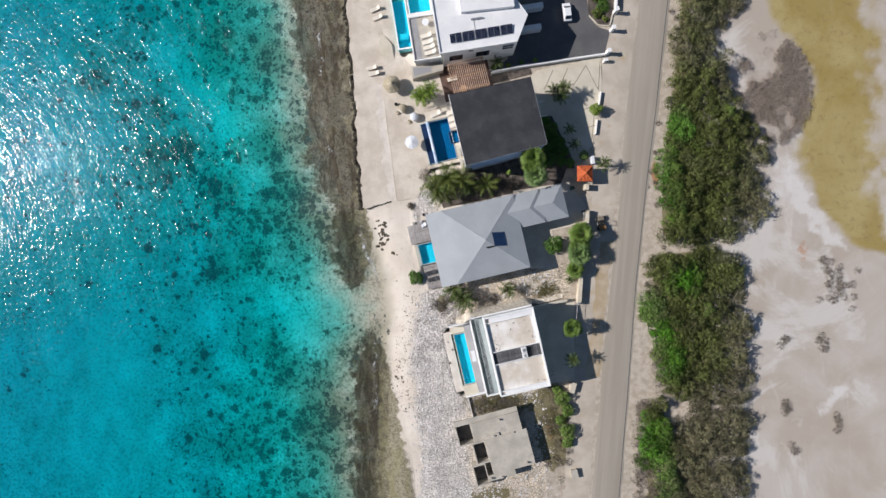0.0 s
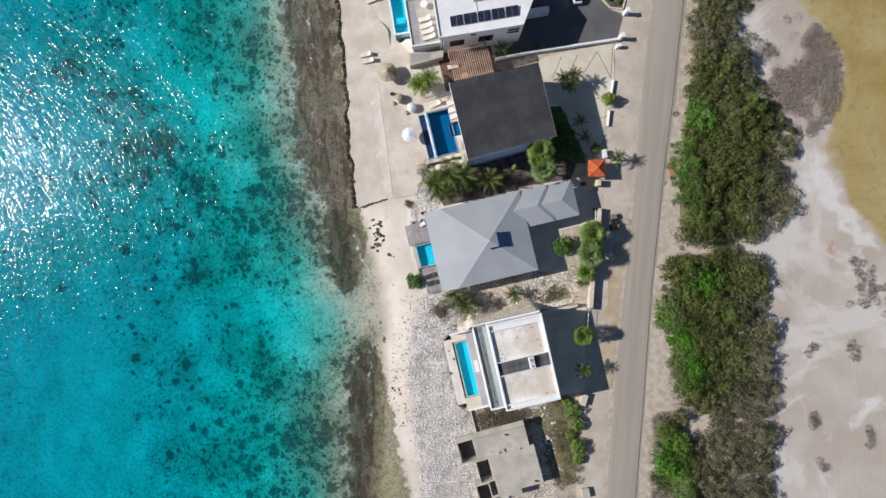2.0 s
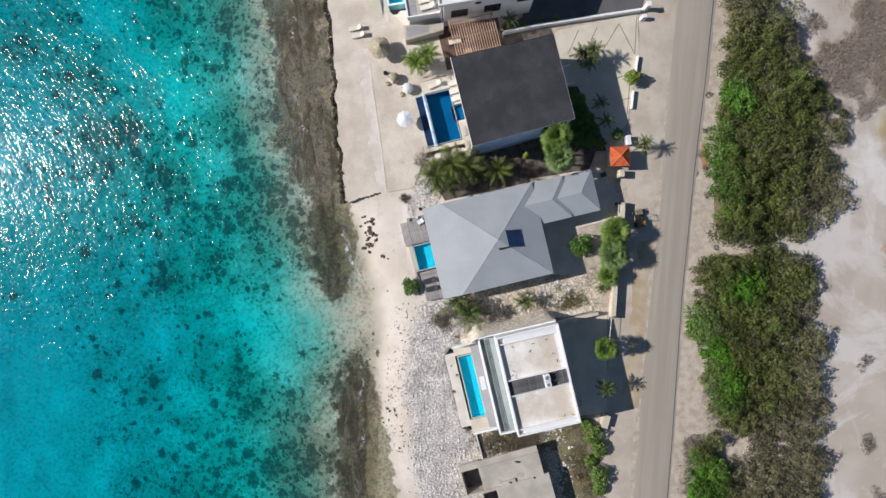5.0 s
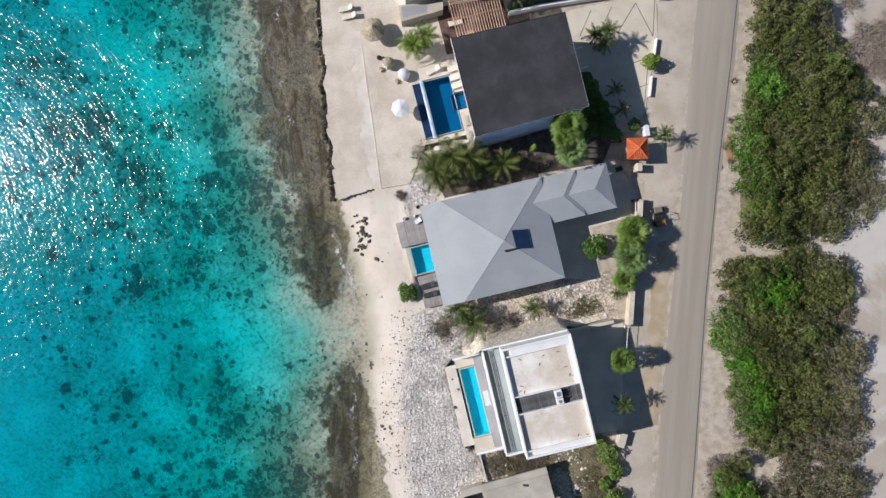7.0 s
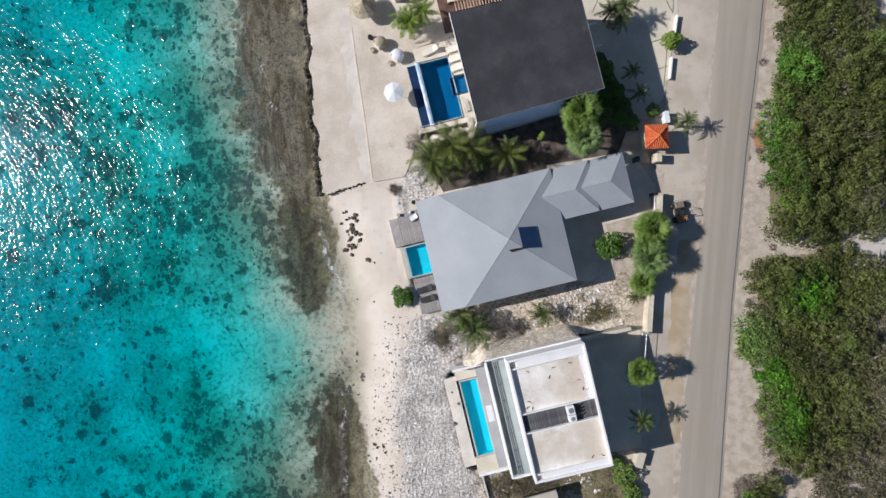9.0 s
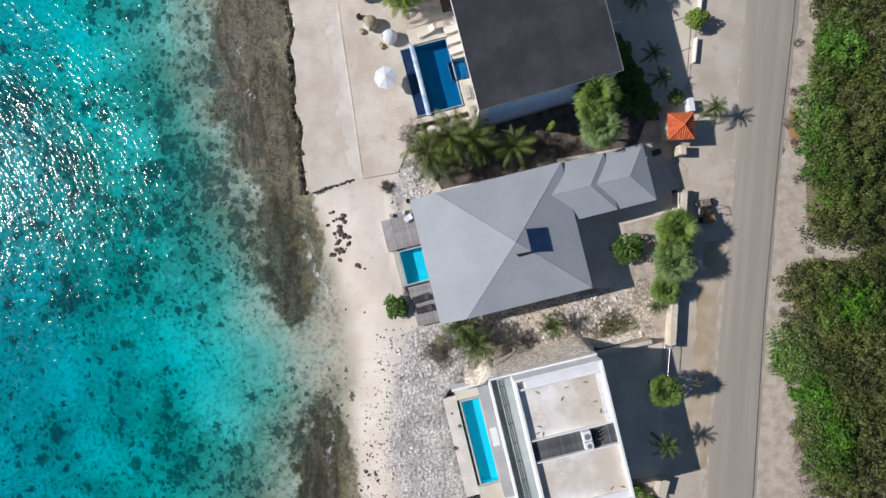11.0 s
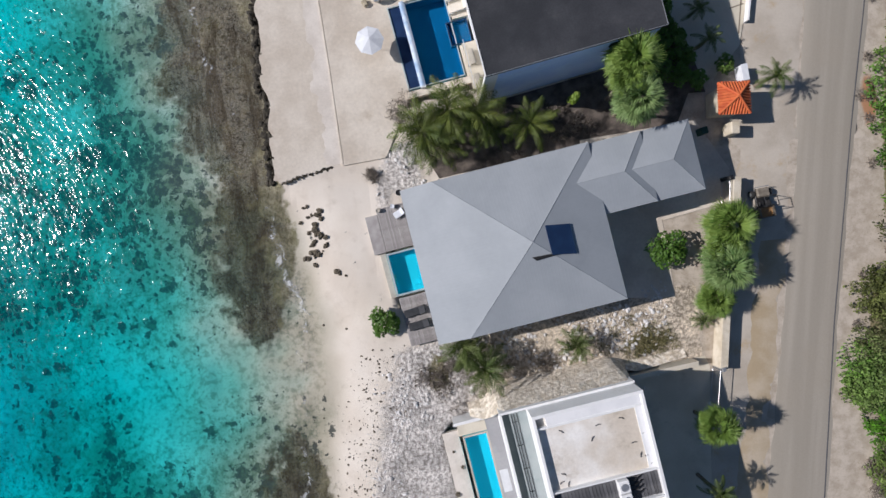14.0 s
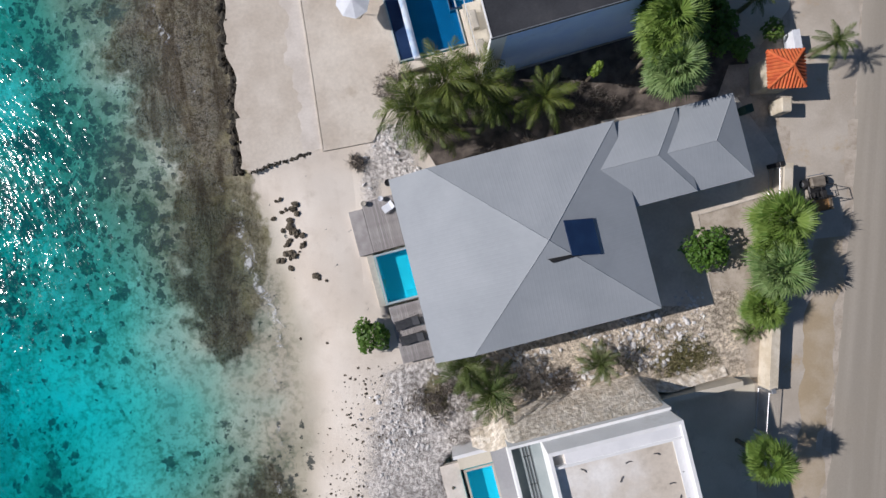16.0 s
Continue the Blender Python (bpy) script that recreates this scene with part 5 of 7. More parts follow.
    # grey-green gutter strip, its colour darkened like the west wall's shadow on it
    part("gallery_roof", bx(g0 + 0.22, w0 + 0.2, gz - 0.55, g1, w1, gz - 0.3), surf("shade_dark_gutter", (0.14, 0.17, 0.17), (0.20, 0.23, 0.225), 0.5, 8, 0.8, spread=0.12), h)
    part("gallery_deck", bx(-1.28, w0 + 0.2, gz - 0.3, g1, w1, gz), PALE_GREEN, h)
    for u in (-1.15, -0.95, -0.72):
        part("pipe", tube([(u, w0 + 0.3, gz + 0.05), (u + 0.02, w1 - 0.1, gz + 0.05)], 0.028, sides=6), DARK_METAL, h)
    for v in np.arange(0.4, 12.0, 1.9):
        part("clip", bx(-1.2, v, gz, -0.68, v + 0.05, gz + 0.03), DARK_METAL, h)
    # low side wing along the north wall
    part("side_wing", bx(g0 + 0.22, w1, 0, u0, w1 + 0.36, gz - 0.25), PALE_GREEN, h)
    part("gallery_wall", bx(g0, 12.955, 0, 8.75, 13.13, 5.0, bevel=0.012), WHITE, h)
    return h


white_house()
slab("pool_terrace", HWG, -3.2, -1.5, -2.0, 11.2, 0.42, 0.7, TERRACE_GREY, "smooth grey terrace between pool and house")
slab("pool_terrace", HWG, -5.75, 9.95, -3.2, 11.2, 0.4, 0.6, PALE_CONC, "pale terrace at the end of the pool")
slab("pool_terrace", HWG, -5.75, -1.45, -3.2, 0.3, 0.4, 0.6, PALE_CONC, "pale terrace at the foot of the pool")
slab("shore_terrace", HWG, -7.2, -0.6, -5.75, 10.4, 0.06, 0.4, PATH_SAND, "pale sandy apron on the shore side of the pool", "apron")
pool("swimming_pool", HWG, -5.3, 0.55, -3.35, 9.7, 0.42, 0.85, POOL_TURQ, TILE_TURQ, CONCRETE, "long narrow turquoise lap pool with grey coping", 0.17)
mt = part("bath_mat", bx(-3.05, 4.2, 0.42, -2.3, 6.2, 0.44, bevel=0.008), surf("pale_slats", (0.55, 0.56, 0.58), (0.62, 0.63, 0.65), 1, 12, 0.8, spread=0.1, ribs=(1, 0.2, 1.0)), None)
mt.matrix_world = HWG
tagged(mt, "pale slatted mat on the grey pool terrace", "mat")


def wall_run(name, pts, z, t, material, label, group="", base=-0.1):
    w = thing(name, label, "wall", kind="structure", group=group)
    for a, b in zip(pts, pts[1:]):
        d = Vector((b[0] - a[0], b[1] - a[1], 0)).normalized()
        n = Vector((-d.y, d.x, 0)) * t / 2
        part("wall_panel", prism([(a[0] + n.x, a[1] + n.y), (a[0] - n.x, a[1] - n.y), (b[0] - n.x, b[1] - n.y), (b[0] + n.x, b[1] + n.y)], base, z), material, w)
    return w


def wpt(m, u, v):
    p = m @ Vector((u, v, 0))
    return (p.x, p.y)


wall_run("garden_wall", [wpt(HW, -5.95, 12.0), wpt(HW, -2.2, 12.05)], 1.9, 0.25, WHITE, "low white wall at the pool terrace")
BANK = surf("gravel_bank", (0.56, 0.48, 0.37), (0.86, 0.79, 0.68), 2.6, 4, 0.95, bump=0.8, depth=0.15, spread=0.5, stain=(0.30, 0.24, 0.17))
bk = bmesh.new()
prev = None
for u in np.arange(-4.4, 15.5, 0.35):
    tall = 0.5 + 4.1 * float(np.interp(u, [-5.0, -1.9, 8.6, 9.6, 15.5], [0.0, 1.0, 1.0, 0.1, -0.08]))
    v0 = 12.20 + 0.94 * float(step(u, -3.4, -1.6)) - 0.80 * float(step(u, 8.0, 11.0))
    row = []
    for k in range(7):
        q = float(fbm(np.array(u), np.array(float(k)), 1.3, 83)) - 0.5
        row.append(bk.verts.new((u, v0 + 0.85 * k / 6 + 0.10 * q, tall * (1 - k / 6) + 0.25 * q * (0 < k < 6) - 0.05 * (k == 6))))
    if prev:
        for k in range(6):
            bk.faces.new((prev[k], row[k], row[k + 1], prev[k + 1]))
    prev = row
bank = part("gravel_bank", bk, BANK)
bank.matrix_world = HW
tagged(bank, "steep beige rubble footing along the white wall", "bank", kind="structure")
wall_run("garden_wall", [wpt(HW, 8.8, 12.05), wpt(HW, 15.6, 11.9)], 1.3, 0.4, PALE_CONC, "broad pale concrete wall between the plots")
wall_run("garden_wall", [wpt(HWG, -5.75, -1.6), wpt(HWG, -2.0, -1.6)], 0.9, 0.25, WHITE, "low white wall at the foot of the pool terrace")
wall_run("street_wall", [(23.38, -7.59), (22.68, -12.44)], 1.3, 0.6, STONE_WALL, "thick cream rendered street wall")
wall_run("street_wall", [(25.35, 3.65), (24.96, 0.82)], 1.35, 0.6, STONE_WALL, "cream rendered street wall beside the gate")
wall_run("street_wall", [(24.85, 0.62), (23.49, -7.39)], 1.2, 0.35, STONE_WALL, "cream street wall behind the palms")
wall_run("street_wall", [(29.52, 24.52), (28.98, 22.13)], 0.6, 0.14, WHITE, "white street wall by the concrete drive")
wall_run("street_wall", [(28.48, 19.63), (27.98, 17.05)], 0.6, 0.14, WHITE, "white street wall by the concrete drive")
wall_run("street_wall", [(10.49, 29.37), (15.25, 29.95), (30.48, 31.03)], 0.85, 0.3, WHITE, "low white wall between two drives")
wall_run("street_wall", [(20.82, -26.42), (20.18, -28.15)], 1.0, 0.9, PALE_CONC, "block of pale concrete street wall")
for x, y in ((24.74, 3.63), (22.58, -12.47)):
    g = part("gate_post", bx(-0.16, -0.16, 0, 0.16, 0.16, 1.5, bevel=0.02), DARK_METAL if y > 0 else STEEL)
    g.matrix_world = frame_at(x, y, 8)
    tagged(g, "slim square gate post", "gate post")


def sliding_gate(a, b, label):
    g = thing("gate", label, "gate")
    d = (Vector((*b, 0)) - Vector((*a, 0)))
    for f in (0.0, 1.0):
        p = Vector((*a, 0)) + d * f
        part("gate_upright", tube([p, p + Vector((0, 0, 1.4))], 0.035, sides=6), STEEL, g)
    for z in (0.15, 1.35):
        part("gate_rail", tube([Vector((*a, z)), Vector((*b, z))], 0.03, sides=6), STEEL, g)
    me = None
    n = int(d.length / 0.14)
    for i in range(1, n):
        o = part("gate_bar", me or tube([(0, 0, 0.15), (0, 0, 1.35)], 0.014, sides=5), STEEL, g)
        me = o.data
        o.location = Vector((*a, 0)) + d * i / n
    return g


sliding_gate((22.33, -12.54), (21.84, -15.49), "grey steel sliding gate at the street")
sliding_gate((24.63, 3.36), (24.41, 1.03), "grey steel gate beside the cream wall")
pst = part("gate_light", lathe([(0, 0), (0.16, 0), (0.18, 0.9), (0.25, 1.0), (0.25, 1.12), (0, 1.2)], 14), FABRIC)
pst.matrix_world = frame_at(21.84, -15.69, 0)
tagged(pst, "round white bollard at the gate", "bollard")

# concrete drives and court surfaces
def court(name, pts, z, material, label):
    return tagged(part(name, prism(pts, -0.1, z), material), label, "drive", kind="structure")


court("concrete_drive", [(15.69, 26.93), (18.63, 29.31), (30.14, 30.77), (29.84, 25.08), (27.35, 15.13), (25.02, 12.69), (18.44, 14.32)], 0.05, PALE_CONC, "pale cast-concrete drive with saw-cut joints")
jl = thing("drive_joints", "dark joints cut into the concrete drive", "joints", kind="structure")
for a, b in (((19.67, 25.83), (21.41, 29.07)), ((22.36, 26.12), (24.1, 29.25)), ((24.61, 25.77), (27.31, 29.52)), ((27.31, 29.52), (29.22, 24.98)), ((29.22, 24.98), (29.93, 30.25)), ((26.23, 21.68), (28.4, 22.17)), ((26.84, 18.45), (28.08, 18.75)), ((28.4, 22.17), (27.38, 16.17))):
    d = Vector((b[0] - a[0], b[1] - a[1], 0)).normalized()
    n = Vector((-d.y, d.x, 0)) * 0.055
    part("joint", prism([(a[0] + n.x, a[1] + n.y), (a[0] - n.x, a[1] - n.y), (b[0] - n.x, b[1] - n.y), (b[0] + n.x, b[1] + n.y)], 0.04, 0.055), TRUNK, jl)
court("asphalt_drive", [(9.56, 29.42), (15.25, 30.3), (30.77, 31.39), (32.1, 35.26), (29.97, 36.23), (28.58, 38.25), (28.34, 41.51), (28.55, 53.01), (15.23, 53.16), (14.68, 39.05), (13.53, 31.67)], 0.045, ASPHALT, "dark smooth asphalt drive")
court("concrete_drive", [(14.43, -12.69), (21.76, -11.49), (22.14, -12.39), (21.03, -26.18), (15.48, -26.6)], 0.04, PALE_CONC, "pale concrete drive behind the white house")
court("paved_court", [(12.89, -5.61), (19.7, -6.2), (19.5, -2.99), (19.2, 0.64), (25.08, 1.68), (25.48, 4.51), (22.88, 9.03), (12.7, 8.23)], 0.04, TERRACE, "sandy beige court beside the villa")
wall_run("garden_edging", [(19.3, 0.64), (24.88, 1.68)], 0.10, 0.10, TERRACE, "pale edging of the planting bed")


# ---- gate hut with a tiled roof ----
def tiled_hut():
    h = thing("gate_hut", "small cream gatehouse with an orange clay-tile pyramid roof", "hut", frame_at(24.95, 10.03, -3))
    w, z, top = 1.3, 2.45, 3.15
    for a in ((-1.0, -1.0, 1.0, -0.8), (-1.0, 0.8, 1.0, 1.0), (-1.0, -0.8, -0.8, 0.8), (0.8, -0.8, 1.0, 0.8)):
        part("wall", bx(a[0], a[1], 0, a[2], a[3], 2.45), STONE_WALL, h)
    bm = solid([(-w, -w, z), (w, -w, z), (w, w, z), (-w, w, z), (0, 0, top)], [(0, 1, 4), (1, 2, 4), (2, 3, 4), (3, 0, 4), (3, 2, 1, 0)])
    part("roof_deck", bm, ROOF_TILE, h)
    n = 11
    for side in range(4):
        rot = Matrix.Rotation(side * math.pi / 2, 4, "Z")
        for i in range(n):
            x = -w + (i + 0.5) * 2 * w / n
            reach = (1 - abs(x) / w)
            if reach < 0.05:
                continue
            y1, z1 = -w + reach * w, z + reach * (top - z)
            bmt = tube([rot @ Vector((x, -w - 0.05, z + 0.0)), rot @ Vector((x, y1, z1 + 0.0))], 0.085, sides=8)
            part("tile_course", bmt, ROOF_TILE, h)
        c = rot @ Vector((-w, -w, z + 0.03))
        part("hip_tile", tube([c, (0, 0, top + 0.05)], 0.10, sides=8), ROOF_TILE, h)
    return h


tiled_hut()
pl = part("gate_pillar", bx(-0.36, -0.62, 0, 0.36, 0.42, 1.5, bevel=0.06), STONE_WALL)
pl.matrix_world = frame_at(25.5, 7.9, -4)
tagged(pl, "rough cream stone pillar beside the gatehouse", "pillar")
mb = thing("meter_box", "white utility cabinet standing at the street", "cabinet", frame_at(27.0, 12.5, 4) @ Matrix.Diagonal((0.62, 0.95, 0.75, 1)))
part("body", bx(-0.42, -0.7, 0, 0.42, 0.7, 1.35, bevel=0.03), FABRIC, mb)
part("door", bx(0.42, -0.6, 0.1, 0.45, 0.6, 1.2, bevel=0.008), FABRIC, mb)
part("lid", bx(-0.46, -0.74, 1.35, 0.46, 0.74, 1.42, bevel=0.02), FABRIC, mb)
bn = part("bin", bx(-0.3, -0.3, 0, 0.3, 0.3, 0.95, bevel=0.05), surf("dark_green_plastic", (0.02, 0.06, 0.045), (0.03, 0.08, 0.06), 2, 12, 0.6, spread=0.1))
bn.matrix_world = frame_at(23.15, 7.90, 10, 0.04)
tagged(bn, "dark green wheeled bin by the gatehouse", "bin")


# ---- villa with white flat roofs at the north end ----
HN = frame_at(1.48, 30.42, 4.6) @ Matrix.Diagonal((1.0425, 1.0425, 1, 1))
HNG = frame_at(1.5, 30.68, 4.73) @ Matrix.Diagonal((1.0511, 1.0511, 1, 1))


def north_villa():
    h = thing("house", "large white modern villa with flat roofs and solar panels", "house", HN)
    Z = 7.0
    part("roof", prism([(-0.1, 0.25), (12.25, 0.25), (14.6, 4.3), (13.2, 7.0), (13.2, 16), (-0.1, 16)], Z - 0.35, Z), WHITE_ROOF, h, "white coated flat roof")
    part("upper_roof", prism([(4.2, 6.0), (12.6, 5.6), (12.6, 15.5), (4.2, 15.5)], Z, Z + 0.7), WHITE_ROOF, h, "white raised roof slab")
    for a in ((-0.1, 0.25, 12.2, 0.45), (-0.1, 0.45, 0.1, 16.0)):
        part("parapet", bx(a[0], a[1], Z, a[2], a[3], Z + 0.22, bevel=0.01), WHITE, h)
    part("wall", bx(0.6, 0.7, 0, 12.3, 0.95, Z - 0.36), WHITE, h)
    part("wall", bx(0.2, 0.95, 0, 0.45, 16, Z - 0.36), WHITE, h)
    part("wall", bx(12.3, 0.7, 0, 12.55, 16, Z - 0.36), WHITE, h)
    for z in (3.9, 4.75, 5.6):
        wn = part("window", bx(10.2, 0.62, z, 12.1, 0.72, z + 0.6), WHITE, h, "dark glazed strip window")
        part("pane", bx(10.27, 0.60, z + 0.06, 12.03, 0.625, z + 0.54), GLASS_DARK, wn)
    wn = part("window", bx(4.6, 0.62, 5.2, 5.5, 0.72, 5.8), WHITE, h)
    part("pane", bx(4.66, 0.60, 5.26, 5.44, 0.625, 5.74), GLASS_DARK, wn)
    for u in (1.6, 6.0):
        wn = part("window", bx(u, 0.62, 2.4, u + 2.2, 0.72, 4.2), DARK_METAL, h)
        part("pane", bx(u + 0.06, 0.60, 2.46, u + 2.14, 0.625, 4.14), GLASS_DARK, wn)
    # roof terrace on the sea side
    part("terrace_floor", bx(-4.0, 1.3, 2.9, 0.15, 8.2, 3.2), CONCRETE, h, "pale grey roof terrace")
    part("terrace_edge", bx(-4.2, 1.1, 2.6, -4.0, 8.4, 3.45, bevel=0.015), WHITE, h)
    part("terrace_edge", bx(-4.0, 1.1, 2.6, 0.2, 1.3, 3.45, bevel=0.015), WHITE, h)
    part("terrace_edge", bx(-4.0, 8.2, 2.6, 5.0, 8.9, 3.6, bevel=0.015), WHITE, h)
    part("terrace_wall", bx(-4.0, 1.3, 0, -3.8, 8.2, 2.9), WHITE, h)
    part("terrace_wall", bx(-3.8, 1.3, 0, 0.2, 1.5, 2.9), WHITE, h)
    part("screed_strip", bx(-3.98, 1.35, 3.2, -2.75, 8.15, 3.215), TERRACE_GREY, h)
    for v in np.arange(1.6, 8.2, 1.3):
        part("joint", bx(-3.97, v, 3.215, -2.76, v + 0.05, 3.22), CONCRETE, h)
    # lower terrace block with planters to the south-west
    part("lower_block", prism([(-4.9, 1.05), (0.6, 0.6), (0.4, -0.4), (-4.9, -1.0)], 0, 1.5), CONCRETE, h)
    part("lower_floor", prism([(-4.6, 0.8), (-1.5, 0.5), (-1.6, -0.3), (-4.6, -0.6)], 1.5, 1.53), TERRACE_GREY, h)
    # terrace stools and a tall lamp on the roof
    for k in range(5):
        part("aerial", tube([(6.0 + 0.0 * k, 2.6 + k * 0.5, Z + 0.05), (6.0, 3.1 + k * 0.5, Z + 0.05)], 0.03, sides=5), STEEL, h)
    part("roof_duct", bx(5.6, 4.7, Z, 7.4, 4.95, Z + 0.3, bevel=0.03), STEEL, h)
    return h


north_villa()
for y, x1 in ((36.1, 19.6), (39.8, 20.2)):
    wall_run("porch_wall", [(15.4, y), (x1, y + 0.35)], 1.6, 0.9, WHITE, "broad white porch wall beside the villa")
sp = None
for i in range(10):
    u = 1.95 + i * 0.94 + (i // 2) * 0.14
    if sp is None:
        sp = thing("solar_panel", "dark solar panel tilted on the white roof", "solar panel", group="solar panels on the white roof")
        b = bx(-0.46, -0.72, 0, 0.46, 0.72, 0.045, bevel=0.008)
        bmesh.ops.transform(b, matrix=pose(0, 0, 0.18, 9), verts=b.verts)
        part("panel_frame", b, STEEL, sp)
        b = bmesh.new()
        for r in range(6):
            for c in range(4):
                box(b, -0.42 + c * 0.212, -0.68 + r * 0.228, 0.046, -0.42 + c * 0.212 + 0.2, -0.68 + r * 0.228 + 0.216, 0.052)
        bmesh.ops.transform(b, matrix=pose(0, 0, 0.18, 9), verts=b.verts)
        part("cell_face", b, CELL, sp)
        for s in (-0.35, 0.35):
            part("foot", bx(s - 0.03, 0.5, 0, s + 0.03, 0.62, 0.25), STEEL, sp)
        for s in (-0.35, 0.35):
            part("foot", bx(s - 0.03, -0.62, 0, s + 0.03, -0.5, 0.09), STEEL, sp)
        sp.matrix_world = local(HN, u + 0.4, 2.3, 7.0)
    else:
        copy_thing(sp, local(HN, u + 0.4, 2.3 + 0.012 * i, 7.0))
ln = lounger("sun_lounger", CUSHION, FABRIC, "white cushioned sun lounger on the roof terrace", "loungers on the roof terrace")
ln.matrix_world = local(HN, -1.6, 4.95, 3.2, -84)
for v in (3.9, 3.05, 2.15):
    copy_thing(ln, local(HN, -1.6 + (4.95 - v) * 0.1, v, 3.2, -84))
tb = part("round_table", lathe([(0, 0), (0.3, 0), (0.06, 0.08), (0.06, 0.7), (0.55, 0.7), (0.55, 0.75), (0, 0.76)], 20), FABRIC)
tb.matrix_world = local(HN, -1.4, 7.0, 3.2)
tagged(tb, "round white table on the roof terrace", "table")
pool("swimming_pool", HNG, -6.3, 4.5, -4.25, 13.5, 0.45, 1.3, POOL_TURQ, TILE_TURQ, WHITE, "bright turquoise pool edged in white before the villa", 0.25, [(-6.2, 6.0, -4.5, 7.0, 0.3)])
pool("swimming_pool", HNG, -3.6, 9.2, -0.1, 13.5, 0.45, 1.3, POOL_TURQ, TILE_TURQ, WHITE, "bright turquoise pool arm under the roof terrace edge", 0.25)
slab("villa_court", HNG, -8.6, 2.0, -6.6, 20, 0.06, 0.3, TERRACE, "beige court between pool and terrace")
court("beach_court", [(-9.0, 28.7), (-3.32, 30.21), (-3.61, 31.79), (-5.54, 33.98), (-6.45, 43.55), (-6.45, 53.42), (-10.3, 53.46), (-10.09, 41.46), (-9.27, 35.08)], 0.03, TERRACE, "beige sand court before the villa")
sps = thing("curved_steps", "pale semicircular steps down to the terrace", "steps", frame_at(-6.77, 35.64, 200))
for k in range(4):
    r = 2.4 - k * 0.45
    pts = [(r * math.cos(a), r * math.sin(a)) for a in np.linspace(-1.3, 1.3, 16)] + [(0, 0)]
    part("tread", prism(pts, 0.0, 0.06 + 0.075 * (k + 1)), PALE_CONC, sps)
for x, y in ((31.09, 31.26), (32.22, 35.24), (33.02, 38.39)):
    g = thing("gate_pillar", "white gate pillar with a flat cap at the drive", "pillar", frame_at(x, y, 8), group="white pillars at the asphalt drive")
    part("shaft", bx(-0.28, -0.28, 0, 0.28, 0.28, 1.7, bevel=0.015), WHITE, g)
    part("cap", bx(-0.36, -0.36, 1.7, 0.36, 0.36, 1.82, bevel=0.02), WHITE, g)
wall_run("street_wall", [(33.15, 38.8), (34.44, 48.9)], 1.0, 0.3, WHITE, "white street wall beside the planted island")
isl = [(28.6, 53.01), (28.53, 38.25), (29.98, 36.44), (32.02, 36.11), (32.92, 38.84), (34.21, 52.94)]
tagged(part("planting_bed", prism(isl, 0, 0.16), SHADE_EARTH), "planted island with a pale kerb beside the drive", "planting bed", kind="structure")
for a, b in zip(isl[1:5], isl[2:5]):
    wall_run("island_kerb", [a, b], 0.24, 0.22, PALE_CONC, "pale kerb round the planted island")
for x, y, s in ((30.46, 30.79, 1.0),):
    lb2 = thing("letter_box", "small dark letter box at the white wall", "letter box", frame_at(x + 0.2, y - 0.9, 5))
    part("body", bx(-0.35, -0.25, 0, 0.35, 0.25, 1.1, bevel=0.02), WHITE, lb2)
    part("flap", bx(-0.25, -0.27, 0.8, 0.25, -0.25, 0.95), DARK_METAL, lb2)


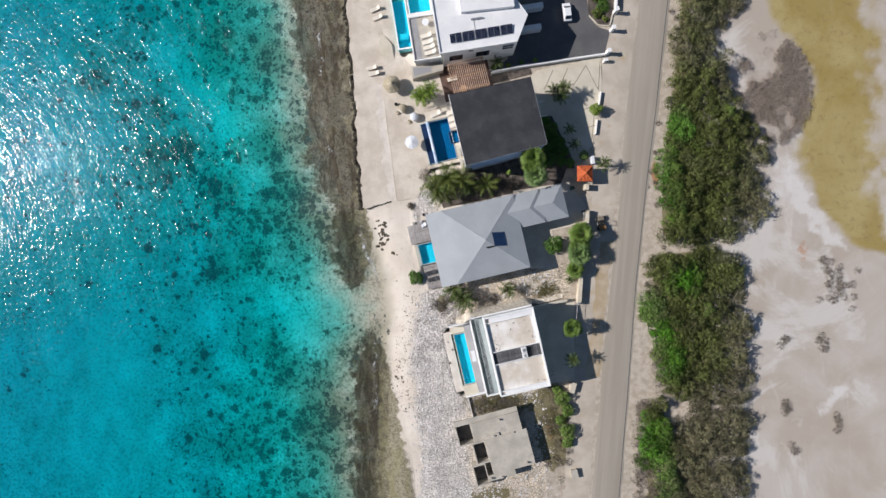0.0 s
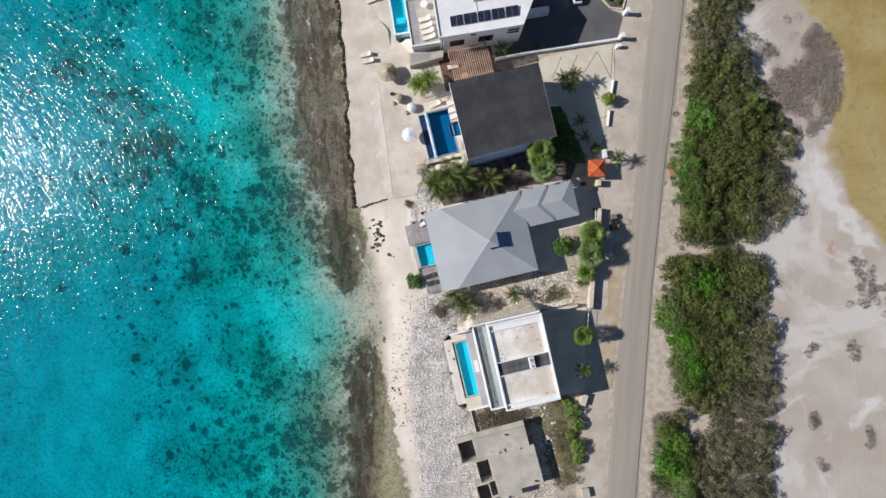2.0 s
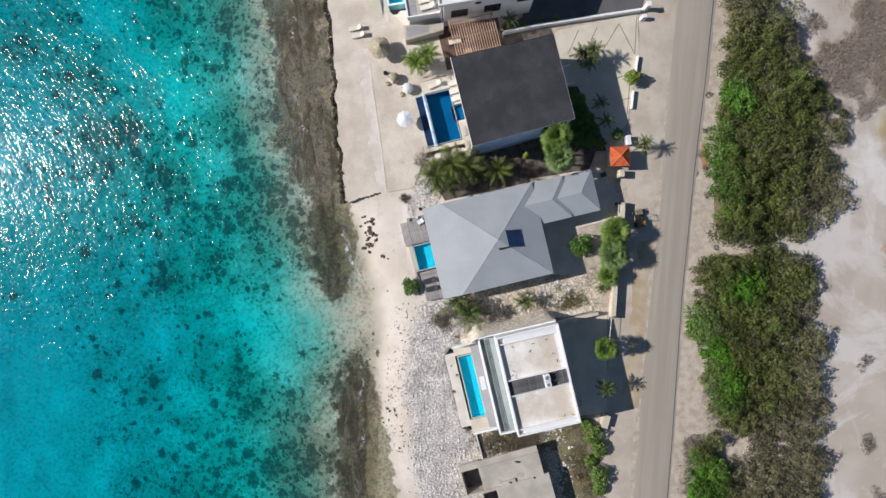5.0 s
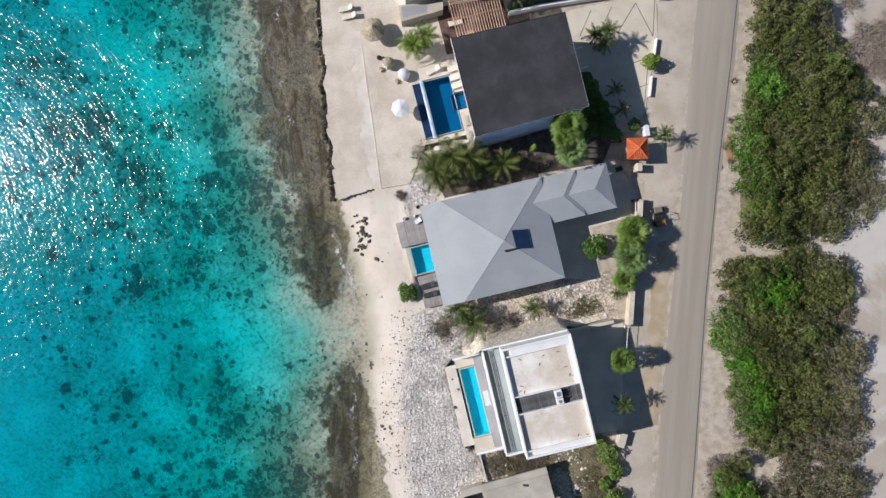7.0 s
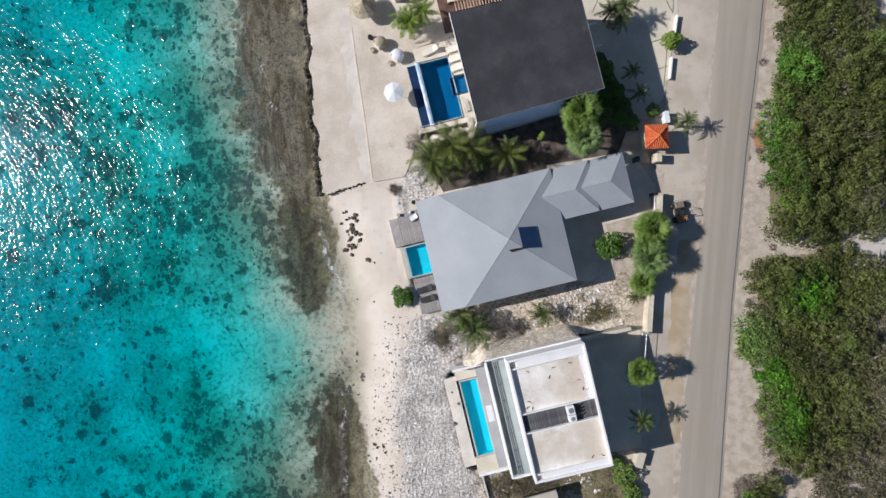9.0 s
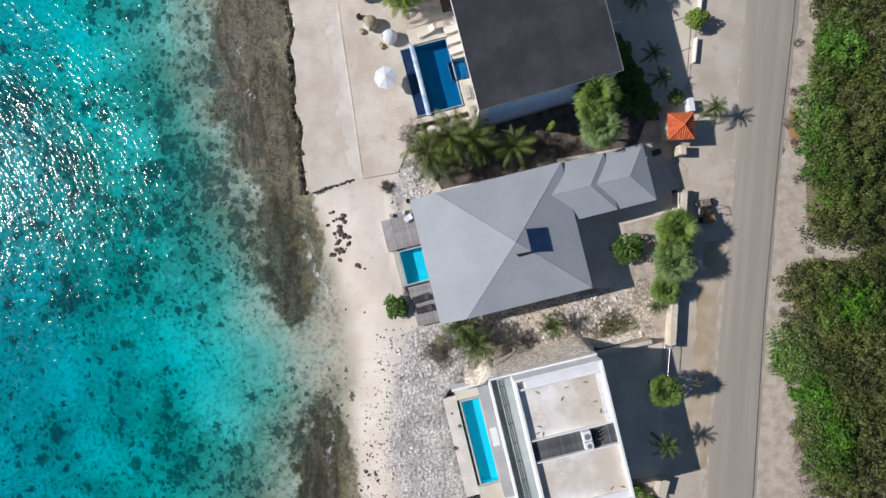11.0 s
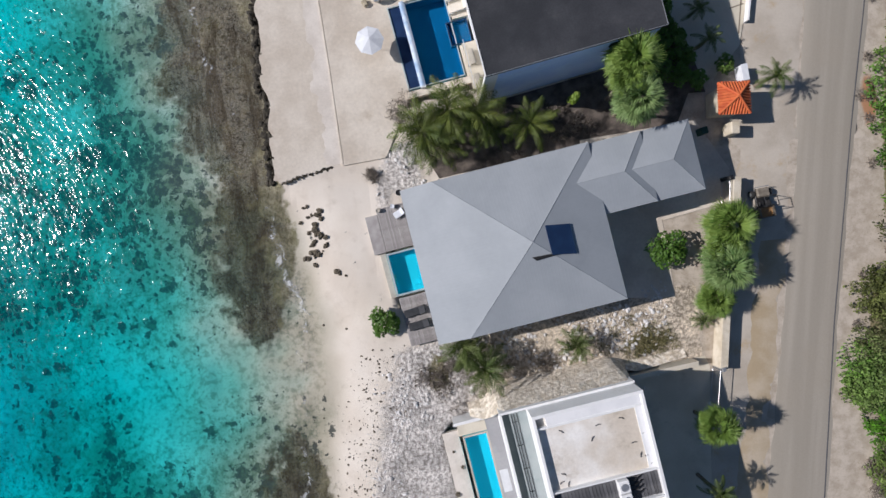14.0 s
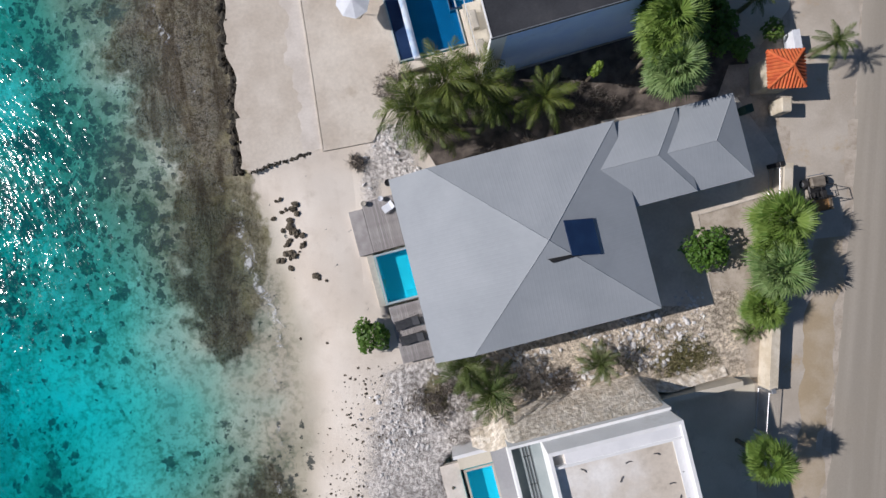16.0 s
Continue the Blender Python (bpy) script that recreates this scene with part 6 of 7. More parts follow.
# ---- car and buggy ----
def small_car():
    c = thing("car", "small white hatchback parked on the asphalt drive", "car", frame_at(24.50, 38.89, 2, 0.045) @ Matrix.Scale(0.9, 4))
    prof = [(-1.75, 0.35), (-1.78, 0.75), (-1.1, 0.92), (-0.55, 1.42), (0.95, 1.48), (1.6, 1.05), (1.78, 0.95), (1.78, 0.35)]
    bm = bmesh.new()
    rows = []
    for x, k in ((-0.78, 0.96), (-0.70, 1.0), (0.70, 1.0), (0.78, 0.96)):
        rows.append([bm.verts.new((x * (0.84 if z > 1.2 else 1.0), -y, z * (k if z > 0.5 else 1))) for y, z in prof])
    for a, b in zip(rows, rows[1:]):
        for i in range(len(prof)):
            j = (i + 1) % len(prof)
            bm.faces.new((a[i], a[j], b[j], b[i]))
    bm.faces.new(rows[0]), bm.faces.new(rows[-1][::-1])
    bmesh.ops.bevel(bm, geom=bm.edges[:], offset=0.035, segments=2, affect="EDGES")
    part("body", bm, CAR_PAINT, c)
    part("windscreen", solid([(-0.60, 1.05, 0.96), (0.60, 1.05, 0.96), (0.54, 0.60, 1.40), (-0.54, 0.60, 1.40), (-0.60, 1.08, 0.98), (0.60, 1.08, 0.98), (0.54, 0.63, 1.42), (-0.54, 0.63, 1.42)],
                             [(0, 3, 2, 1), (4, 5, 6, 7), (0, 1, 5, 4), (1, 2, 6, 5), (2, 3, 7, 6), (3, 0, 4, 7)]), GLASS_DARK, c)
    part("rear_window", solid([(-0.56, -1.02, 1.46), (0.56, -1.02, 1.46), (0.58, -1.52, 1.14), (-0.58, -1.52, 1.14), (-0.56, -1.04, 1.48), (0.56, -1.04, 1.48), (0.58, -1.54, 1.16), (-0.58, -1.54, 1.16)],
                              [(0, 3, 2, 1), (4, 5, 6, 7), (0, 1, 5, 4), (1, 2, 6, 5), (2, 3, 7, 6), (3, 0, 4, 7)]), GLASS_DARK, c)
    for s in (-1, 1):
        part("headlight", bx(s * 0.62 - 0.12, 1.70, 0.62, s * 0.62 + 0.12, 1.80, 0.76, bevel=0.03), STEEL, c)
        part("mirror", bx(s * 0.85 - 0.09, 0.62, 0.95, s * 0.85 + 0.09, 0.76, 1.08, bevel=0.03), CAR_PAINT, c)
        for y in (-1.12, 1.15):
            t = tube([(s * 0.62, y, 0.3), (s * 0.80, y, 0.3)], 0.3, sides=18)
            w = part("wheel", t, RUBBER, c)
            part("rim", tube([(s * 0.80, y, 0.3), (s * 0.815, y, 0.3)], 0.19, sides=14), STEEL, w)
    return c


small_car()


def buggy():
    b = thing("buggy", "worn brown open buggy with roll bar parked by the road", "buggy", frame_at(27.80, 1.29, 6, 0.03))
    part("chassis", bx(-0.62, -1.3, 0.35, 0.62, 1.25, 0.55, bevel=0.05), DARK_METAL, b)
    part("bonnet", bx(-0.55, 0.45, 0.55, 0.55, 1.25, 0.85, bevel=0.1), KHAKI, b)
    part("cargo_bed", bx(-0.6, -1.3, 0.55, 0.6, -0.35, 0.62, bevel=0.02), RUST, b, "worn orange-brown cargo bed")
    for a in ((-0.62, -1.32, -0.57, -0.35), (0.57, -1.32, 0.62, -0.35), (-0.57, -1.32, 0.57, -1.27)):
        part("bed_side", bx(a[0], a[1], 0.55, a[2], a[3], 0.9), KHAKI, b)
    for s in (-0.3, 0.3):
        part("seat", bx(s - 0.22, -0.3, 0.55, s + 0.22, 0.15, 0.75, bevel=0.05), RUBBER, b)
        part("seat_back", bx(s - 0.22, -0.36, 0.75, s + 0.22, -0.26, 1.2, bevel=0.04), RUBBER, b)
    for s in (-0.58, 0.58):
        part("roll_bar", tube([(s, -0.4, 0.55), (s * 0.92, -0.38, 1.65), (s * 0.92, 0.45, 1.6), (s, 0.6, 0.8)], 0.03, sides=7), DARK_METAL, b)
    for y, z in ((-0.38, 1.65), (0.45, 1.6)):
        part("cross_bar", tube([(-0.54, y, z), (0.54, y, z)], 0.03, sides=7), DARK_METAL, b)
    part("steering_wheel", tube([(-0.3 + 0.17 * math.cos(a), 0.33 + 0.06 * math.sin(a), 0.98 + 0.16 * math.sin(a)) for a in np.linspace(0, 6.0, 14)], 0.018, sides=6), RUBBER, b)
    part("bull_bar", tube([(-0.5, 1.35, 0.4), (-0.5, 1.38, 0.85), (0.5, 1.38, 0.85), (0.5, 1.35, 0.4)], 0.03, sides=7), STEEL, b)
    for s in (-1, 1):
        for y in (-0.85, 0.85):
            w = part("wheel", tube([(s * 0.62, y, 0.32), (s * 0.86, y, 0.32)], 0.32, sides=18), RUBBER, b)
            part("rim", tube([(s * 0.86, y, 0.32), (s * 0.875, y, 0.32)], 0.17, sides=12), STEEL, w)
    return b


buggy()


# ---- unfinished building to the south ----
HR = frame_at(-0.14, -36.04, 10.65) @ Matrix.Diagonal((0.977, 0.977, 1, 1))


# room floors coloured dark to deepen the shade between the walls
SHADE_FLOOR = surf("shade_dark_screed", (0.085, 0.082, 0.085), (0.14, 0.135, 0.13), 0.8, 8, 0.85, spread=0.2)


def ruin():
    r = thing("unfinished_building", "roofless unfinished grey concrete building with open rooms", "building", HR)
    def walls(u0, v0, u1, v1, z, t=0.2):
        for a in ((u0, v0, u1, v0 + t), (u0, v1 - t, u1, v1), (u0, v0 + t, u0 + t, v1 - t), (u1 - t, v0 + t, u1, v1 - t)):
            part("wall", bx(*a[:2], -0.1, *a[2:], z, bevel=0.01), CONCRETE, r)
        part("floor_slab", bx(u0 + t, v0 + t, -0.2, u1 - t, v1 - t, 0.06), SHADE_FLOOR, r)
    # roof slabs over the rear rooms, open rooms at the sea side
    walls(0.0, 0.3, 2.9, 4.2, 2.1)
    walls(2.2, -3.6, 4.6, 0.3, 2.1)
    walls(1.2, -7.4, 3.6, -3.6, 2.1)
    for a in ((2.9, 0.6, 11.6, 3.9), (4.6, -5.9, 12.3, 0.6), (3.6, -6.9, 8.5, -5.9)):
        part("roof_slab", bx(a[0], a[1], 2.0, a[2], a[3], 2.25, bevel=0.02), CONCRETE, r)
        part("wall", bx(a[0] + 0.2, a[1] + 0.2, 0, a[2] - 0.2, a[3] - 0.2, 2.0), CONCRETE, r)
    part("beam", bx(0.0, 4.0, 2.1, 11.6, 4.9, 2.4, bevel=0.02), CONCRETE, r)
    part("beam", bx(2.9, 0.45, 2.25, 10.0, 0.65, 2.5, bevel=0.02), CONCRETE, r)
    for u, v in ((6.4, 0.9), (8.0, 3.4), (10.8, -5.2), (4.0, -6.3), (6.0, -6.6)):
        part("stub_column", bx(u - 0.12, v - 0.12, 2.25, u + 0.12, v + 0.12, 2.75), CONCRETE, r)
    part("stair_block", bx(5.3, 0.66, 2.25, 7.4, 1.2, 2.5), CONCRETE, r)
    return r


ruin()
wall_run("old_wall", [(1.92, -27.82), (2.55, -31.39)], 0.5, 0.2, RUBBLE, "low broken white wall beside the plot")
sh = thing("utility_box", "small concrete utility box at the roadside", "utility box", frame_at(19.68, -42.59, 8) @ Matrix.Scale(0.6, 4))
part("body", bx(-0.9, -1.2, 0, 0.9, 1.2, 1.2, bevel=0.03), PALE_CONC, sh)
part("lid", bx(-1.0, -1.3, 1.2, 1.0, 1.3, 1.3, bevel=0.02), CONCRETE, sh)

# ---- plants ----
def frond_mesh(name, material, L=3.0, droop=1.25, pairs=24, width=0.62, rise=0.9, seed=0, thick=0.028):
    """A feather leaf along +x: midrib bending down, narrow leaflets on both sides."""
    rr = random.Random(seed)
    bm = bmesh.new()
    pts = [Vector((L * f * (1 - 0.16 * f), 0.08 * math.sin(3 * f + seed), rise * f * L * 0.5 - droop * f * f * L * 0.5)) for f in np.linspace(0, 1, 9)]
    tube(pts, 0.035, 0.008, 4, bm)
    for i in range(pairs):
        f = 0.12 + 0.88 * i / (pairs - 1)
        k = f * 8
        a = min(int(k), 7)
        p = pts[a].lerp(pts[a + 1], k - a)
        d = (pts[a + 1] - pts[a]).normalized()
        ln = width * (math.sin(math.pi * min(1, 0.18 + 0.78 * f)) ** 0.6) * rr.uniform(0.85, 1.1)
        for s in (-1, 1):
            if rr.random() < 0.06:
                continue
            out = (Vector((0, s, 0)) * rr.uniform(0.55, 0.85) + d * rr.uniform(0.6, 0.95) + Vector((0, 0, -0.25 - 0.5 * rr.random()))).normalized()
            tip = p + out * ln + Vector((0, 0, -0.12 * ln))
            w = d * thick
            m1 = p + out * ln * 0.5 + Vector((0, 0, 0.03))
            v = [bm.verts.new(q) for q in (p - w * 0.6, m1 - w, tip, m1 + w, p + w * 0.6)]
            bm.faces.new(v)
    me = bpy.data.meshes.new(name)
    bm.to_mesh(me)
    bm.free()
    me.materials.append(material)
    return me


def fan_mesh(name, material, R=0.75, stalk=0.7, blades=22, seed=0):
    """A fan leaf along +x: stalk, then pleated blades spread round."""
    rr = random.Random(seed)
    bm = bmesh.new()
    hub = Vector((stalk, 0, 0.12))
    tube([(0, 0, 0), (stalk * 0.5, 0, 0.09), hub], 0.018, 0.012, 4, bm)
    for i in range(blades):
        a = -2.0 + 4.0 * i / (blades - 1)
        d = Vector((math.cos(a), math.sin(a), 0.06 - 0.22 * abs(math.sin(a)) * rr.random()))
        r = R * (0.78 + 0.22 * math.cos(a * 0.5)) * rr.uniform(0.82, 1.12)
        n = Vector((-d.y, d.x, 0)) * R * 0.048
        tip = hub + d * r + Vector((0, 0, -0.22 * r * rr.random() - 0.05))
        mid = hub + d * r * 0.6 + Vector((0, 0, 0.03 if i % 2 else -0.01))
        v = [bm.verts.new(q) for q in (hub, mid - n, tip, mid + n)]
        bm.faces.new(v)
    me = bpy.data.meshes.new(name)
    bm.to_mesh(me)
    bm.free()
    me.materials.append(material)
    return me


FROND = [frond_mesh("frond", COCO, 3.3, 1.45, 34, 0.98, 1.0, s, 0.034) for s in (1, 2, 3)]
FROND_B = [frond_mesh("frond", COCO_BRIGHT, 2.2, 1.3, 26, 0.62, 1.0, s, 0.03) for s in (4, 5)]
FROND_S = [frond_mesh("frond", GARDEN_PALM, 1.8, 1.5, 28, 0.50, 1.1, s, 0.022) for s in (6, 7)]
FANS = [fan_mesh("fan_leaf", FAN, 0.9, 0.75, 30, s) for s in (1, 2, 3)]
FANS_BLUE = [fan_mesh("fan_leaf", FAN_BLUE, 0.9, 0.75, 30, s) for s in (4, 5)]


def palm(x, y, h, meshes, n, scale, label, lean=(0, 0), group="", z=0.0, low=-25, high=75, name="palm_tree", turn=0.0, sector=6.283):
    rr = random.Random(int(x * 31 + y * 57))
    p = thing(name, label, "palm", frame_at(x, y, 0, z), group=group)
    top = Vector((lean[0], lean[1], h))
    path = [Vector((lean[0] * f * f, lean[1] * f * f, h * f)) for f in np.linspace(0, 1, 6)]
    part("trunk", tube(path, 0.17 if h > 1.5 else 0.12, 0.11, 10), TRUNK, p)
    for i in range(n):
        o = part("frond" if "frond" in meshes[0].name else "fan_leaf", meshes[i % len(meshes)], None, p)
        f = (i + 0.5) / n
        el = low + (high - low) * (1 - f) ** 0.9 + rr.uniform(-8, 8)
        az = turn + (i * 2.39996) % sector + rr.uniform(-0.15, 0.15)
        s = scale * rr.uniform(0.86, 1.12)
        o.matrix_local = Matrix.LocRotScale(top + Vector((0, 0, rr.uniform(-0.1, 0.05))), Euler((rr.uniform(-0.3, 0.3), -radians(el), az)), (s, s, s))
    return p


G1 = "coconut palms between two villas"
palm(-1.00, 9.36, 3.6, FROND, 24, 0.98, "coconut palm with long arching green-yellow fronds", (0.2, -0.1), G1)
palm(1.25, 10.43, 4.2, FROND, 24, 0.98, "coconut palm with long arching green-yellow fronds", (0.1, 0.2), G1)
palm(3.09, 10.53, 3.8, FROND, 22, 0.95, "coconut palm with long arching green-yellow fronds", (0.3, -0.1), G1)
palm(4.60, 9.65, 2.4, FROND, 14, 0.8, "low coconut palm in the shade of the wall", (0.1, -0.1), G1)
palm(7.75, 9.47, 3.2, FROND, 15, 0.85, "thin coconut palm with few drooping fronds", (0.1, -0.1), G1)
palm(0.52, 8.79, 2.2, FROND, 14, 0.85, "low coconut palm among taller ones", (-0.1, -0.3), G1)
palm(-1.83, 25.38, 2.2, FROND_B, 24, 1.0, "bright yellow-green palm clump on the yard", (-0.2, 0.1), "bright palms on the yard")
palm(-0.79, 26.29, 2.6, FROND_B, 22, 1.0, "bright yellow-green palm clump on the yard", (0.2, 0.1), "bright palms on the yard")
palm(-2.65, 26.04, 1.6, FROND_B, 18, 0.9, "low bright palm clump on the yard", (-0.1, 0.1), "bright palms on the yard")
# the bed's dark colour carries palm shade that the fronds leave out
tagged(part("planting_bed", prism([(-1.2, 8.9), (0.2, 6.1), (9.63, 7.35), (21.35, 8.94), (23.52, 13.53), (18.35, 14.73), (4.64, 12.12), (-1.67, 11.89)], -0.1, 0.035), SHADE_EARTH), "planting bed with palms between two villas, earth darkened as by shade", "planting bed", kind="structure")
G2 = "fan palms beside the dark-roofed villa"
palm(15.45, 12.7, 5.8, FANS, 40, 1.3, "tall dense green fan palm", (0.1, 0.1), G2, low=-38)
palm(15.3, 11.6, 5.2, FANS, 30, 1.2, "dense green fan palm", (0.1, 0.1), G2, low=-38)
palm(15.85, 10.1, 4.9, FANS_BLUE, 40, 1.35, "dense silver-green fan palm at the roof edge", (0.1, 0.0), G2, low=-38)
G3 = "fan palms behind the street wall"
palm(23.45, -0.46, 2.6, FANS, 36, 1.38, "dense green fan palm behind the street wall", (0.1, 0.0), G3, low=-35)
palm(22.79, -3.76, 2.6, FANS_BLUE, 38, 1.38, "dense silver-green fan palm behind the street wall", (0.1, 0.0), G3, low=-35)
palm(23.1, -2.1, 2.3, FANS, 26, 1.15, "fan palm between two others", (0, 0), G3, low=-35)
palm(22.31, -6.50, 1.5, FANS, 34, 1.0, "low fan palm with some red-brown leaves", (0, 0), G3, low=-35)
palm(21.46, -8.25, 0.8, FROND_S, 18, 0.62, "small yellowish palm at the wall end", (0, 0), G3)
G4 = "palms in the gravel garden"
palm(0.80, -8.23, 1.8, FROND_S, 20, 1.5, "spreading green palm at the house corner", (0, 0), G4)
palm(2.47, -10.26, 1.9, FROND_S, 22, 1.6, "green feather palm in the gravel garden", (0, 0), G4)
palm(1.49, -9.32, 1.5, FROND_S, 18, 1.0, "green palm in the gravel garden", (0, 0), G4)
palm(10.30, -9.13, 1.5, FROND_S, 20, 1.1, "small green palm in the gravel garden", (0, 0), G4)
G5 = "palms behind the white house"
palm(20.42, -16.29, 3.4, FANS, 26, 1.12, "round fan palm standing in the drive", (0.1, 0), G5, low=-40)
palm(20.16, -21.75, 3.2, FROND_S, 18, 1.0, "thin sparse palm standing in the drive", (0.1, 0), G5)
G6 = "palms on the concrete drive"
palm(20.90, 24.68, 2.4, FROND_S, 20, 1.05, "dark green palm on the concrete drive", (0, 0), G6)
palm(22.55, 24.96, 2.6, FROND_S, 20, 1.05, "dark green palm on the concrete drive", (0, 0), G6)
palm(22.00, 23.63, 2.2, FROND_S, 18, 0.95, "dark green palm on the concrete drive", (0, 0), G6)
palm(28.37, 11.52, 2.2, FROND_S, 18, 1.0, "small windblown palm at the street", (0.2, 0), G6)
palm(23.16, 18.02, 1.5, FROND_S, 14, 0.8, "small palm in the shade of the villa", (0, 0), G6)
palm(23.69, 15.31, 1.8, FROND_S, 14, 0.85, "small palm in the shade of the villa", (0, 0), G6)
palm(11.38, 30.57, 1.8, FROND_S, 16, 0.9, "small palm between wall and roof", (0, 0), G6)


def leaf_cloud(centers, per, size, tone, seed, flat=0.5, shell=0.55):
    """Leaves on many crowns: centers of (x, y, z, radius, height); returns vertices, faces and a colour per vertex."""
    rr = np.random.RandomState(seed)
    C = np.asarray(centers, float)
    n = len(C)
    k = np.repeat(np.arange(n), per)
    m = len(k)
    a, zz = rr.uniform(0, 2 * np.pi, m), rr.uniform(-0.25, 1.0, m)
    lump = 0.72 + 0.5 * vnoise(a * 1.6 + k * 3.1, zz * 2.2 + k * 1.7, 1.0, 5)
    rad = (shell + (1 - shell) * np.sqrt(rr.uniform(0, 1, m))) * lump
    ring = np.sqrt(np.maximum(0.02, 1 - np.clip(zz, 0, 1) ** 2))
    P = np.stack([C[k, 0] + C[k, 3] * ring * rad * np.cos(a), C[k, 1] + C[k, 3] * ring * rad * np.sin(a), C[k, 2] + C[k, 4] * (0.45 + 0.55 * zz) * (0.75 + 0.25 * rad)], 1)
    N = np.stack([ring * np.cos(a), ring * np.sin(a), np.maximum(zz, 0.1) + flat], 1) + rr.normal(0, 0.45, (m, 3))
    N /= np.linalg.norm(N, axis=1, keepdims=True)
    T = np.cross(N, rr.normal(0, 1, (m, 3)))
    T /= np.linalg.norm(T, axis=1, keepdims=True)
    B = np.cross(N, T)
    s = size * rr.uniform(0.6, 1.35, (m, 1))
    q = np.stack([P - T * s, P + B * s * 0.55 + N * s * 0.1, P + T * s, P - B * s * 0.55 + N * s * 0.1], 1).reshape(-1, 3)
    f = np.arange(4 * m).reshape(-1, 4)
    return q, f, np.repeat(np.asarray(tone)[k], 4, 0) if tone is not None else None


def leafy(name, x, y, r, h, leaves, size, material, label, category="shrub", seed=0, group="", lobes=7):
    rr = random.Random(seed)
    t = thing(name, label, category, frame_at(x, y, 0), group=group)
    cs = [(0, 0, h * 0.35, r * 0.7, h * 0.7)]
    for i in range(lobes):
        a = i * math.tau / lobes + rr.uniform(-0.3, 0.3)
        q = r * rr.uniform(0.45, 0.68)
        cs.append((q * math.cos(a), q * math.sin(a), h * rr.uniform(0.15, 0.4), r * rr.uniform(0.36, 0.5), h * rr.uniform(0.45, 0.65)))
    v, f, _ = leaf_cloud(cs, leaves // len(cs), size, None, seed, 0.5)
    me = bpy.data.meshes.new("crown")
    fast_mesh(me, v, f, False)
    me.materials.append(material)
    part("crown", me, material, t)
    for i in range(5):
        a = i * math.tau / 5
        part("stem", tube([(0.08 * math.cos(a), 0.08 * math.sin(a), 0), (r * 0.25 * math.cos(a), r * 0.25 * math.sin(a), h * 0.4), (r * 0.5 * math.cos(a), r * 0.5 * math.sin(a), h * 0.7)], 0.05, 0.015, 6), TRUNK, t)
    return t


leafy("shrub", -5.64, -5.72, 1.35, 1.6, 900, 0.16, BROAD, "round broad-leaved green shrub at the deck", seed=3)
leafy("bush", 19.02, -1.92, 1.75, 2.2, 1300, 0.15, BROAD, "round glossy green bush before the villa", seed=4)
leafy("shrub", 28.02, 21.20, 1.25, 2.3, 900, 0.14, COCO_BRIGHT, "yellow-green shrub at the street wall", seed=5, lobes=6)
leafy("shrub", 25.57, 13.46, 0.9, 1.2, 400, 0.13, FAN, "dark green shrub beside the gatehouse", seed=6)
leafy("shrub", 11.9, 11.3, 0.42, 3.5, 300, 0.14, COCO_BRIGHT, "slim upright bright green plant", seed=7, lobes=4)
# dark sheet under the shrubs, adding to the villa's deep shade
tagged(part("planting_bed", prism([(18.4, 20.9), (20.6, 21.0), (22.0, 17.4), (23.4, 13.9), (24.0, 11.4), (18.0, 11.6), (17.9, 14.0)], 0.0, 0.075), SHADE_EARTH), "planting bed beside the villa, earth darkened as by deep shade", "planting bed", kind="structure")
SHADE_SHRUBS = [(19.3, 20.0, 0.9), (20.1, 18.7, 1.2), (20.6, 16.9, 1.1), (19.2, 17.2, 0.9), (20.9, 15.1, 1.3), (19.3, 15.2, 1.1), (19.5, 13.2, 1.3), (21.4, 12.9, 1.1), (22.9, 12.3, 0.9), (18.2, 12.6, 0.9), (22.2, 14.4, 0.9), (21.9, 16.2, 0.7)]
for i, (x, y, r) in enumerate(SHADE_SHRUBS):
    leafy("shrub", x, y, r, r * 1.7, int(460 * r), 0.15, BROAD, "dark green shrub in the shade of the villa", seed=80 + i, group="shrubs in the shade of the villa")
for i, (x, y, r) in enumerate(((18.48, -29.07, 1.5), (19.31, -31.2, 1.2), (19.01, -34.84, 1.5), (17.88, -32.91, 0.9), (18.9, -36.99, 1.0), (17.73, -27.52, 0.8))):
    leafy("shrub", x, y, r, r * 1.2, int(560 * r), 0.15, FAN, "green bush at the roadside plot", seed=20 + i, group="bushes on the roadside plot")
for i, (x, y, r) in enumerate(((29.94, 38.43, 1.0), (31.1, 39.69, 1.2), (29.9, 41.57, 1.3), (31.96, 41.75, 1.2), (31.25, 37.36, 0.7))):
    leafy("shrub", x, y, r, r * 0.9, int(520 * r), 0.13, BROAD if i % 2 else COCO, "low green shrub in the planted island", seed=40 + i, group="shrubs in the planted island")
for i, (x, y) in enumerate(((10.92, 30.13), (13.5, 30.41), (15.89, 30.79), (18.36, 31.02))):
    leafy("shrub", x, y, 0.45, 0.8, 160, 0.12, COCO_BRIGHT if i % 2 else BROAD, "small flowering shrub along the white wall", seed=60 + i, group="shrubs along the white wall", lobes=4)


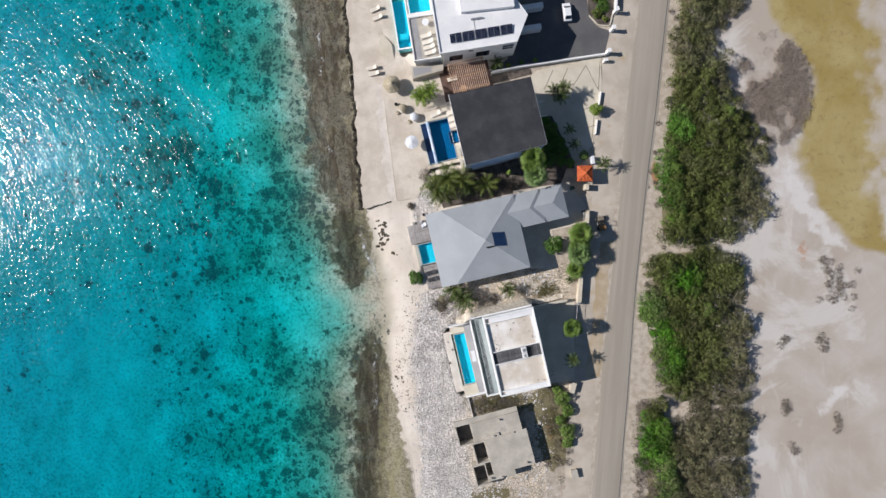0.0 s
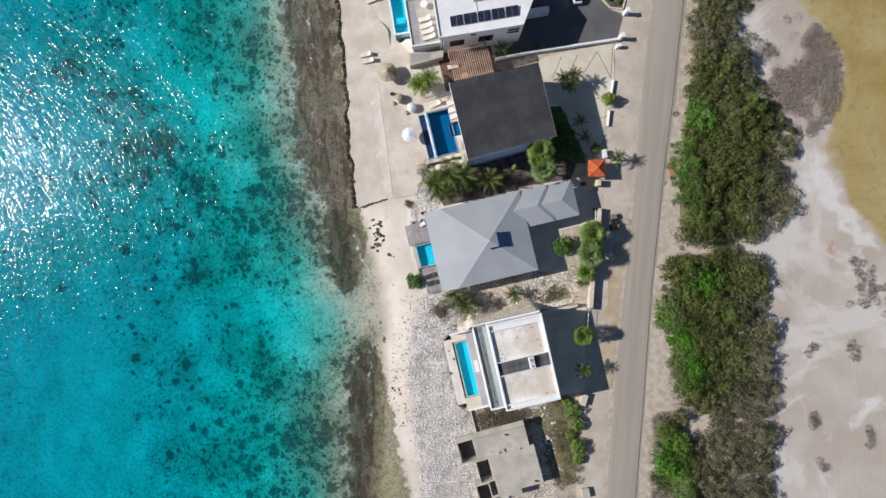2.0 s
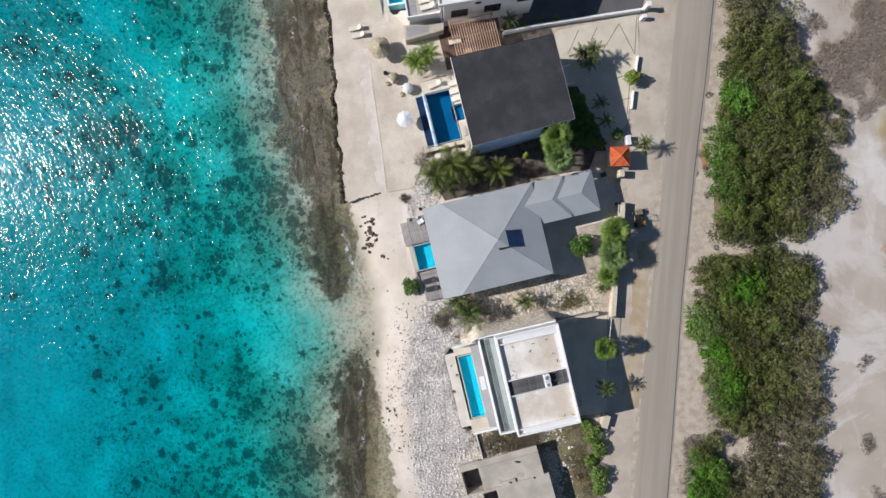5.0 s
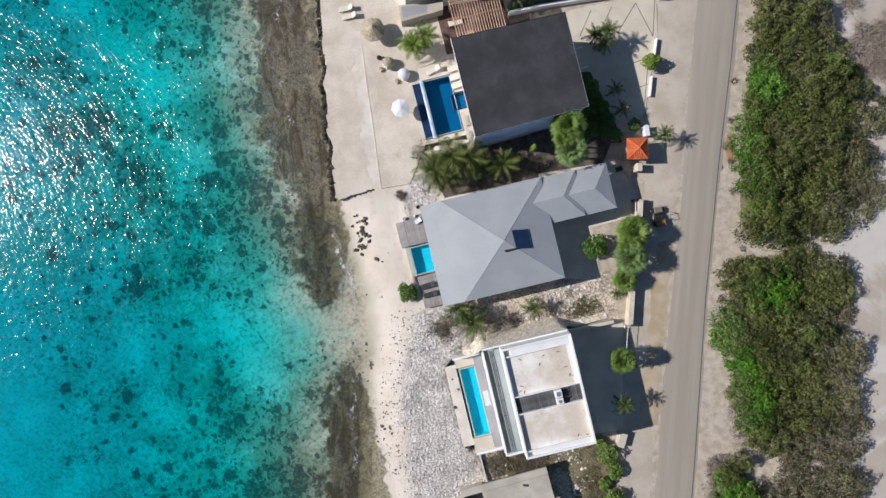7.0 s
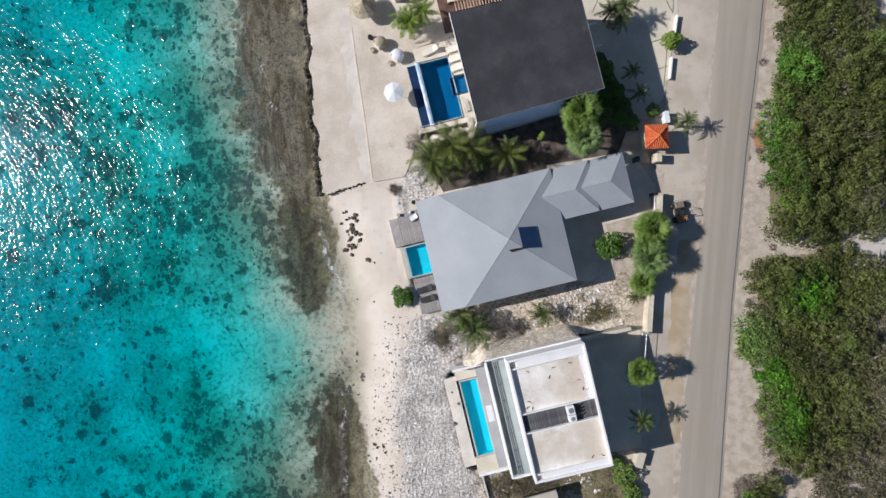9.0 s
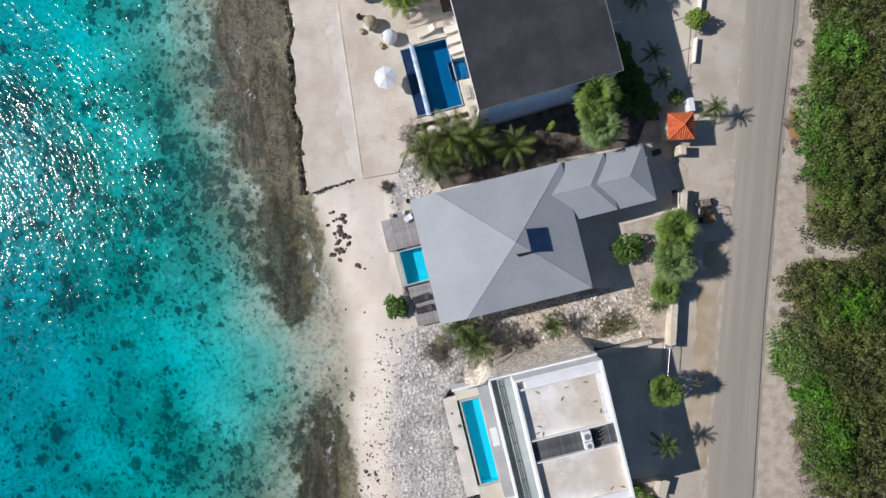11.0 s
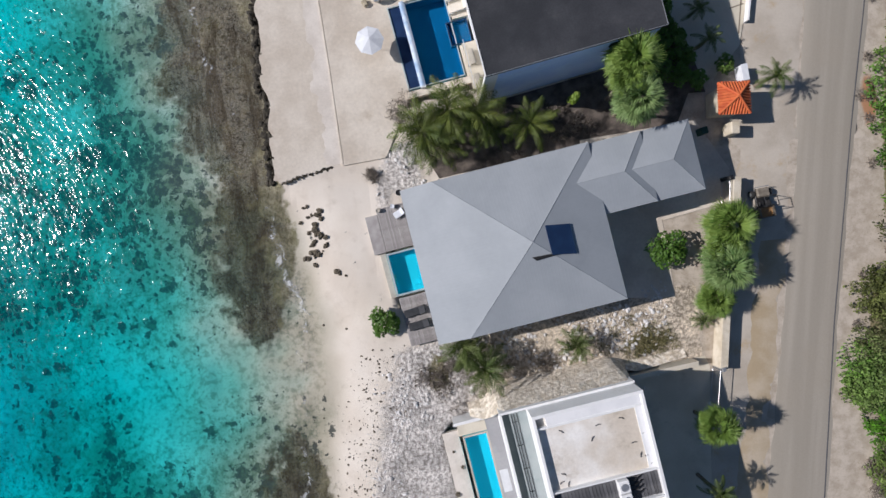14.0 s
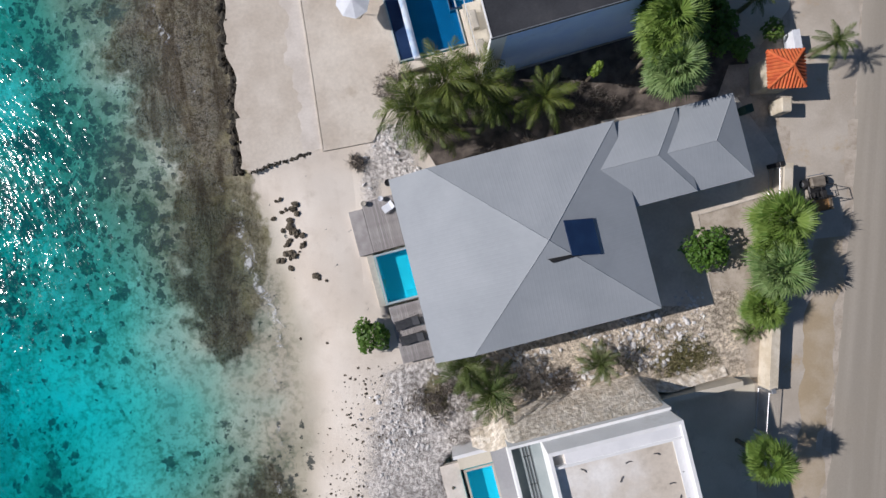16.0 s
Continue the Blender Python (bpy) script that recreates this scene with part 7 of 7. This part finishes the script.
def dry_scrub(name, spots, seed, label, per=70, size=0.22, material=None):
    """Leafless twiggy brush as one mass; spots: x, y, radius, height."""
    rr = np.random.RandomState(seed)
    S = np.asarray(spots, float)
    k = np.repeat(np.arange(len(S)), per)
    m = len(k)
    a, q = rr.uniform(0, 6.283, m), np.sqrt(rr.uniform(0, 1, m))
    P = np.stack([S[k, 0] + S[k, 2] * q * np.cos(a), S[k, 1] + S[k, 2] * q * np.sin(a), S[k, 3] * rr.uniform(0.1, 1.0, m) * (1 - 0.6 * q * q)], 1)
    D = np.stack([np.cos(a) * 0.7, np.sin(a) * 0.7, rr.uniform(0.1, 0.9, m)], 1) + rr.normal(0, 0.5, (m, 3))
    D /= np.linalg.norm(D, axis=1, keepdims=True)
    W = np.cross(D, rr.normal(0, 1, (m, 3)))
    W /= np.linalg.norm(W, axis=1, keepdims=True)
    s, w = size * rr.uniform(0.6, 1.8, (m, 1)), 0.028
    v = np.stack([P - W * w, P + W * w, P + D * s * 1.6], 1).reshape(-1, 3)
    me = bpy.data.meshes.new(name)
    fast_mesh(me, v, np.arange(3 * m).reshape(-1, 3), False)
    me.materials.append(material or TWIG)
    return tagged(new(name, me), label, "scrub", kind="stuff")


rr = random.Random(77)
spots = [(-1.4 + rr.gauss(0, 0.9), -11.2 + rr.gauss(0, 1.2), rr.uniform(0.4, 0.8), rr.uniform(0.3, 0.8)) for _ in range(16)]
spots += [(-3.0 + rr.gauss(0, 0.5), 12.2 + rr.gauss(0, 0.6), 0.7, 0.7) for _ in range(6)]
spots += [(-5.6 + rr.gauss(0, 0.15), 7.0 + rr.gauss(0, 0.5), 0.35, 0.15) for _ in range(4)]
spots += [(7 + rr.gauss(0, 2.4), -10.7 + rr.gauss(0, 0.6), 0.6, 0.4) for _ in range(6)]
spots += [(rr.uniform(1, 14), 8.6 + 0.17 * rr.uniform(1, 14) + rr.gauss(0, 0.8), 0.6, 0.35) for _ in range(30)]
spots += [(rr.uniform(2.5, 12), -29.6 + rr.gauss(0, 0.9), 0.6, 0.45) for _ in range(34)]
spots += [(rr.uniform(15, 19.5), rr.uniform(-41, -27), 0.6, 0.5) for _ in range(30)]
for _ in range(260):
    y = rr.uniform(-62, -22)
    x = float(curve(y, BUSH_W)) + rr.uniform(-0.6, 6.0)
    if (x - 38.6) ** 2 / 7 + (y + 32.6) ** 2 / 6 > 1:
        spots.append((x, y, rr.uniform(0.4, 0.9), rr.uniform(0.3, 1.0)))
for _ in range(12):
    y = rr.uniform(-22, 40)
    spots.append((float(curve(y, BUSH_W)) + rr.gauss(0.3, 0.5), y, rr.uniform(0.25, 0.5), rr.uniform(0.15, 0.4)))
tufts = [(16.8 + rr.gauss(0, 1.7), -9.8 + rr.gauss(0, 0.7), 0.5, 0.25) for _ in range(26)] + [(7.5 + rr.gauss(0, 3), -29.4 + rr.gauss(0, 0.9), 0.6, 0.3) for _ in range(40)] + [(16.8 + rr.gauss(0, 1.2), -33 + rr.gauss(0, 3.5), 0.6, 0.35) for _ in range(40)]
dry_scrub("dry_grass", tufts, 9, "low tufts of olive and straw-coloured grass", 60, 0.16, GRASS_BLADE)
dry_scrub("dry_brush", spots, 8, "low dry brown brush and weeds on the gravel", 90, 0.2)


def belt():
    """The evergreen belt between road and salt flat: domed crowns in clumps, greener by the road, greyer by the flat."""
    rr = np.random.RandomState(12)
    X, Y = np.meshgrid(np.arange(29, 60, 1.45), np.arange(-64, 60, 1.45))
    px, py = (X + rr.uniform(-0.7, 0.7, X.shape)).ravel(), (Y + rr.uniform(-0.7, 0.7, X.shape)).ravel()
    w, e = curve(py, BUSH_W), curve(py, BUSH_E)
    ed = (fbm(px, py, 0.25, 51) - 0.5) * 3.2
    inside = np.minimum(px - w - 0.9, e - px - 0.4) + ed
    gap = np.exp(-((px - 38.6) / 2.8) ** 2 - ((py + 32.6) / 2.9) ** 2) + 0.8 * np.exp(-((px - 40) / 4) ** 2 - ((py + 37.2) / 0.8) ** 2) + 0.9 * np.exp(-((px - 33.5) / 2) ** 2 - ((py + 44) / 4) ** 2) + np.exp(-((px - 35.8) / 1.2) ** 2 - ((py + 21.5) / 2) ** 2)
    ok = (inside > 0.1) & (np.abs(py + 3.9) > 1.0 + ed * 0.2) & (gap < 0.42)
    px, py, w, e, inside = px[ok], py[ok], w[ok], e[ok], inside[ok]
    f = (px - w) / np.maximum(e - w, 1)
    n1, n2, n3 = fbm(px, py, 0.11, 61), fbm(px, py, 0.33, 63), rr.uniform(0, 1, px.shape)
    dry = step(-py, 24, 31) * step(f, 0.2, 0.35) * 0.62 + 0.48 * step(f, 0.45, 0.95) * (1 - 0.25 * step(py, 12, 20)) + (n1 - 0.5) * 2.2 + (fbm(px, py, 0.4, 64) - 0.5) * 0.9
    lush = (1 - step(f, 0.05, 0.3)) * 0.15 + (n2 - 0.5) * 0.9 + (n3 - 0.5) * 0.3
    for cx, cy, r in ((40.7, 18.1, 2.6), (43.4, 16.4, 1.6), (39.2, 10.8, 2.2), (38.6, 3.4, 3.2), (37.9, 6.9, 2.2), (41.9, -9.2, 2.3), (35.8, -13.7, 2.6), (37.4, -18.8, 2.0), (38.0, -23.8, 2.6), (33.4, -36.3, 2.4), (34.4, -41.4, 2.4), (36.3, -46.5, 3.0)):
        lush += 0.9 * np.exp(-((px - cx) ** 2 + (py - cy) ** 2) / r ** 2)
    bare_here = (dry > 0.42) & (rr.uniform(0, 1, px.shape) < 0.85)
    bare = [(a, b, c, d) for a, b, c, d in zip(px[bare_here], py[bare_here], rr.uniform(0.7, 1.3, px.shape), rr.uniform(0.8, 1.8, px.shape))]
    keep = ~(bare_here & (rr.uniform(0, 1, px.shape) < 0.22))
    px, py, inside, n2, dry, lush = px[keep], py[keep], inside[keep], n2[keep], dry[keep], lush[keep]
    r = rr.uniform(0.9, 1.6, px.shape) + 0.9 * step(lush, 0.3, 0.9) * rr.uniform(0, 1, px.shape)
    h = (0.5 + 4.6 * fbm(px, py, 0.25, 65) ** 1.3 * rr.uniform(0.5, 1.3, px.shape)) * np.minimum(1.0, 0.45 + inside * 0.3)
    vivid, olive, dull = np.array((0.075, 0.205, 0.014)), np.array((0.090, 0.108, 0.030)), np.array((0.172, 0.158, 0.105))
    c = olive + (vivid - olive) * np.clip(lush * 1.3 - 0.25, 0, 1)[:, None]
    c = c + (dull - c) * np.clip(dry * 1.1, 0, 0.85)[:, None]
    c = c * rr.uniform(0.62, 1.4, (len(c), 1))
    # tufts sit on the dome of every crown, leaves on the tufts
    n_t = (19 * r ** 2).astype(int) + 6
    k = np.repeat(np.arange(len(px)), n_t)
    a, up = rr.uniform(0, 2 * np.pi, len(k)), rr.uniform(0.05, 1.0, len(k))
    reach = r[k] * np.sqrt(1 - up ** 2) * rr.uniform(0.75, 1.1, len(k))
    tr = rr.uniform(0.30, 0.56, len(k))
    tx, ty = px[k] + reach * np.cos(a), py[k] + reach * np.sin(a)
    tz = h[k] * (0.12 + 0.88 * up) - 0.45 * tr
    tone = np.concatenate([c[k] * rr.uniform(0.7, 1.35, (len(k), 1)), np.ones((len(k), 1))], 1)
    sparse = dry[k] > 0.35
    vs, fs, ts, base = [], [], [], 0
    for pick, per, size in ((~sparse, 15, 0.125), (sparse, 13, 0.115)):
        v, fc, t = leaf_cloud(np.stack([tx, ty, tz, tr, tr * 1.1], 1)[pick], per, size, tone[pick], 13 + per, 0.45, 0.55)
        vs.append(v), fs.append(fc + base), ts.append(t)
        base += len(v)
    me = bpy.data.meshes.new("evergreen_scrub")
    fast_mesh(me, np.concatenate(vs), np.concatenate(fs), False)
    at = me.attributes.new("tone", "FLOAT_COLOR", "POINT")
    at.data.foreach_set("color", np.concatenate(ts).astype(np.float32).ravel())
    me.materials.append(SCRUB)
    tagged(new("evergreen_scrub", me), "dense green and olive coastal scrub beside the road", "scrub", kind="stuff")
    # grey leafless lobe on the salt flat
    a, q = rr.uniform(0, 6.283, 1100), np.sqrt(rr.uniform(0, 1, 1100))
    x, y = 60.3 + 6.4 * q * np.cos(a), 23 + 9.8 * q * np.sin(a)
    k = (x > curve(y, BUSH_E) + 0.3) & (fbm(x, y, 0.45, 73) + 0.022 * (x - 59) > 0.48)
    pale = [(u, v, r1, h1) for u, v, r1, h1 in zip(x[k], y[k], rr.uniform(0.4, 0.9, 1100), rr.uniform(0.3, 1.0, 1100))]
    dry_scrub("pale_scrub", pale, 15, "pale grey leafless twigs on the salt flat", 42, 0.2, TWIG_PALE)
    for cx, cy, n in ((67.6, -11, 20), (69.6, -14.2, 14), (65.7, -23.0, 7), (58.8, -22.0, 5), (57.7, -33.7, 8), (67, -37.4, 6), (59.1, -40.9, 4)):
        bare += [(cx + rr.normal(0, 1.1 if n > 8 else 0.5), cy + rr.normal(0, 2.4 if n > 8 else 0.7), 0.6, 0.4) for _ in range(n)]
    dry_scrub("bare_scrub", bare, 14, "grey-brown leafless scrub at the salt flat", 80, 0.2)


belt()

# ---- stones ----
rr = random.Random(101)
nr = np.random.RandomState(101)
x, y = nr.uniform(-10.5, 19, 60000), nr.uniform(-52, 9.5, 60000)
k = zone_a(x, y)[2] * step(fbm(x, y, 0.35, 91), 0.30, 0.75) * 1.1
for m, (a0, b0, a1, b1) in ((HW, (-7.3, -1.8, 9.5, 13.5)), (HM, (-3.9, 0, 20, 12)), (HR, (0, -7.4, 12.3, 4.9))):
    q = np.array(m.inverted())
    u, v = q[0, 0] * x + q[0, 1] * y + q[0, 3], q[1, 0] * x + q[1, 1] * y + q[1, 3]
    k = np.where((u > a0) & (u < a1) & (v > b0) & (v < b1), 0, k)
k = nr.uniform(0, 1, len(x)) < k * 0.6
x, y = x[k][:9500], y[k][:9500]
sz = 0.04 + 0.20 * nr.uniform(0, 1, len(x)) ** 4
spots = list(zip(x, y, land_height(x, y) + sz * 0.1, sz))
scatter_stones("coral_rubble", spots, RUBBLE, 15, "loose grey-white coral rubble stones on the shore", "rubble")
spots = [(rr.uniform(33.5, 42), rr.uniform(-46, -29), 0.03, rr.uniform(0.04, 0.13)) for _ in range(500)]
spots += [(min(52.0, max(38.8, rr.gauss(44.5, 3.4))), -3.8 + rr.gauss(0, 0.6), 0.03, rr.uniform(0.05, 0.14)) for _ in range(160)]
scatter_stones("pale_stones", spots, PALE_CONC, 16, "pale loose stones among the scrub", "stones")
ROCKS = [boulder_mesh("shore_rock", ROCK, s) for s in (1, 2, 3)]
spots = []
for cx, cy, n, sp_, big in ((-11.7, 4.4, 6, 0.5, 0.42), (-11.1, 3.0, 9, 0.6, 0.52), (-10.9, 1.8, 11, 0.55, 0.55), (-11.3, 0.6, 10, 0.6, 0.45), (-9.4, -1.5, 4, 0.3, 0.45), (-10.91, -6.13, 2, 0.6, 0.18), (-9.9, -21.83, 3, 0.3, 0.28), (-9.71, -23.87, 5, 0.5, 0.40), (-10.8, -25.21, 2, 0.4, 0.25), (-9.34, -28.91, 1, 0.1, 0.42), (-9.55, -14.09, 5, 1.1, 0.14), (-8.58, -17.54, 5, 1.0, 0.13)):
    for _ in range(n):
        x, y = cx + rr.gauss(0, sp_), cy + rr.gauss(0, sp_)
        s = big * rr.uniform(0.3, 0.8)
        o = new("shore_rock", ROCKS[rr.randrange(3)])
        o.matrix_world = Matrix.LocRotScale((x, y, float(land_height(x, y)) + s * 0.2), Euler((0, 0, rr.uniform(0, 6))), (s, s * rr.uniform(0.6, 1), s))
        tagged(o, "dark pitted rock lying in the beach sand", "rock", group="dark rocks on the beach")
for x, y, s in ((-0.77, -21.45, 0.3), (-0.14, -19.12, 0.22), (-0.82, -17.74, 0.15)):
    o = new("garden_stone", ROCKS[1])
    o.matrix_world = Matrix.LocRotScale((x, y, 0.1), Euler((0, 0, x)), (s, s, s))
    tagged(o, "dark round stone on the pale apron", "stone")
spots = []
for _ in range(420):
    y = rr.uniform(-30, -8)
    x = float(curve(y, RUBBLE_W)) + rr.gauss(-1.3, 1.2)
    spots.append((x, y, float(land_height(x, y)) + 0.01, 0.03 + 0.10 * rr.random() ** 2))
scatter_stones("beach_stones", spots, ROCK, 17, "small dark stones scattered on the beach sand", "stones")
